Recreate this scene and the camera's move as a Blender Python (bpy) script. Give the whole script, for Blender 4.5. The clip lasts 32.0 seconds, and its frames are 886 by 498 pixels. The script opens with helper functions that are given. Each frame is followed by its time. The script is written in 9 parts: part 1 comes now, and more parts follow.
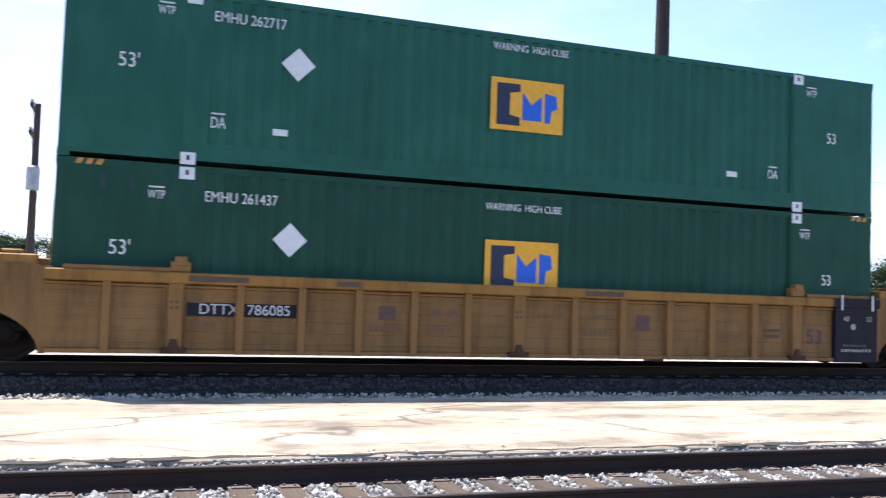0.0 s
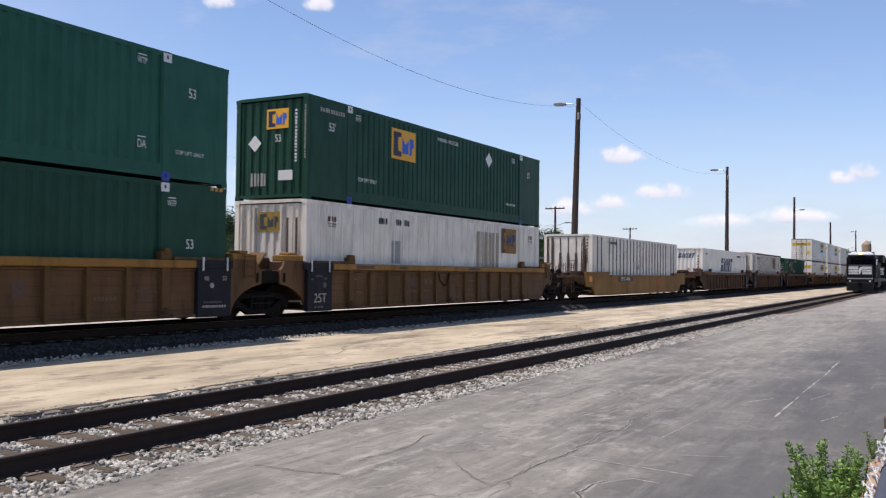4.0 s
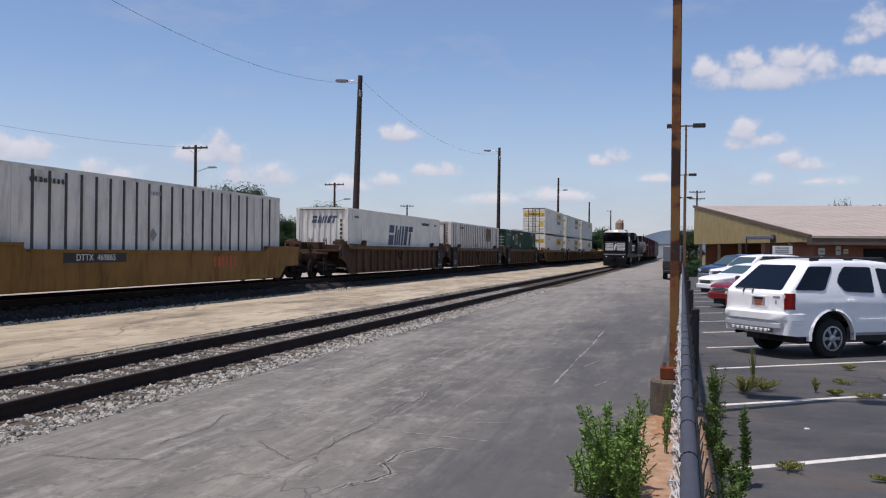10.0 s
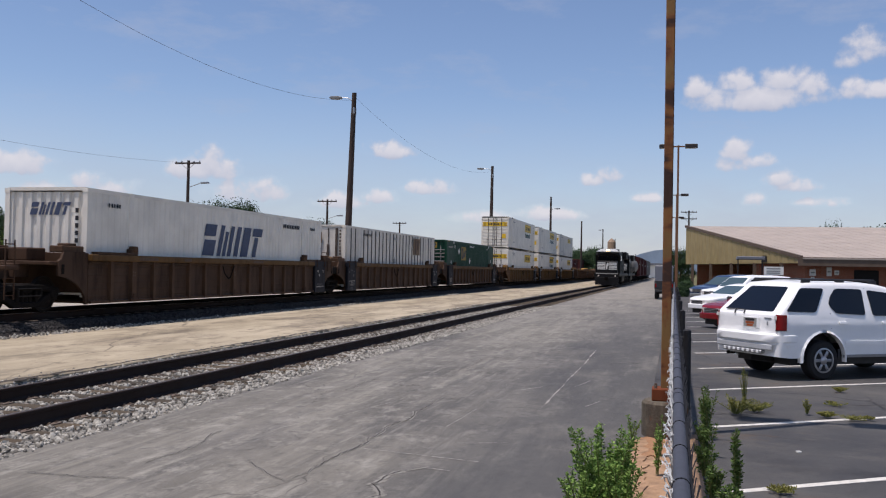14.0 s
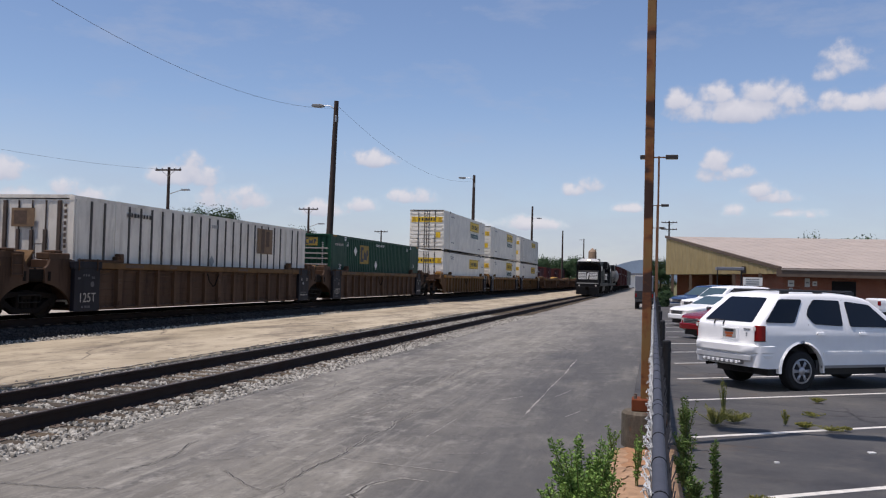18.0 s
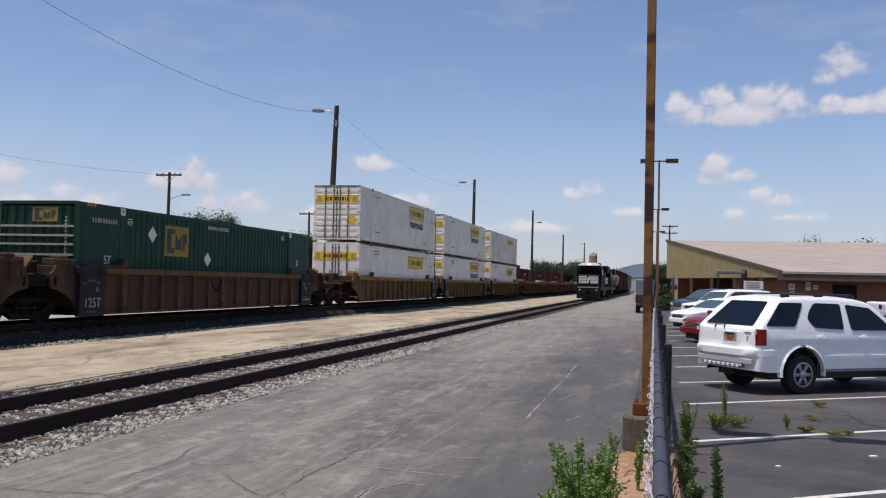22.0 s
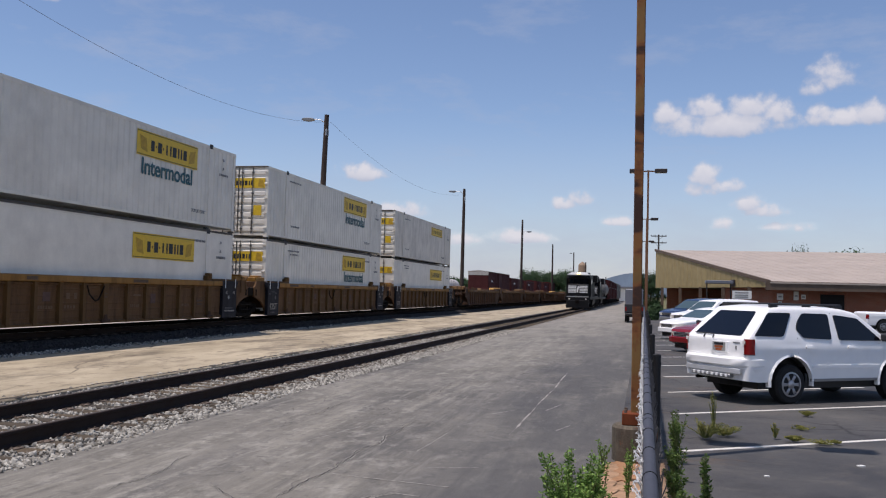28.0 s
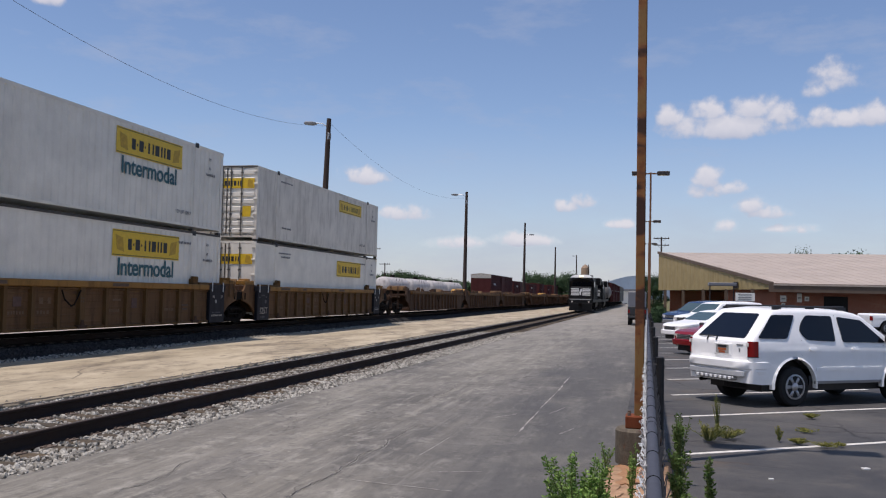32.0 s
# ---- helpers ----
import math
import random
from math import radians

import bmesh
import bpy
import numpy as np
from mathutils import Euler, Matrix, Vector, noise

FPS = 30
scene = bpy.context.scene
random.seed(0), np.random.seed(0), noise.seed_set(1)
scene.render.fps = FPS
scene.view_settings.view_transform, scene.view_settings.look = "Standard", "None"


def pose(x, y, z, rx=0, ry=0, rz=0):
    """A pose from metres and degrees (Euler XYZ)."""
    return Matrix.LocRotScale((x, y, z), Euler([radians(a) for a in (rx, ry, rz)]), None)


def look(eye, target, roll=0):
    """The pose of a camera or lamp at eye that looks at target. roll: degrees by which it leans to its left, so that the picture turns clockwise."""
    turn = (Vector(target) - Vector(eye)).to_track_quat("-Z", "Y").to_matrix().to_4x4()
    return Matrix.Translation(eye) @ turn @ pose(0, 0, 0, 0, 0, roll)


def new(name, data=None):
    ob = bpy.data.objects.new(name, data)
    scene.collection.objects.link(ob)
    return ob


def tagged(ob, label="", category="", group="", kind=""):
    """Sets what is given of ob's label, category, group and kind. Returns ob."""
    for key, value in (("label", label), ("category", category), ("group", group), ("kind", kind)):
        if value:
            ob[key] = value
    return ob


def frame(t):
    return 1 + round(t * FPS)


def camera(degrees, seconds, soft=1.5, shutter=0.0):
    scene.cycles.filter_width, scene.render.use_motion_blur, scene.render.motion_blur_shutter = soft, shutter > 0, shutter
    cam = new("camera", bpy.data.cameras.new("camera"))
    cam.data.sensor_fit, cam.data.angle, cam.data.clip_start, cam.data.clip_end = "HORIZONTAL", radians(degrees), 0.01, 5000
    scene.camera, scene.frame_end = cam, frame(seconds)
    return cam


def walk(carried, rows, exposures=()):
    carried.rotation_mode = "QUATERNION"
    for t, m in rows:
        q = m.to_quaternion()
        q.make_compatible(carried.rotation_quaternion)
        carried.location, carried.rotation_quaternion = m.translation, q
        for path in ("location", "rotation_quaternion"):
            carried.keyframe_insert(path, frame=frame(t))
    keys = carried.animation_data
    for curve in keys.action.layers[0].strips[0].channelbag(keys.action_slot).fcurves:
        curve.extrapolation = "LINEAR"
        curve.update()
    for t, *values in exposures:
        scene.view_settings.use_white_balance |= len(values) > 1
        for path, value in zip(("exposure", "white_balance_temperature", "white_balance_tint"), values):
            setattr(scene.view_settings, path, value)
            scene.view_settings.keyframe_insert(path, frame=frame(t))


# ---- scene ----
# ---------------------------------------------------------------- camera
PATH = [
    (0.0, 0.094, -0.004, 1.818, 92.98, -1.99, 70.94),
    (0.5, 0.123, -0.000, 1.809, 92.86, -1.68, 62.62),
    (1.0, 0.133, 0.024, 1.808, 92.45, -1.55, 54.99),
    (1.5, 0.156, 0.027, 1.805, 92.51, -1.16, 49.90),
    (2.0, 0.172, 0.010, 1.804, 92.62, -0.77, 45.00),
    (2.5, 0.167, 0.026, 1.808, 92.42, -0.40, 40.85),
    (3.0, 0.153, 0.111, 1.823, 92.15, 0.08, 38.58),
    (3.5, 0.172, 0.164, 1.814, 91.79, 0.76, 34.81),
    (4.0, 0.197, 0.214, 1.827, 91.49, -0.62, 29.22),
    (4.5, 0.200, 0.196, 1.831, 91.75, -2.25, 26.69),
    (6.5, -0.016, 0.048, 1.837, 91.34, -0.95, 14.36),
    (7.0, -0.013, 0.047, 1.840, 91.68, -1.00, 13.92),
    (7.5, -0.015, 0.046, 1.846, 91.70, -1.06, 13.96),
    (8.0, -0.013, 0.036, 1.846, 91.47, -1.24, 14.32),
    (8.5, -0.011, 0.025, 1.844, 91.23, -1.18, 14.52),
    (9.0, -0.000, -0.000, 1.839, 91.07, -0.84, 14.60),
    (9.5, 0.004, -0.006, 1.838, 90.56, -0.68, 14.87),
    (10.0, -0.000, -0.001, 1.840, 90.11, -0.62, 14.99),
    (10.5, 0.002, 0.010, 1.848, 90.32, -0.59, 15.26),
    (11.0, -0.001, 0.012, 1.847, 90.57, -1.02, 15.10),
    (11.5, -0.004, 0.019, 1.849, 90.74, -1.02, 15.04),
    (12.0, -0.003, 0.020, 1.849, 90.87, -0.97, 14.94),
    (12.5, -0.008, 0.020, 1.852, 90.94, -1.14, 14.88),
    (13.0, -0.012, 0.020, 1.857, 91.04, -1.27, 15.22),
    (13.5, -0.004, 0.019, 1.856, 91.23, -1.20, 14.81),
    (14.0, -0.005, 0.022, 1.855, 91.24, -1.15, 14.49),
    (14.5, -0.002, 0.025, 1.854, 91.12, -1.15, 14.33),
    (16.5, -0.006, 0.044, 1.859, 91.57, -1.17, 13.83),
    (17.0, -0.010, 0.038, 1.859, 91.67, -1.26, 13.80),
    (17.5, -0.004, 0.036, 1.860, 91.71, -1.51, 13.60),
    (18.0, -0.004, 0.041, 1.863, 91.83, -1.47, 13.29),
    (18.5, -0.006, 0.045, 1.865, 91.85, -1.22, 13.20),
    (19.0, -0.003, 0.032, 1.862, 91.85, -1.32, 13.28),
    (19.5, -0.000, 0.039, 1.866, 92.01, -1.31, 13.24),
    (20.0, -0.008, 0.033, 1.864, 92.01, -1.28, 13.31),
    (20.5, -0.004, 0.035, 1.863, 91.90, -1.26, 13.46),
    (21.0, -0.004, 0.043, 1.865, 91.96, -1.22, 13.36),
    (21.5, -0.004, 0.043, 1.864, 92.07, -1.23, 13.41),
    (22.0, -0.003, 0.042, 1.862, 92.11, -1.33, 13.33),
    (22.5, -0.008, 0.045, 1.865, 92.10, -1.17, 13.33),
    (23.0, -0.005, 0.040, 1.865, 92.23, -1.26, 13.35),
    (23.5, -0.007, 0.037, 1.863, 92.15, -1.48, 13.26),
    (24.0, -0.012, 0.041, 1.867, 92.21, -1.71, 13.30),
    (24.5, -0.010, 0.040, 1.867, 92.36, -1.56, 13.30),
    (25.0, -0.005, 0.034, 1.868, 92.54, -1.46, 13.29),
    (25.5, -0.007, 0.031, 1.867, 92.61, -1.32, 13.13),
    (27.5, -0.002, 0.031, 1.872, 92.73, -1.40, 12.80),
    (28.0, -0.005, 0.029, 1.869, 92.71, -1.43, 12.66),
    (28.5, 0.000, 0.043, 1.869, 92.57, -1.22, 12.76),
    (29.0, -0.002, 0.042, 1.871, 92.73, -1.29, 12.76),
    (29.5, -0.005, 0.037, 1.874, 92.95, -1.53, 12.54),
    (30.0, -0.009, 0.037, 1.871, 92.98, -1.54, 12.43),
    (30.5, -0.007, 0.040, 1.872, 92.93, -1.41, 12.64),
    (31.0, -0.011, 0.042, 1.873, 93.01, -1.21, 12.75),
    (31.5, -0.009, 0.039, 1.871, 93.00, -1.27, 12.80),
    (32.0, -0.004, 0.043, 1.872, 92.91, -1.22, 12.84),
]
cam = camera(52.75, 32.0, soft=1.15, shutter=0.15)
walk(cam, [(t, pose(x, y, z, rx, ry, rz)) for t, x, y, z, rx, ry, rz in PATH],
     exposures=[(t, e, 6500 - 500 * max(0.0, 1 - t / 4) - 260 * max(0.0, 1 - abs(t - 8) / 4), 19) for t, e in ((0.0, 1.25), (0.6, 1.48), (1.0, 1.38), (1.5, 1.1), (2.0, 1.06), (3.0, 0.8), (4.0, 0.33), (4.5, 0.1), (6.5, -0.4), (8.0, -0.38), (9.0, -0.36), (10.0, -0.11), (12.0, -0.06), (14.0, -0.1), (19.0, -0.11), (32.0, -0.1))])

# ---------------------------------------------------------------- plan, in metres
NEAR_X, NEAR_TOP = -7.82, 0.15           # near track: centre and height of the rail tops
TRAIN_X, TRAIN_TOP = -16.30, 0.54        # train track
CAR_BASE = 0.62                          # level from which the cars' own heights count
GAUGE = 1.435
SLAB = (-14.5, -9.2)                     # pale concrete slab between the tracks
ROAD = (-6.1, -0.30)                     # asphalt lane
FENCE_X = 0.03

# ---------------------------------------------------------------- sky and sun
SUN_WAY = Vector((1.46, 1.28, -6.68)).normalized()
sun = new("sun", bpy.data.lights.new("sun", "SUN"))
sun.data.energy, sun.data.angle, sun.data.color = 4.05, radians(0.6), (1.0, 0.955, 0.88)
sun.matrix_world = look((-60, -34, 267), Vector((-60, -34, 267)) + SUN_WAY)

world = bpy.data.worlds.new("sky")
scene.world = world
world.use_nodes = True
wn, wl = world.node_tree.nodes, world.node_tree.links
wn.clear()


def wmath(op, a, b=None, c=None, clamp=False):
    n = wn.new("ShaderNodeMath")
    n.operation, n.use_clamp = op, clamp
    for i, v in enumerate((a, b, c)):
        if v is None:
            continue
        if isinstance(v, (int, float)):
            n.inputs[i].default_value = v
        else:
            wl.new(v, n.inputs[i])
    return n.outputs[0]


sky = wn.new("ShaderNodeTexSky")
sky.sky_type, sky.sun_disc = "NISHITA", False
sky.sun_elevation, sky.sun_rotation = radians(73.8), radians(-131.2)
sky.air_density, sky.dust_density, sky.ozone_density, sky.altitude = 1.0, 0.25, 3.5, 200.0
coord = wn.new("ShaderNodeTexCoord")
sep = wn.new("ShaderNodeSeparateXYZ")
wl.new(coord.outputs["Generated"], sep.inputs[0])
az = wmath("MULTIPLY", wmath("ARCTAN2", wmath("MULTIPLY", sep.outputs[0], -1.0), sep.outputs[1]), 57.2958)
el = wmath("MULTIPLY", wmath("ARCSINE", sep.outputs[2]), 57.2958)


def wnoise(scale, detail, rough, stretch=(1, 1, 1)):
    mp = wn.new("ShaderNodeMapping")
    mp.inputs["Scale"].default_value = stretch
    wl.new(coord.outputs["Generated"], mp.inputs[0])
    n = wn.new("ShaderNodeTexNoise")
    n.inputs["Scale"].default_value, n.inputs["Detail"].default_value, n.inputs["Roughness"].default_value = scale, detail, rough
    wl.new(mp.outputs[0], n.inputs["Vector"])
    return n.outputs["Fac"]


wisp = wmath("SUBTRACT", wnoise(9, 6, 0.62, (1, 1, 3.0)), 0.5)
# cumulus: azimuth, height, half width, half height (degrees) of each heap
HEAPS = ((-4.6, 10.5, 3.7, 0.85), (-1.3, 11.1, 0.8, 0.7), (-3.6, 11.4, 1.0, 0.75), (-6.3, 11.5, 1.4, 0.85), (-7.7, 11.0, 0.9, 0.8),
         (-10.9, 13.0, 1.3, 1.1), (-9.9, 12.5, 0.7, 0.7), (-11.3, 10.6, 1.3, 0.6), (-12.9, 10.8, 0.9, 0.75), (-10.3, 10.8, 0.8, 0.7),
         (-3.5, 7.2, 0.9, 0.9), (-3.1, 6.6, 1.4, 0.6), (-4.7, 6.75, 1.2, 0.5), (-6.2, 5.7, 0.95, 0.6), (-7.4, 5.3, 1.4, 0.5), (4.0, 6.0, 0.9, 0.65), (4.9, 5.7, 0.9, 0.5), (18.1, 7.35, 1.7, 0.6), (15.5, 5.0, 1.5, 0.6), (18.8, 4.4, 1.3, 0.6), (29.2, 6.2, 1.0, 1.0), (28.4, 5.8, 1.2, 0.9), (30.3, 5.7, 1.4, 0.85), (27.0, 4.5, 2.2, 0.9), (40.3, 5.4, 2.1, 0.9), (41.6, 5.8, 1.1, 0.75), (36.1, 4.7, 1.2, 0.75), (34.9, 4.4, 1.6, 0.65), (38.4, 3.9, 2.0, 0.8), (21.0, 4.0, 2.0, 0.6))
SMALL = ((1.85, 4.6, 0.9, 0.4), (-4.6, 4.4, 0.7, 0.5), (-8.5, 4.3, 1.2, 0.4), (37.3, 16.6, 1.0, 0.6), (43.6, 16.4, 1.0, 0.6), (8.0, 3.5, 2.0, 0.5), (12.0, 3.2, 2.0, 0.5))


def heaps(lift):
    """Density of the heaps, read a little higher up by lift degrees."""
    h = None
    mp = wn.new("ShaderNodeMapping")
    mp.inputs["Location"].default_value = (0, 0, lift / 57.3)
    wl.new(coord.outputs["Generated"], mp.inputs[0])
    noises = []
    for scale, detail, amount in ((24, 3, 3.0), (60, 8, 2.3)):
        n = wn.new("ShaderNodeTexNoise")
        n.inputs["Scale"].default_value, n.inputs["Detail"].default_value, n.inputs["Roughness"].default_value = scale, detail, 0.58
        wl.new(mp.outputs[0], n.inputs["Vector"])
        noises.append(wmath("MULTIPLY", wmath("SUBTRACT", n.outputs["Fac"], 0.5), amount))
    up = wmath("ADD", el, lift)
    for a, b, w, h0 in HEAPS + SMALL:
        dx = wmath("DIVIDE", wmath("SUBTRACT", az, a), w * 1.15)
        dy = wmath("DIVIDE", wmath("SUBTRACT", up, b), h0 * 1.2)
        dy = wmath("MAXIMUM", dy, wmath("MULTIPLY", dy, -1.7))
        e = wmath("SUBTRACT", 1.0, wmath("ADD", wmath("MULTIPLY", dx, dx), wmath("MULTIPLY", dy, dy)))
        h = e if h is None else wmath("MAXIMUM", h, e)
    h = wmath("MAXIMUM", h, -1.6)
    form = wmath("ADD", h, wmath("MULTIPLY", noises[0], 0.7))
    return wmath("ADD", h, wmath("ADD", noises[0], noises[1])), form


(heap, form), (over, form_over) = heaps(0.0), heaps(0.5)
ease = wn.new("ShaderNodeMapRange")
ease.interpolation_type = "SMOOTHSTEP"
wl.new(heap, ease.inputs[0])
ease.inputs[1].default_value, ease.inputs[2].default_value, ease.inputs[3].default_value, ease.inputs[4].default_value = -0.4, 1.0, 0.0, 0.92
heap_mask = ease.outputs[0]
wisp_mask = wmath("MULTIPLY", wmath("MAXIMUM", wmath("SUBTRACT", wisp, 0.03), 0.0), 1.5, clamp=True)
low = wmath("SUBTRACT", 1.0, wmath("DIVIDE", el, 11.0), clamp=True)
veil = wmath("MULTIPLY", wmath("ADD", wmath("MULTIPLY", wisp, 2.4), 0.5, clamp=True), wmath("MULTIPLY", low, 1.15))
haze = wmath("ADD", wmath("MULTIPLY", low, 0.36), wmath("MULTIPLY", veil, 0.42), clamp=True)
mask = wmath("MAXIMUM", wmath("MAXIMUM", heap_mask, wisp_mask), wmath("ADD", wmath("MULTIPLY", haze, 0.8), wmath("MULTIPLY", wmath("MULTIPLY", low, low), 0.3)))
bright = wmath("MULTIPLY", wmath("DIVIDE", wmath("SUBTRACT", az, 42.0), 40.0, clamp=True), wmath("ADD", wmath("MULTIPLY", wisp, 0.8), 0.42))
mask = wmath("MAXIMUM", mask, bright)
mask = wmath("MULTIPLY", mask, wmath("GREATER_THAN", el, -0.5))
shade = wn.new("ShaderNodeMix")
shade.data_type = "RGBA"
shade.inputs[6].default_value, shade.inputs[7].default_value = (4.1, 4.5, 5.2, 1), (6.2, 6.3, 6.4, 1)
soft = wmath("SUBTRACT", 0.5, wmath("MULTIPLY", low, 0.16))
wl.new(wmath("ADD", wmath("ADD", wmath("MULTIPLY", wmath("SUBTRACT", form, form_over), 0.42), wmath("MULTIPLY", wmath("SUBTRACT", heap, over), 0.1)), soft, clamp=True), shade.inputs[0])
dim = wn.new("ShaderNodeMix")                # the haze is duller away from the sun's side
dim.data_type = "RGBA"
dim.inputs[6].default_value, dim.inputs[7].default_value = (5.1, 5.4, 6.0, 1), (3.6, 4.1, 4.95, 1)
wl.new(wmath("DIVIDE", wmath("SUBTRACT", 60.0, az), 25.0, clamp=True), dim.inputs[0])
tint = wn.new("ShaderNodeMix")
tint.data_type = "RGBA"
wl.new(heap_mask, tint.inputs[0])
wl.new(dim.outputs[2], tint.inputs[6])
wl.new(shade.outputs[2], tint.inputs[7])
mixs = wn.new("ShaderNodeMix")
mixs.data_type = "RGBA"
wl.new(mask, mixs.inputs[0])
wl.new(sky.outputs[0], mixs.inputs[6])
wl.new(tint.outputs[2], mixs.inputs[7])
bg, wout = wn.new("ShaderNodeBackground"), wn.new("ShaderNodeOutputWorld")
bg.inputs["Strength"].default_value = 0.126
wl.new(mixs.outputs[2], bg.inputs["Color"])
wl.new(bg.outputs[0], wout.inputs["Surface"])


# ---------------------------------------------------------------- materials
def rgb(h):
    """Linear colour from a plain sRGB triple 0..255."""
    return tuple(((v / 255 + 0.055) / 1.055) ** 2.4 if v > 10 else v / 255 / 12.92 for v in h) + (1.0,)


class Nodes:
    def __init__(self, name):
        self.m = bpy.data.materials.new(name)
        self.m.use_nodes = True
        self.n, self.l = self.m.node_tree.nodes, self.m.node_tree.links
        self.b = self.n["Principled BSDF"]
        self.tc = self.n.new("ShaderNodeTexCoord")

    def put(self, v, sock):
        if isinstance(v, bpy.types.NodeSocket):
            self.l.new(v, sock)
        else:
            sock.default_value = v

    def coords(self, scale=(1, 1, 1), kind="Object"):
        mp = self.n.new("ShaderNodeMapping")
        mp.inputs["Scale"].default_value = scale
        self.l.new(self.tc.outputs[kind], mp.inputs[0])
        return mp.outputs[0]

    def noise(self, scale, detail=4, rough=0.6, stretch=(1, 1, 1), lo=0.3, hi=0.7):
        n = self.n.new("ShaderNodeTexNoise")
        n.inputs["Scale"].default_value, n.inputs["Detail"].default_value, n.inputs["Roughness"].default_value = scale, detail, rough
        self.l.new(self.coords(stretch), n.inputs["Vector"])
        return self.ramp(n.outputs["Fac"], lo, hi)

    def ramp(self, v, lo, hi, a=0.0, b=1.0):
        r = self.n.new("ShaderNodeMapRange")
        self.put(v, r.inputs[0])
        r.inputs[1].default_value, r.inputs[2].default_value, r.inputs[3].default_value, r.inputs[4].default_value = lo, hi, a, b
        return r.outputs[0]

    def math(self, op, a, b=0.0, clamp=False):
        n = self.n.new("ShaderNodeMath")
        n.operation, n.use_clamp = op, clamp
        self.put(a, n.inputs[0])
        self.put(b, n.inputs[1])
        return n.outputs[0]

    def mix(self, fac, a, b, kind="MIX"):
        n = self.n.new("ShaderNodeMix")
        n.data_type, n.blend_type = "RGBA", kind
        self.put(fac, n.inputs[0])
        self.put(a, n.inputs[6])
        self.put(b, n.inputs[7])
        return n.outputs[2]

    def cracks(self, scale, width, stretch=(1, 1, 1), warp=0.25):
        w = self.n.new("ShaderNodeTexNoise")
        w.inputs["Scale"].default_value, w.inputs["Detail"].default_value = scale * 2.5, 4
        self.l.new(self.coords(stretch), w.inputs["Vector"])
        add = self.n.new("ShaderNodeVectorMath")
        add.operation = "MULTIPLY_ADD"
        self.l.new(w.outputs["Color"], add.inputs[0])
        add.inputs[1].default_value = (warp / scale,) * 3
        self.l.new(self.coords(stretch), add.inputs[2])
        v = self.n.new("ShaderNodeTexVoronoi")
        v.feature = "DISTANCE_TO_EDGE"
        v.inputs["Scale"].default_value = scale
        self.l.new(add.outputs[0], v.inputs["Vector"])
        return self.ramp(v.outputs["Distance"], 0.0, width, 1.0, 0.0)

    def random(self, lo=0.0, hi=1.0):
        return self.ramp(self.n.new("ShaderNodeObjectInfo").outputs["Random"], 0, 1, lo, hi)

    def island(self, lo=0.0, hi=1.0):
        return self.ramp(self.n.new("ShaderNodeNewGeometry").outputs["Random Per Island"], 0, 1, lo, hi)

    def done(self, colour, rough=0.6, metal=0.0, bump=None, strength=0.3, dist=0.01, spec=None):
        self.put(colour, self.b.inputs["Base Color"])
        self.put(rough, self.b.inputs["Roughness"])
        self.put(metal, self.b.inputs["Metallic"])
        if spec is not None:
            self.b.inputs["Specular IOR Level"].default_value = spec
        if bump is not None:
            bp = self.n.new("ShaderNodeBump")
            bp.inputs["Strength"].default_value, bp.inputs["Distance"].default_value = strength, dist
            self.l.new(bump, bp.inputs["Height"])
            self.l.new(bp.outputs[0], self.b.inputs["Normal"])
        return self.m


def paint(name, c, dirt=(60, 50, 40), wear=0.35, rough=0.45, metal=0.0, streak=True, scale=1.2):
    """Weathered paint: base colour, large fading, downward dirt streaks, fine grain."""
    k = Nodes(name)
    base = tuple(min(0.85, v * 1.06) for v in rgb(c)[:3]) + (1,)
    fade = k.mix(k.noise(scale, 3, 0.5), base, tuple(min(1, v * 1.22 + 0.004) for v in base[:3]) + (1,))
    st = k.noise(1.7, 8, 0.7, (1.0, 1.7, 0.3) if streak else (1, 1, 1), 0.48, 0.78)
    fine = k.noise(26, 4, 0.7, lo=0.3, hi=0.8)
    dirty = k.mix(k.math("MULTIPLY", st, wear), fade, rgb(dirt))
    col = k.mix(k.math("MULTIPLY", fine, 0.14), dirty, rgb(dirt))
    return k.done(col, k.math("ADD", rough, k.math("MULTIPLY", st, 0.25)), metal, fine, 0.08, 0.004, 0.2)


def plain(name, c, rough=0.6, metal=0.0, var=0.25, scale=8, bump=0.1, spec=None):
    k = Nodes(name)
    base = rgb(c)
    f = k.noise(scale, 5, 0.65)
    col = k.mix(f, tuple(v * (1 - var) for v in base[:3]) + (1,), tuple(min(1, v * (1 + var)) for v in base[:3]) + (1,))
    return k.done(col, rough, metal, f, bump, 0.004, spec)


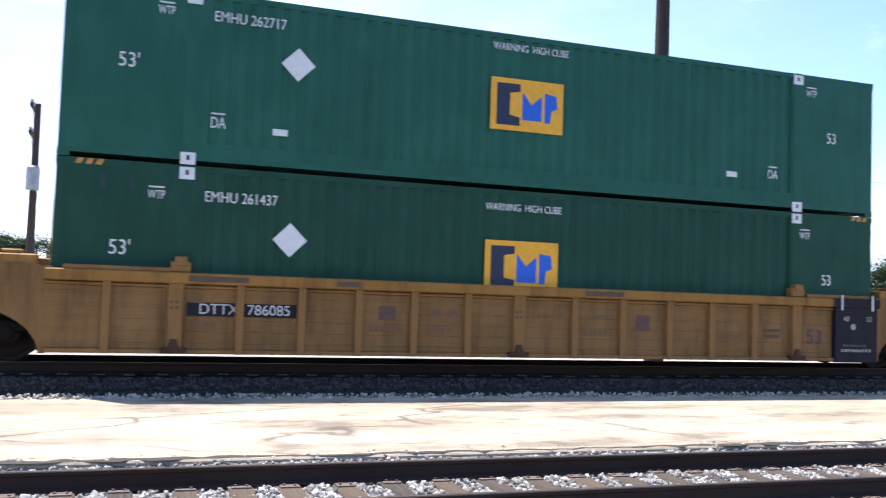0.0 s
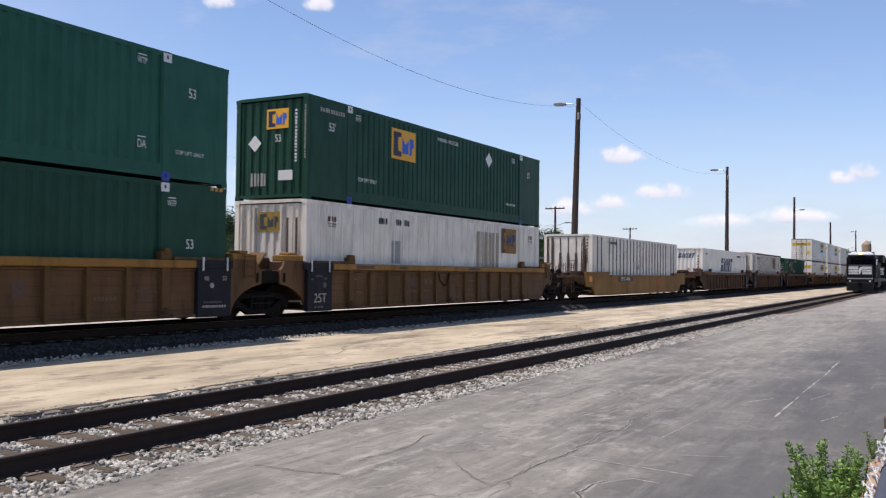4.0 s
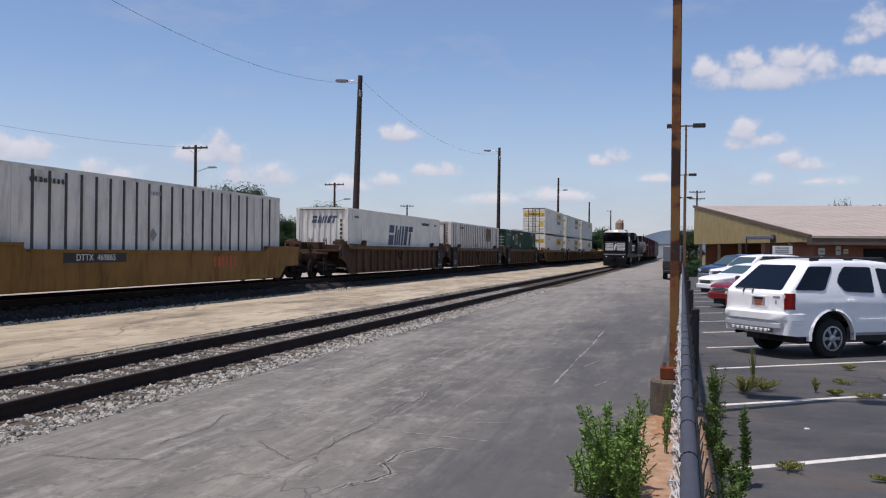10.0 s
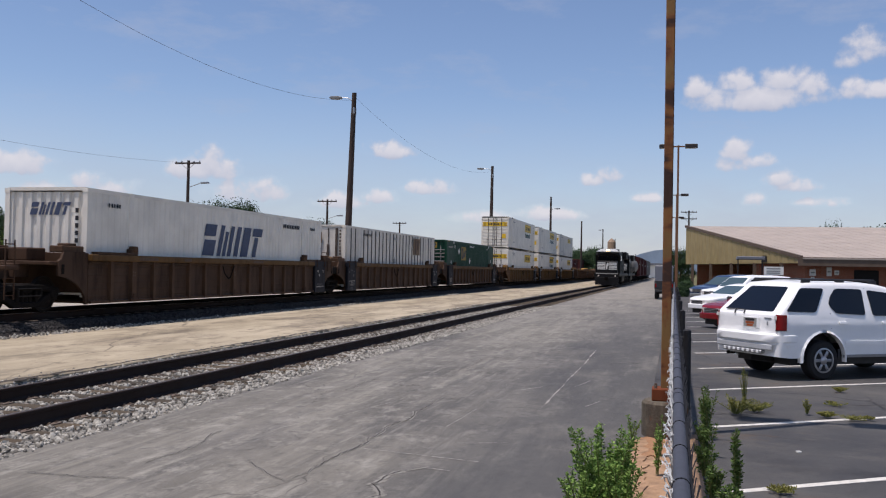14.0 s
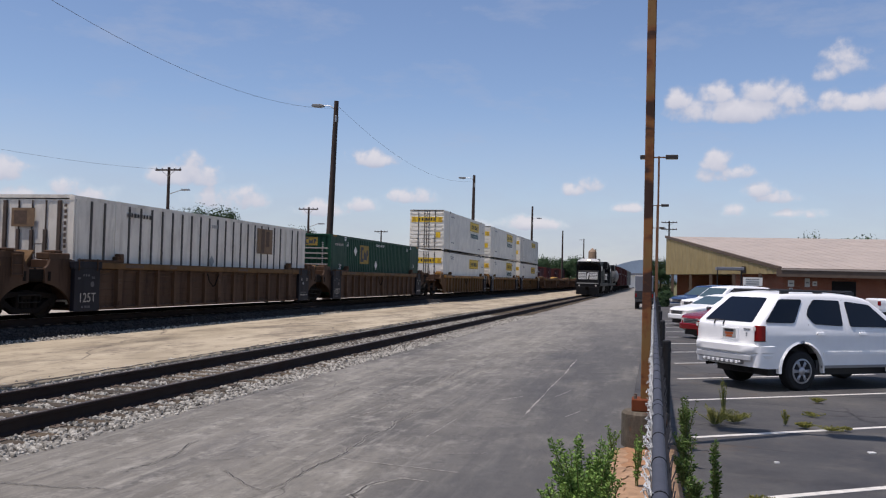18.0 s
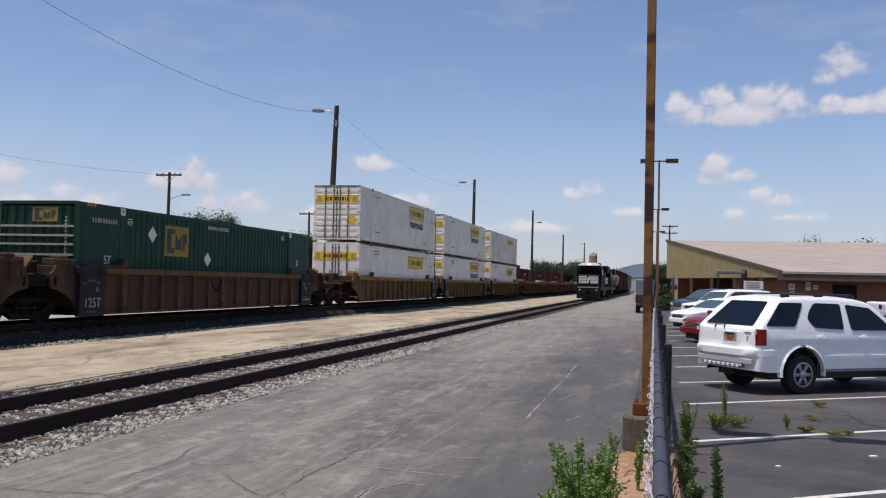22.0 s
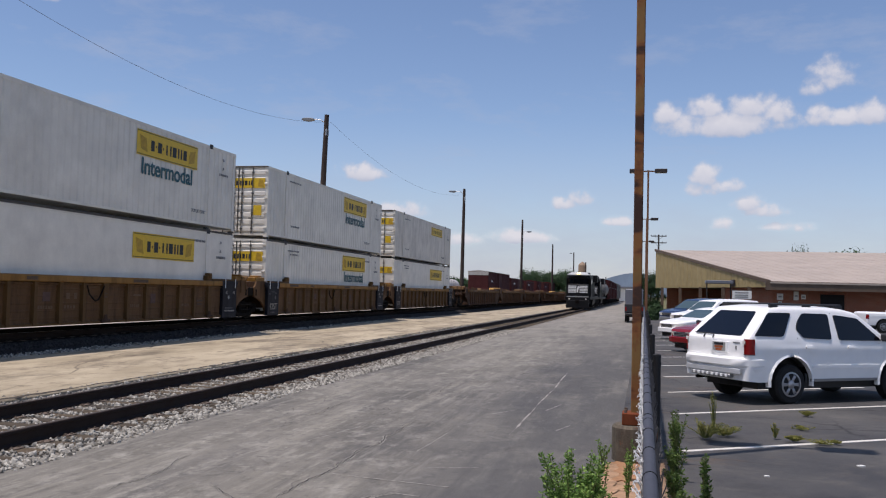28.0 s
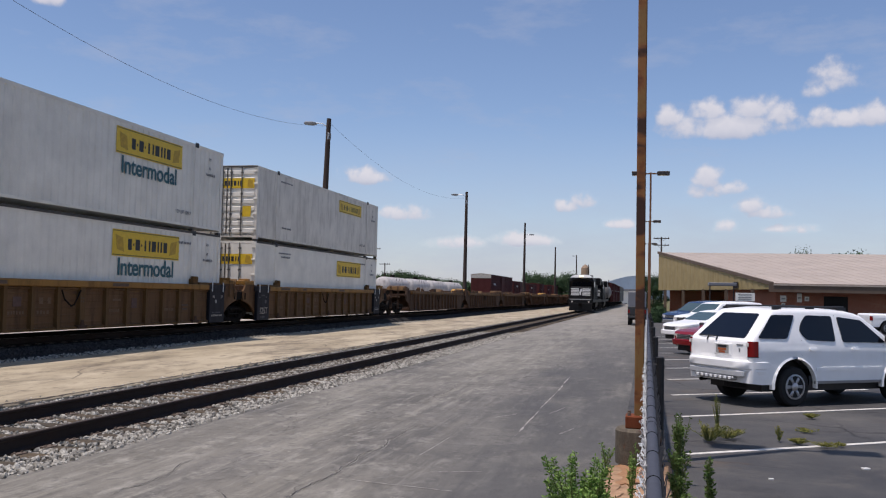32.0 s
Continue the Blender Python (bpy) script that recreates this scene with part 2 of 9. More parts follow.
def m_asphalt():
    k = Nodes("worn_asphalt")
    big = k.noise(0.3, 5, 0.62, (1.0, 0.3, 1), 0.36, 0.64)
    col = k.mix(big, rgb((93, 90, 83)), rgb((130, 125, 113)))
    cloud = k.noise(0.8, 8, 0.74, (1.2, 0.45, 1), 0.42, 0.62)
    col = k.mix(k.math("MULTIPLY", cloud, 0.7), col, rgb((154, 149, 138)))
    tracks = k.noise(1.5, 7, 0.7, (1.6, 0.09, 1), 0.5, 0.64)
    col = k.mix(k.math("MULTIPLY", tracks, 0.5), col, rgb((168, 162, 147)))
    rut = k.noise(1.1, 7, 0.72, (2.2, 0.1, 1), 0.53, 0.65)
    col = k.mix(k.math("MULTIPLY", rut, 0.6), col, rgb((80, 78, 74)))
    dark = k.noise(0.55, 6, 0.66, (1.3, 0.3, 1), 0.52, 0.66)
    col = k.mix(k.math("MULTIPLY", dark, 0.75), col, rgb((81, 79, 76)))
    scuff = k.noise(2.2, 9, 0.8, (1.1, 0.7, 1), 0.52, 0.66)
    col = k.mix(k.math("MULTIPLY", scuff, 0.7), col, rgb((186, 181, 168)))
    drag = k.noise(2.4, 8, 0.78, (2.2, 0.2, 1), 0.53, 0.65)
    col = k.mix(k.math("MULTIPLY", drag, 0.6), col, rgb((178, 173, 160)))
    soil = k.noise(6.0, 5, 0.7, (1.0, 0.8, 1), 0.54, 0.68)
    col = k.mix(k.math("MULTIPLY", soil, 0.6), col, rgb((75, 73, 69)))
    fine = k.noise(55, 4, 0.85, lo=0.25, hi=0.75)
    grit = k.noise(240, 2, 0.8, lo=0.3, hi=0.7)
    col = k.mix(k.math("MULTIPLY", fine, 0.38), col, rgb((82, 79, 75)))
    col = k.mix(k.math("MULTIPLY", grit, 0.25), col, rgb((68, 66, 63)))
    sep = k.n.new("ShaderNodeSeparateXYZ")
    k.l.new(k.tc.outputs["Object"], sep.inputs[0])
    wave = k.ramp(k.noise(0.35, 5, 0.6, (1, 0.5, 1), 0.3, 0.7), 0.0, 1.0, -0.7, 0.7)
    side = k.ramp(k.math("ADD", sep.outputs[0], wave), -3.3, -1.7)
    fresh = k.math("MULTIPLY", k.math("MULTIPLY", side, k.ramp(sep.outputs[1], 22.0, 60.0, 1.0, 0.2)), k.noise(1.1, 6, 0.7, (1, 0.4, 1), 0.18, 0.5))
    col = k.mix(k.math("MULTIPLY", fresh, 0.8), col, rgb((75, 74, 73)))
    # mixes up to half paler between y 24 and 75
    far_pale = k.math("MULTIPLY", k.ramp(sep.outputs[1], 24.0, 75.0, 0.0, 0.5), k.noise(0.4, 5, 0.6, (1, 0.3, 1), 0.2, 0.6))
    col = k.mix(far_pale, col, rgb((160, 153, 141)))
    chips = k.math("MULTIPLY", k.noise(11, 6, 0.8, (1.2, 0.5, 1), 0.62, 0.68), k.noise(0.5, 4, 0.6, (1, 0.4, 1), 0.42, 0.6))
    col = k.mix(k.math("MULTIPLY", chips, 0.7), col, rgb((190, 185, 172)))
    ck = k.math("MULTIPLY", k.cracks(0.42, 0.006, (1, 0.55, 1), 0.7), k.noise(0.5, 3, 0.5, lo=0.48, hi=0.58))
    ck2 = k.math("MULTIPLY", k.cracks(1.1, 0.008, (1, 1, 1), 0.8), k.noise(0.7, 3, 0.5, lo=0.57, hi=0.64))
    ck = k.math("MAXIMUM", ck, ck2)
    col = k.mix(k.math("MULTIPLY", ck, 0.7), col, rgb((58, 54, 52)))
    h = k.math("SUBTRACT", k.math("ADD", k.math("MULTIPLY", fine, 0.5), k.math("MULTIPLY", scuff, 0.2)), ck)
    return k.done(col, 0.8, 0.0, h, 0.5, 0.008, 0.35)


def m_lot():
    k = Nodes("dark_asphalt")
    big = k.noise(0.35, 5, 0.62, lo=0.36, hi=0.66)
    fine = k.noise(80, 3, 0.8, lo=0.25, hi=0.75)
    col = k.mix(big, rgb((65, 65, 66)), rgb((96, 94, 90)))
    pale = k.noise(1.1, 8, 0.72, lo=0.5, hi=0.68)
    col = k.mix(k.math("MULTIPLY", pale, 0.5), col, rgb((112, 107, 99)))
    oil = k.noise(0.6, 5, 0.6, lo=0.58, hi=0.68)
    col = k.mix(k.math("MULTIPLY", oil, 0.55), col, rgb((44, 43, 45)))
    rusty = k.noise(0.55, 7, 0.7, (1, 1.3, 1), 0.57, 0.66)
    col = k.mix(k.math("MULTIPLY", rusty, 0.55), col, rgb((104, 86, 68)))
    col = k.mix(k.math("MULTIPLY", k.noise(7, 6, 0.75, lo=0.52, hi=0.7), 0.35), col, rgb((50, 49, 50)))
    col = k.mix(k.math("MULTIPLY", fine, 0.4), col, rgb((50, 49, 50)))
    ck = k.math("MULTIPLY", k.cracks(0.25, 0.008), k.noise(0.3, 3, 0.5, lo=0.45, hi=0.55))
    col = k.mix(k.math("MULTIPLY", ck, 0.8), col, rgb((36, 35, 34)))
    return k.done(col, 0.8, 0.0, k.math("SUBTRACT", k.math("MULTIPLY", fine, 0.35), ck), 0.4, 0.008, 0.3)


def m_slab():
    k = Nodes("pale_concrete")
    big = k.noise(0.5, 6, 0.66, (1.2, 0.4, 1), 0.38, 0.62)
    fine = k.noise(60, 4, 0.8, lo=0.25, hi=0.75)
    col = k.mix(big, rgb((158, 145, 121)), rgb((190, 176, 150)))
    grime = k.noise(0.9, 8, 0.72, (1.2, 0.35, 1), 0.5, 0.66)
    col = k.mix(k.math("MULTIPLY", grime, 0.7), col, rgb((102, 93, 78)))
    blot = k.noise(0.45, 8, 0.72, (1.2, 0.55, 1), 0.53, 0.61)
    oil = k.noise(2.2, 8, 0.74, (1.1, 0.5, 1), 0.57, 0.64)
    col = k.mix(k.math("MULTIPLY", oil, 0.6), col, rgb((88, 79, 68)))
    col = k.mix(k.math("MULTIPLY", blot, 0.62), col, rgb((94, 83, 73)))
    col = k.mix(k.math("MULTIPLY", fine, 0.2), col, rgb((124, 113, 94)))
    ck = k.math("MULTIPLY", k.cracks(0.24, 0.008, (1, 0.6, 1)), k.noise(0.4, 3, 0.5, lo=0.4, hi=0.55))
    col = k.mix(k.math("MULTIPLY", ck, 0.8), col, rgb((76, 68, 60)))
    return k.done(col, 0.85, 0.0, k.math("SUBTRACT", k.math("MULTIPLY", fine, 0.3), ck), 0.35, 0.006, 0.3)


def m_gravel(name, a, b, s=16):
    k = Nodes(name)
    v = k.n.new("ShaderNodeTexVoronoi")
    v.inputs["Scale"].default_value = s
    k.l.new(k.coords(), v.inputs["Vector"])
    col = k.mix(k.ramp(v.outputs["Color"], 0.1, 0.9), rgb(a), rgb(b))
    dist = k.ramp(v.outputs["Distance"], 0.0, 0.6, 1.0, 0.0)
    col = k.mix(k.math("MULTIPLY", k.noise(0.8, 4), 0.35), col, rgb([x * 0.6 for x in a]))
    return k.done(col, 0.9, 0.0, dist, 0.9, 0.04, 0.3)


def m_stone(name, a, b):
    k = Nodes(name)
    col = k.mix(k.island(), rgb(a), rgb(b))
    f = k.noise(60, 3, 0.7)
    col = k.mix(k.math("MULTIPLY", f, 0.3), col, rgb([x * 0.6 for x in a]))
    return k.done(col, 0.85, 0.0, f, 0.3, 0.004, 0.3)


def m_tie():
    k = Nodes("creosoted_timber")
    g = k.noise(5, 5, 0.7, (0.4, 6, 6), 0.3, 0.75)
    col = k.mix(g, rgb((44, 40, 36)), rgb((96, 88, 77)))
    col = k.mix(k.random(0.0, 0.4), col, rgb((118, 100, 76)))
    return k.done(col, 0.9, 0.0, g, 0.5, 0.01, 0.2)


def m_leaf(name, a, b):
    k = Nodes(name)
    col = k.mix(k.island(), rgb(a), rgb(b))
    k.b.inputs["Subsurface Weight"].default_value = 0.0
    return k.done(col, 0.85, 0.0, None, spec=0.2)


def glow(name, c, strength):
    k = Nodes(name)
    k.b.inputs["Emission Color"].default_value = rgb(c)
    k.b.inputs["Emission Strength"].default_value = strength
    return k.done(rgb(c), 0.4)


def glass(name, c=(10, 14, 22), rough=0.05):
    k = Nodes(name)
    return k.done(rgb(c), rough, 0.0, None, spec=0.4)


M = {
    "asphalt": m_asphalt(), "lot": m_lot(), "slab": m_slab(),
    "ballast": m_gravel("ballast_bed", (92, 87, 79), (160, 154, 145)),
    "yard": m_gravel("yard_gravel", (150, 142, 128), (200, 190, 174), 10),
    # oil-dark bed, darkened further to stand for the train's shade
    "ballast_dark": m_gravel("oily_shaded_ballast_bed", (28, 26, 25), (56, 52, 49)),
    "earth": m_gravel("dry_grass", (92, 92, 58), (120, 112, 76), 3),
    "stone": m_stone("ballast_stone", (98, 94, 86), (200, 195, 182)),
    # darker copy of the ballast stone, the train's shade in its colour
    "stone_dark": m_stone("ballast_stone_shaded", (30, 29, 29), (80, 77, 74)),
    "tie": m_tie(),
    "rail": paint("rusty_rail_side", (40, 31, 27), (66, 46, 34), 0.5, 0.8, 0.0, False),
    "rail_top": plain("worn_rail_head", (120, 116, 112), 0.42, 0.8, 0.15),
    "plate": plain("rusty_plate", (104, 90, 78), 0.85),
    "green": paint("green_container_paint", (30, 80, 65), (28, 60, 48), 0.3, 0.5),
    "green_dark": paint("dark_green_container_paint", (20, 61, 45), (24, 48, 37), 0.35, 0.5),
    "green_deep": paint("deep_green_container_paint", (11, 54, 38), (24, 46, 36), 0.35, 0.5),
    "white": paint("white_container_paint", (214, 209, 197), (150, 141, 128), 0.1, 0.5),
    "grey_white": paint("grey_white_container_paint", (206, 200, 188), (120, 104, 86), 0.55, 0.55),
    "dirty_white": paint("stained_white_paint", (208, 202, 190), (116, 98, 78), 0.55, 0.55),
    "post_dark": plain("dark_container_rib", (72, 67, 62), 0.7),
    "yellow_car": paint("yellow_car_paint", (126, 92, 50), (78, 54, 36), 0.65, 0.6),
    "tan_car": paint("tan_car_paint", (90, 65, 34), (52, 39, 27), 0.75, 0.65),
    "brown_car": paint("brown_car_paint", (76, 55, 39), (42, 32, 26), 0.8, 0.7),
    "orange_car": paint("orange_yellow_car_paint", (134, 96, 42), (70, 50, 34), 0.8, 0.55),
    "olive_car": paint("grimy_ochre_car_paint", (116, 84, 36), (58, 44, 30), 0.85, 0.6),
    "navy": paint("navy_panel", (22, 23, 31), (40, 34, 30), 0.5, 0.6),
    "iron": plain("dark_cast_iron", (29, 26, 24), 0.95, 0.0, spec=0.08),
    "black": plain("black_paint", (22, 22, 24), 0.5),
    "worn_steel": plain("worn_grey_steel", (40, 38, 36), 0.85, 0.0, 0.3, spec=0.15),
    "wheel": plain("steel_wheel", (36, 31, 28), 0.85, 0.0, spec=0.15),
    "mark_white": plain("white_marking", (212, 212, 208), 0.6, var=0.08),
    "mark_black": plain("black_marking", (28, 28, 32), 0.6, var=0.1),
    "mark_yellow": plain("yellow_marking", (226, 164, 30), 0.55, var=0.1),
    "mark_blue": plain("blue_marking", (28, 92, 190), 0.55, var=0.1),
    "mark_navy": plain("navy_marking", (26, 34, 60), 0.55, var=0.1),
    "mark_teal": plain("teal_marking", (28, 84, 92), 0.55, var=0.1),
    "mark_faded_gold": plain("faded_gold_marking", (128, 92, 34), 0.7, 0.0, 0.45, 6),
    "mark_faded_blue": plain("faded_blue_strokes", (44, 62, 96), 0.7, var=0.3),
    "mark_putty": plain("worn_putty_patch", (152, 140, 122), 0.8, var=0.2),
    "mark_greyed": plain("grey_label", (138, 140, 138), 0.7, var=0.15),
    "steel_blue": plain("faded_blue_marking", (58, 70, 96), 0.6, var=0.2),
    "wood_pole": paint("weathered_pole_timber", (62, 53, 49), (48, 40, 36), 0.6, 0.9),
    "rust": None,
    "galv": plain("galvanised_steel", (150, 152, 154), 0.45, 0.7, 0.2),
    "fence_dark": plain("dark_fence_post", (34, 34, 36), 0.6, 0.3),
    "car_white": plain("white_car_paint", (242, 242, 240), 0.22, 0.0, 0.03, 3, 0.0),
    "car_red": plain("red_car_paint", (122, 18, 24), 0.25, 0.0, 0.05, 3, 0.0),
    "car_blue": plain("blue_car_paint", (40, 62, 98), 0.25, 0.2, 0.05, 3, 0.0),
    "car_dark": plain("dark_blue_car_paint", (34, 44, 62), 0.25, 0.2, 0.05, 3, 0.0),
    "car_silver": plain("silver_car_paint", (150, 152, 154), 0.3, 0.5, 0.05, 3, 0.0),
    # grey for the shaded lower face of the white bumper
    "insert_shade": plain("shaded_bumper_white", (178, 180, 182), 0.6, 0.0, 0.08, 6, 0.05),
    "tyre": plain("tyre_rubber", (24, 24, 25), 0.85),
    "alloy": plain("alloy_wheel", (158, 160, 164), 0.32, 0.7, 0.15),
    "glass": glass("dark_car_glass"),
    # the sky's reflection is painted into the windscreen's base colour
    "screen_glass": glass("sky_tinted_windscreen", (66, 84, 88), 0.04),
    "lamp_red": plain("red_lens", (132, 12, 14), 0.2, 0.0, 0.1, 20, 0.0),
    "lamp_clear": plain("clear_lens", (220, 214, 206), 0.15, 0.0, 0.1, 20, 0.0),
    "head_glow": glow("lit_headlight", (255, 226, 160), 5.0),
    "plastic": plain("black_trim", (40, 41, 43), 0.6),
    "brick": None, "metal_roof": None, "cladding": None,
    "bark": plain("bark", (84, 70, 56), 0.95, 0, 0.3, 14, 0.6),
    "leaf": m_leaf("foliage", (92, 122, 48), (148, 170, 82)),
    "leaf_dark": m_leaf("far_foliage", (34, 50, 35), (60, 82, 48)),
    # haze over the far trees is put into these leaf colours
    "leaf_hazy": m_leaf("hazy_foliage", (48, 68, 48), (76, 98, 66)),
    "weed": m_leaf("weed_foliage", (68, 104, 42), (142, 170, 90)),
    # distance haze is put into the hill's pale blue-grey
    "hill": plain("hazy_wooded_hill", (146, 162, 182), 1.0, 0, 0.12, 0.02, 0.0),
    "wire": plain("wire_black", (62, 62, 68), 0.7),
    "sign_white": plain("sign_white", (226, 224, 216), 0.6, var=0.06),
}


# ---------------------------------------------------------------- mesh helpers
def bx(bm, x0, x1, y0, y1, z0, z1):
    v = [bm.verts.new((x, y, z)) for z in (z0, z1) for x, y in ((x0, y0), (x1, y0), (x1, y1), (x0, y1))]
    for f in ((3, 2, 1, 0), (4, 5, 6, 7), (0, 1, 5, 4), (1, 2, 6, 5), (2, 3, 7, 6), (3, 0, 4, 7)):
        bm.faces.new([v[i] for i in f])
    return v


def prism(bm, pts, axis, a, b):
    """Extrudes a closed outline (pairs in the two other axes, in order) along an axis from a to b."""
    def place(p, s):
        return {"x": (s, p[0], p[1]), "y": (p[0], s, p[1]), "z": (p[0], p[1], s)}[axis]
    lo = [bm.verts.new(place(p, a)) for p in pts]
    hi = [bm.verts.new(place(p, b)) for p in pts]
    n = len(pts)
    for i in range(n):
        bm.faces.new((lo[i], lo[(i + 1) % n], hi[(i + 1) % n], hi[i]))
    bm.faces.new(lo[::-1])
    bm.faces.new(hi)
    return lo + hi


def tube(bm, p, q, r, r2=None, n=10, caps=True):
    p, q = Vector(p), Vector(q)
    r2 = r if r2 is None else r2
    rot = (q - p).to_track_quat("Z", "Y")
    ring = [[bm.verts.new(c + rot @ Vector((s * math.cos(2 * math.pi * i / n), s * math.sin(2 * math.pi * i / n), 0))) for i in range(n)] for c, s in ((p, r), (q, r2))]
    for i in range(n):
        bm.faces.new((ring[0][i], ring[0][(i + 1) % n], ring[1][(i + 1) % n], ring[1][i]))
    if caps:
        bm.faces.new(ring[0][::-1])
        bm.faces.new(ring[1])


def lathe(bm, prof, axis="x", n=20, centre=(0, 0, 0)):
    """Turns a profile of (along, radius) pairs round an axis."""
    rings = []
    for s, r in prof:
        ring = []
        for i in range(n):
            c, d = r * math.cos(2 * math.pi * i / n), r * math.sin(2 * math.pi * i / n)
            v = {"x": (s, c, d), "y": (c, s, d), "z": (c, d, s)}[axis]
            ring.append(bm.verts.new(Vector(v) + Vector(centre)))
        rings.append(ring)
    for a, b in zip(rings, rings[1:]):
        for i in range(n):
            bm.faces.new((a[i], a[(i + 1) % n], b[(i + 1) % n], b[i]))
    bm.faces.new(rings[0][::-1])
    bm.faces.new(rings[-1])


def finish(bm, name, material, bevel=0.0, smooth=False):
    bmesh.ops.recalc_face_normals(bm, faces=bm.faces)
    if bevel:
        bmesh.ops.bevel(bm, geom=[e for e in bm.edges if e.is_manifold and e.calc_face_angle(0) > 0.5], offset=bevel, segments=1, affect="EDGES")
    me = bpy.data.meshes.new(name)
    bm.to_mesh(me)
    bm.free()
    if smooth:
        me.polygons.foreach_set("use_smooth", [True] * len(me.polygons))
        me.set_sharp_from_angle(angle=radians(40))
    me.materials.append(material)
    return me


def part(name, bm, material, parent, label="", bevel=0.0, smooth=False, at=None):
    ob = new(name, finish(bm, name, material, bevel, smooth))
    ob.parent = parent
    if at is not None:
        ob.matrix_basis = at
    return tagged(ob, label)


def share(name, mesh, parent, m, label=""):
    ob = new(name, mesh)
    ob.parent, ob.matrix_basis = parent, m
    return tagged(ob, label)


def thing(name, label, category, m=None, group="", kind=""):
    ob = new(name)
    ob.empty_display_size = 0.2
    if m is not None:
        ob.matrix_basis = m
    return tagged(ob, label, category, group, kind)


def single(name, bm, material, label, category, m=None, group="", kind="", bevel=0.0, smooth=False):
    ob = new(name, finish(bm, name, material, bevel, smooth))
    if m is not None:
        ob.matrix_basis = m
    return tagged(ob, label, category, group, kind)


def raw(name, verts, faces, material):
    me = bpy.data.meshes.new(name)
    me.from_pydata(verts, [], faces)
    me.materials.append(material)
    me.update()
    return me


def letters(text, size, material, parent, m, name="lettering", bold=0.0, wide=1.0, leading=1.0):
    """Text in the built-in font, as a mesh-thin part; reads along its local x."""
    cu = bpy.data.curves.new(name, "FONT")
    cu.offset, cu.space_line = bold, leading
    cu.body, cu.size, cu.extrude, cu.align_x, cu.align_y = text, size, 0.002, "CENTER", "CENTER"
    cu.materials.append(material)
    ob = new(name, cu)
    ob.parent, ob.matrix_basis = parent, m @ Matrix.Diagonal((wide, 1, 1, 1))
    return ob


M.update({
    # ties under the train: oil and the train's shade in one colour
    "tie_dark": plain("oily_shaded_timber", (34, 30, 27), 0.95, 0, 0.3, 6, 0.4, 0.15),
    "line_faint": plain("faded_line_paint", (156, 151, 143), 0.85, 0.0, 0.12, 20, 0.1),
    "dirt": plain("reddish_dirt", (160, 128, 98), 0.95, 0.0, 0.32, 7, 0.4),
    "rail_dull": plain("dull_rail_head", (92, 82, 74), 0.5, 0.6, 0.2),
    # shade of the recesses between posts is mixed into the sheets' grime
    "yellow_car_sheet": paint("grimy_shaded_yellow_sheet", (120, 90, 52), (60, 44, 32), 0.7, 0.7),
    "tan_car_sheet": paint("grimy_shaded_tan_sheet", (94, 68, 43), (46, 34, 28), 0.8, 0.7),
    "brown_car_sheet": paint("grimy_shaded_brown_sheet", (68, 50, 37), (34, 26, 22), 0.9, 0.75),
    "mark_white3": plain("white_stencil", (196, 194, 190), 0.7, var=0.15),
    "mark_white2": plain("dusty_white_stencil", (158, 152, 144), 0.7, var=0.25),
    "mark_pale": plain("pale_grey_marking", (150, 150, 146), 0.7, var=0.2),
    "rusty_dark": paint("rusty_dark_steel", (70, 50, 36), (36, 27, 22), 0.7, 0.75),
    "lamp_grey": plain("weathered_lamp_housing", (112, 114, 116), 0.6, 0.2, 0.2),
    "end_rust": plain("rusty_brown_rib", (78, 64, 54), 0.8, 0.0, 0.3),
    "mark_faded": plain("faded_yellow_marking", (116, 92, 66), 0.7, var=0.25),
    "mark_dull_plum": plain("faded_plum_stencil", (88, 66, 58), 0.8, var=0.25),
    "mark_brown": plain("brown_marking", (84, 66, 52), 0.8, var=0.3),
    "mark_gold2": plain("dull_yellow_cover", (176, 132, 58), 0.7, var=0.3, scale=4),
    "mark_gold": plain("faded_gold_panel", (142, 118, 44), 0.7, var=0.25),
    "mark_dull_navy": plain("faded_navy_marking", (52, 56, 60), 0.7, var=0.25),
    "mark_stencil": plain("dull_stencil", (104, 80, 58), 0.8, var=0.2),
    "mark_purple": plain("purple_stencil", (74, 58, 78), 0.7, var=0.15),
    "mark_yellow2": plain("bright_yellow_sign", (216, 178, 32), 0.5, var=0.1),
    "mark_dim": plain("dim_grey_writing", (112, 112, 114), 0.7, var=0.2),
    "mark_ochre": plain("ochre_scroll", (178, 142, 34), 0.6, var=0.2),
    "mark_olive": plain("olive_scroll", (122, 104, 24), 0.6, var=0.15),
    "mark_blue2": plain("blue_post_patch", (40, 62, 150), 0.6, var=0.15),
    "green_rub": plain("rubbed_green", (20, 52, 46), 0.7),
    "mark_orange": plain("orange_patch", (214, 128, 40), 0.6, var=0.15),
    "rod_grey": plain("grimy_lock_rod", (92, 88, 82), 0.6, 0.3, 0.25),
    "mark_stencil2": plain("dim_grey_stencil", (84, 82, 84), 0.8, var=0.2),
    "mark_rust": plain("rust_patch", (160, 82, 40), 0.8, var=0.3),
})


# ---------------------------------------------------------------- ground
def slab_mesh(name, x0, x1, y0, y1, z0, z1, material, label, category="ground", bevel=0.0):
    bm = bmesh.new()
    bx(bm, x0, x1, y0, y1, z0, z1)
    return single(name, bm, material, label, category, kind="structure", bevel=bevel)


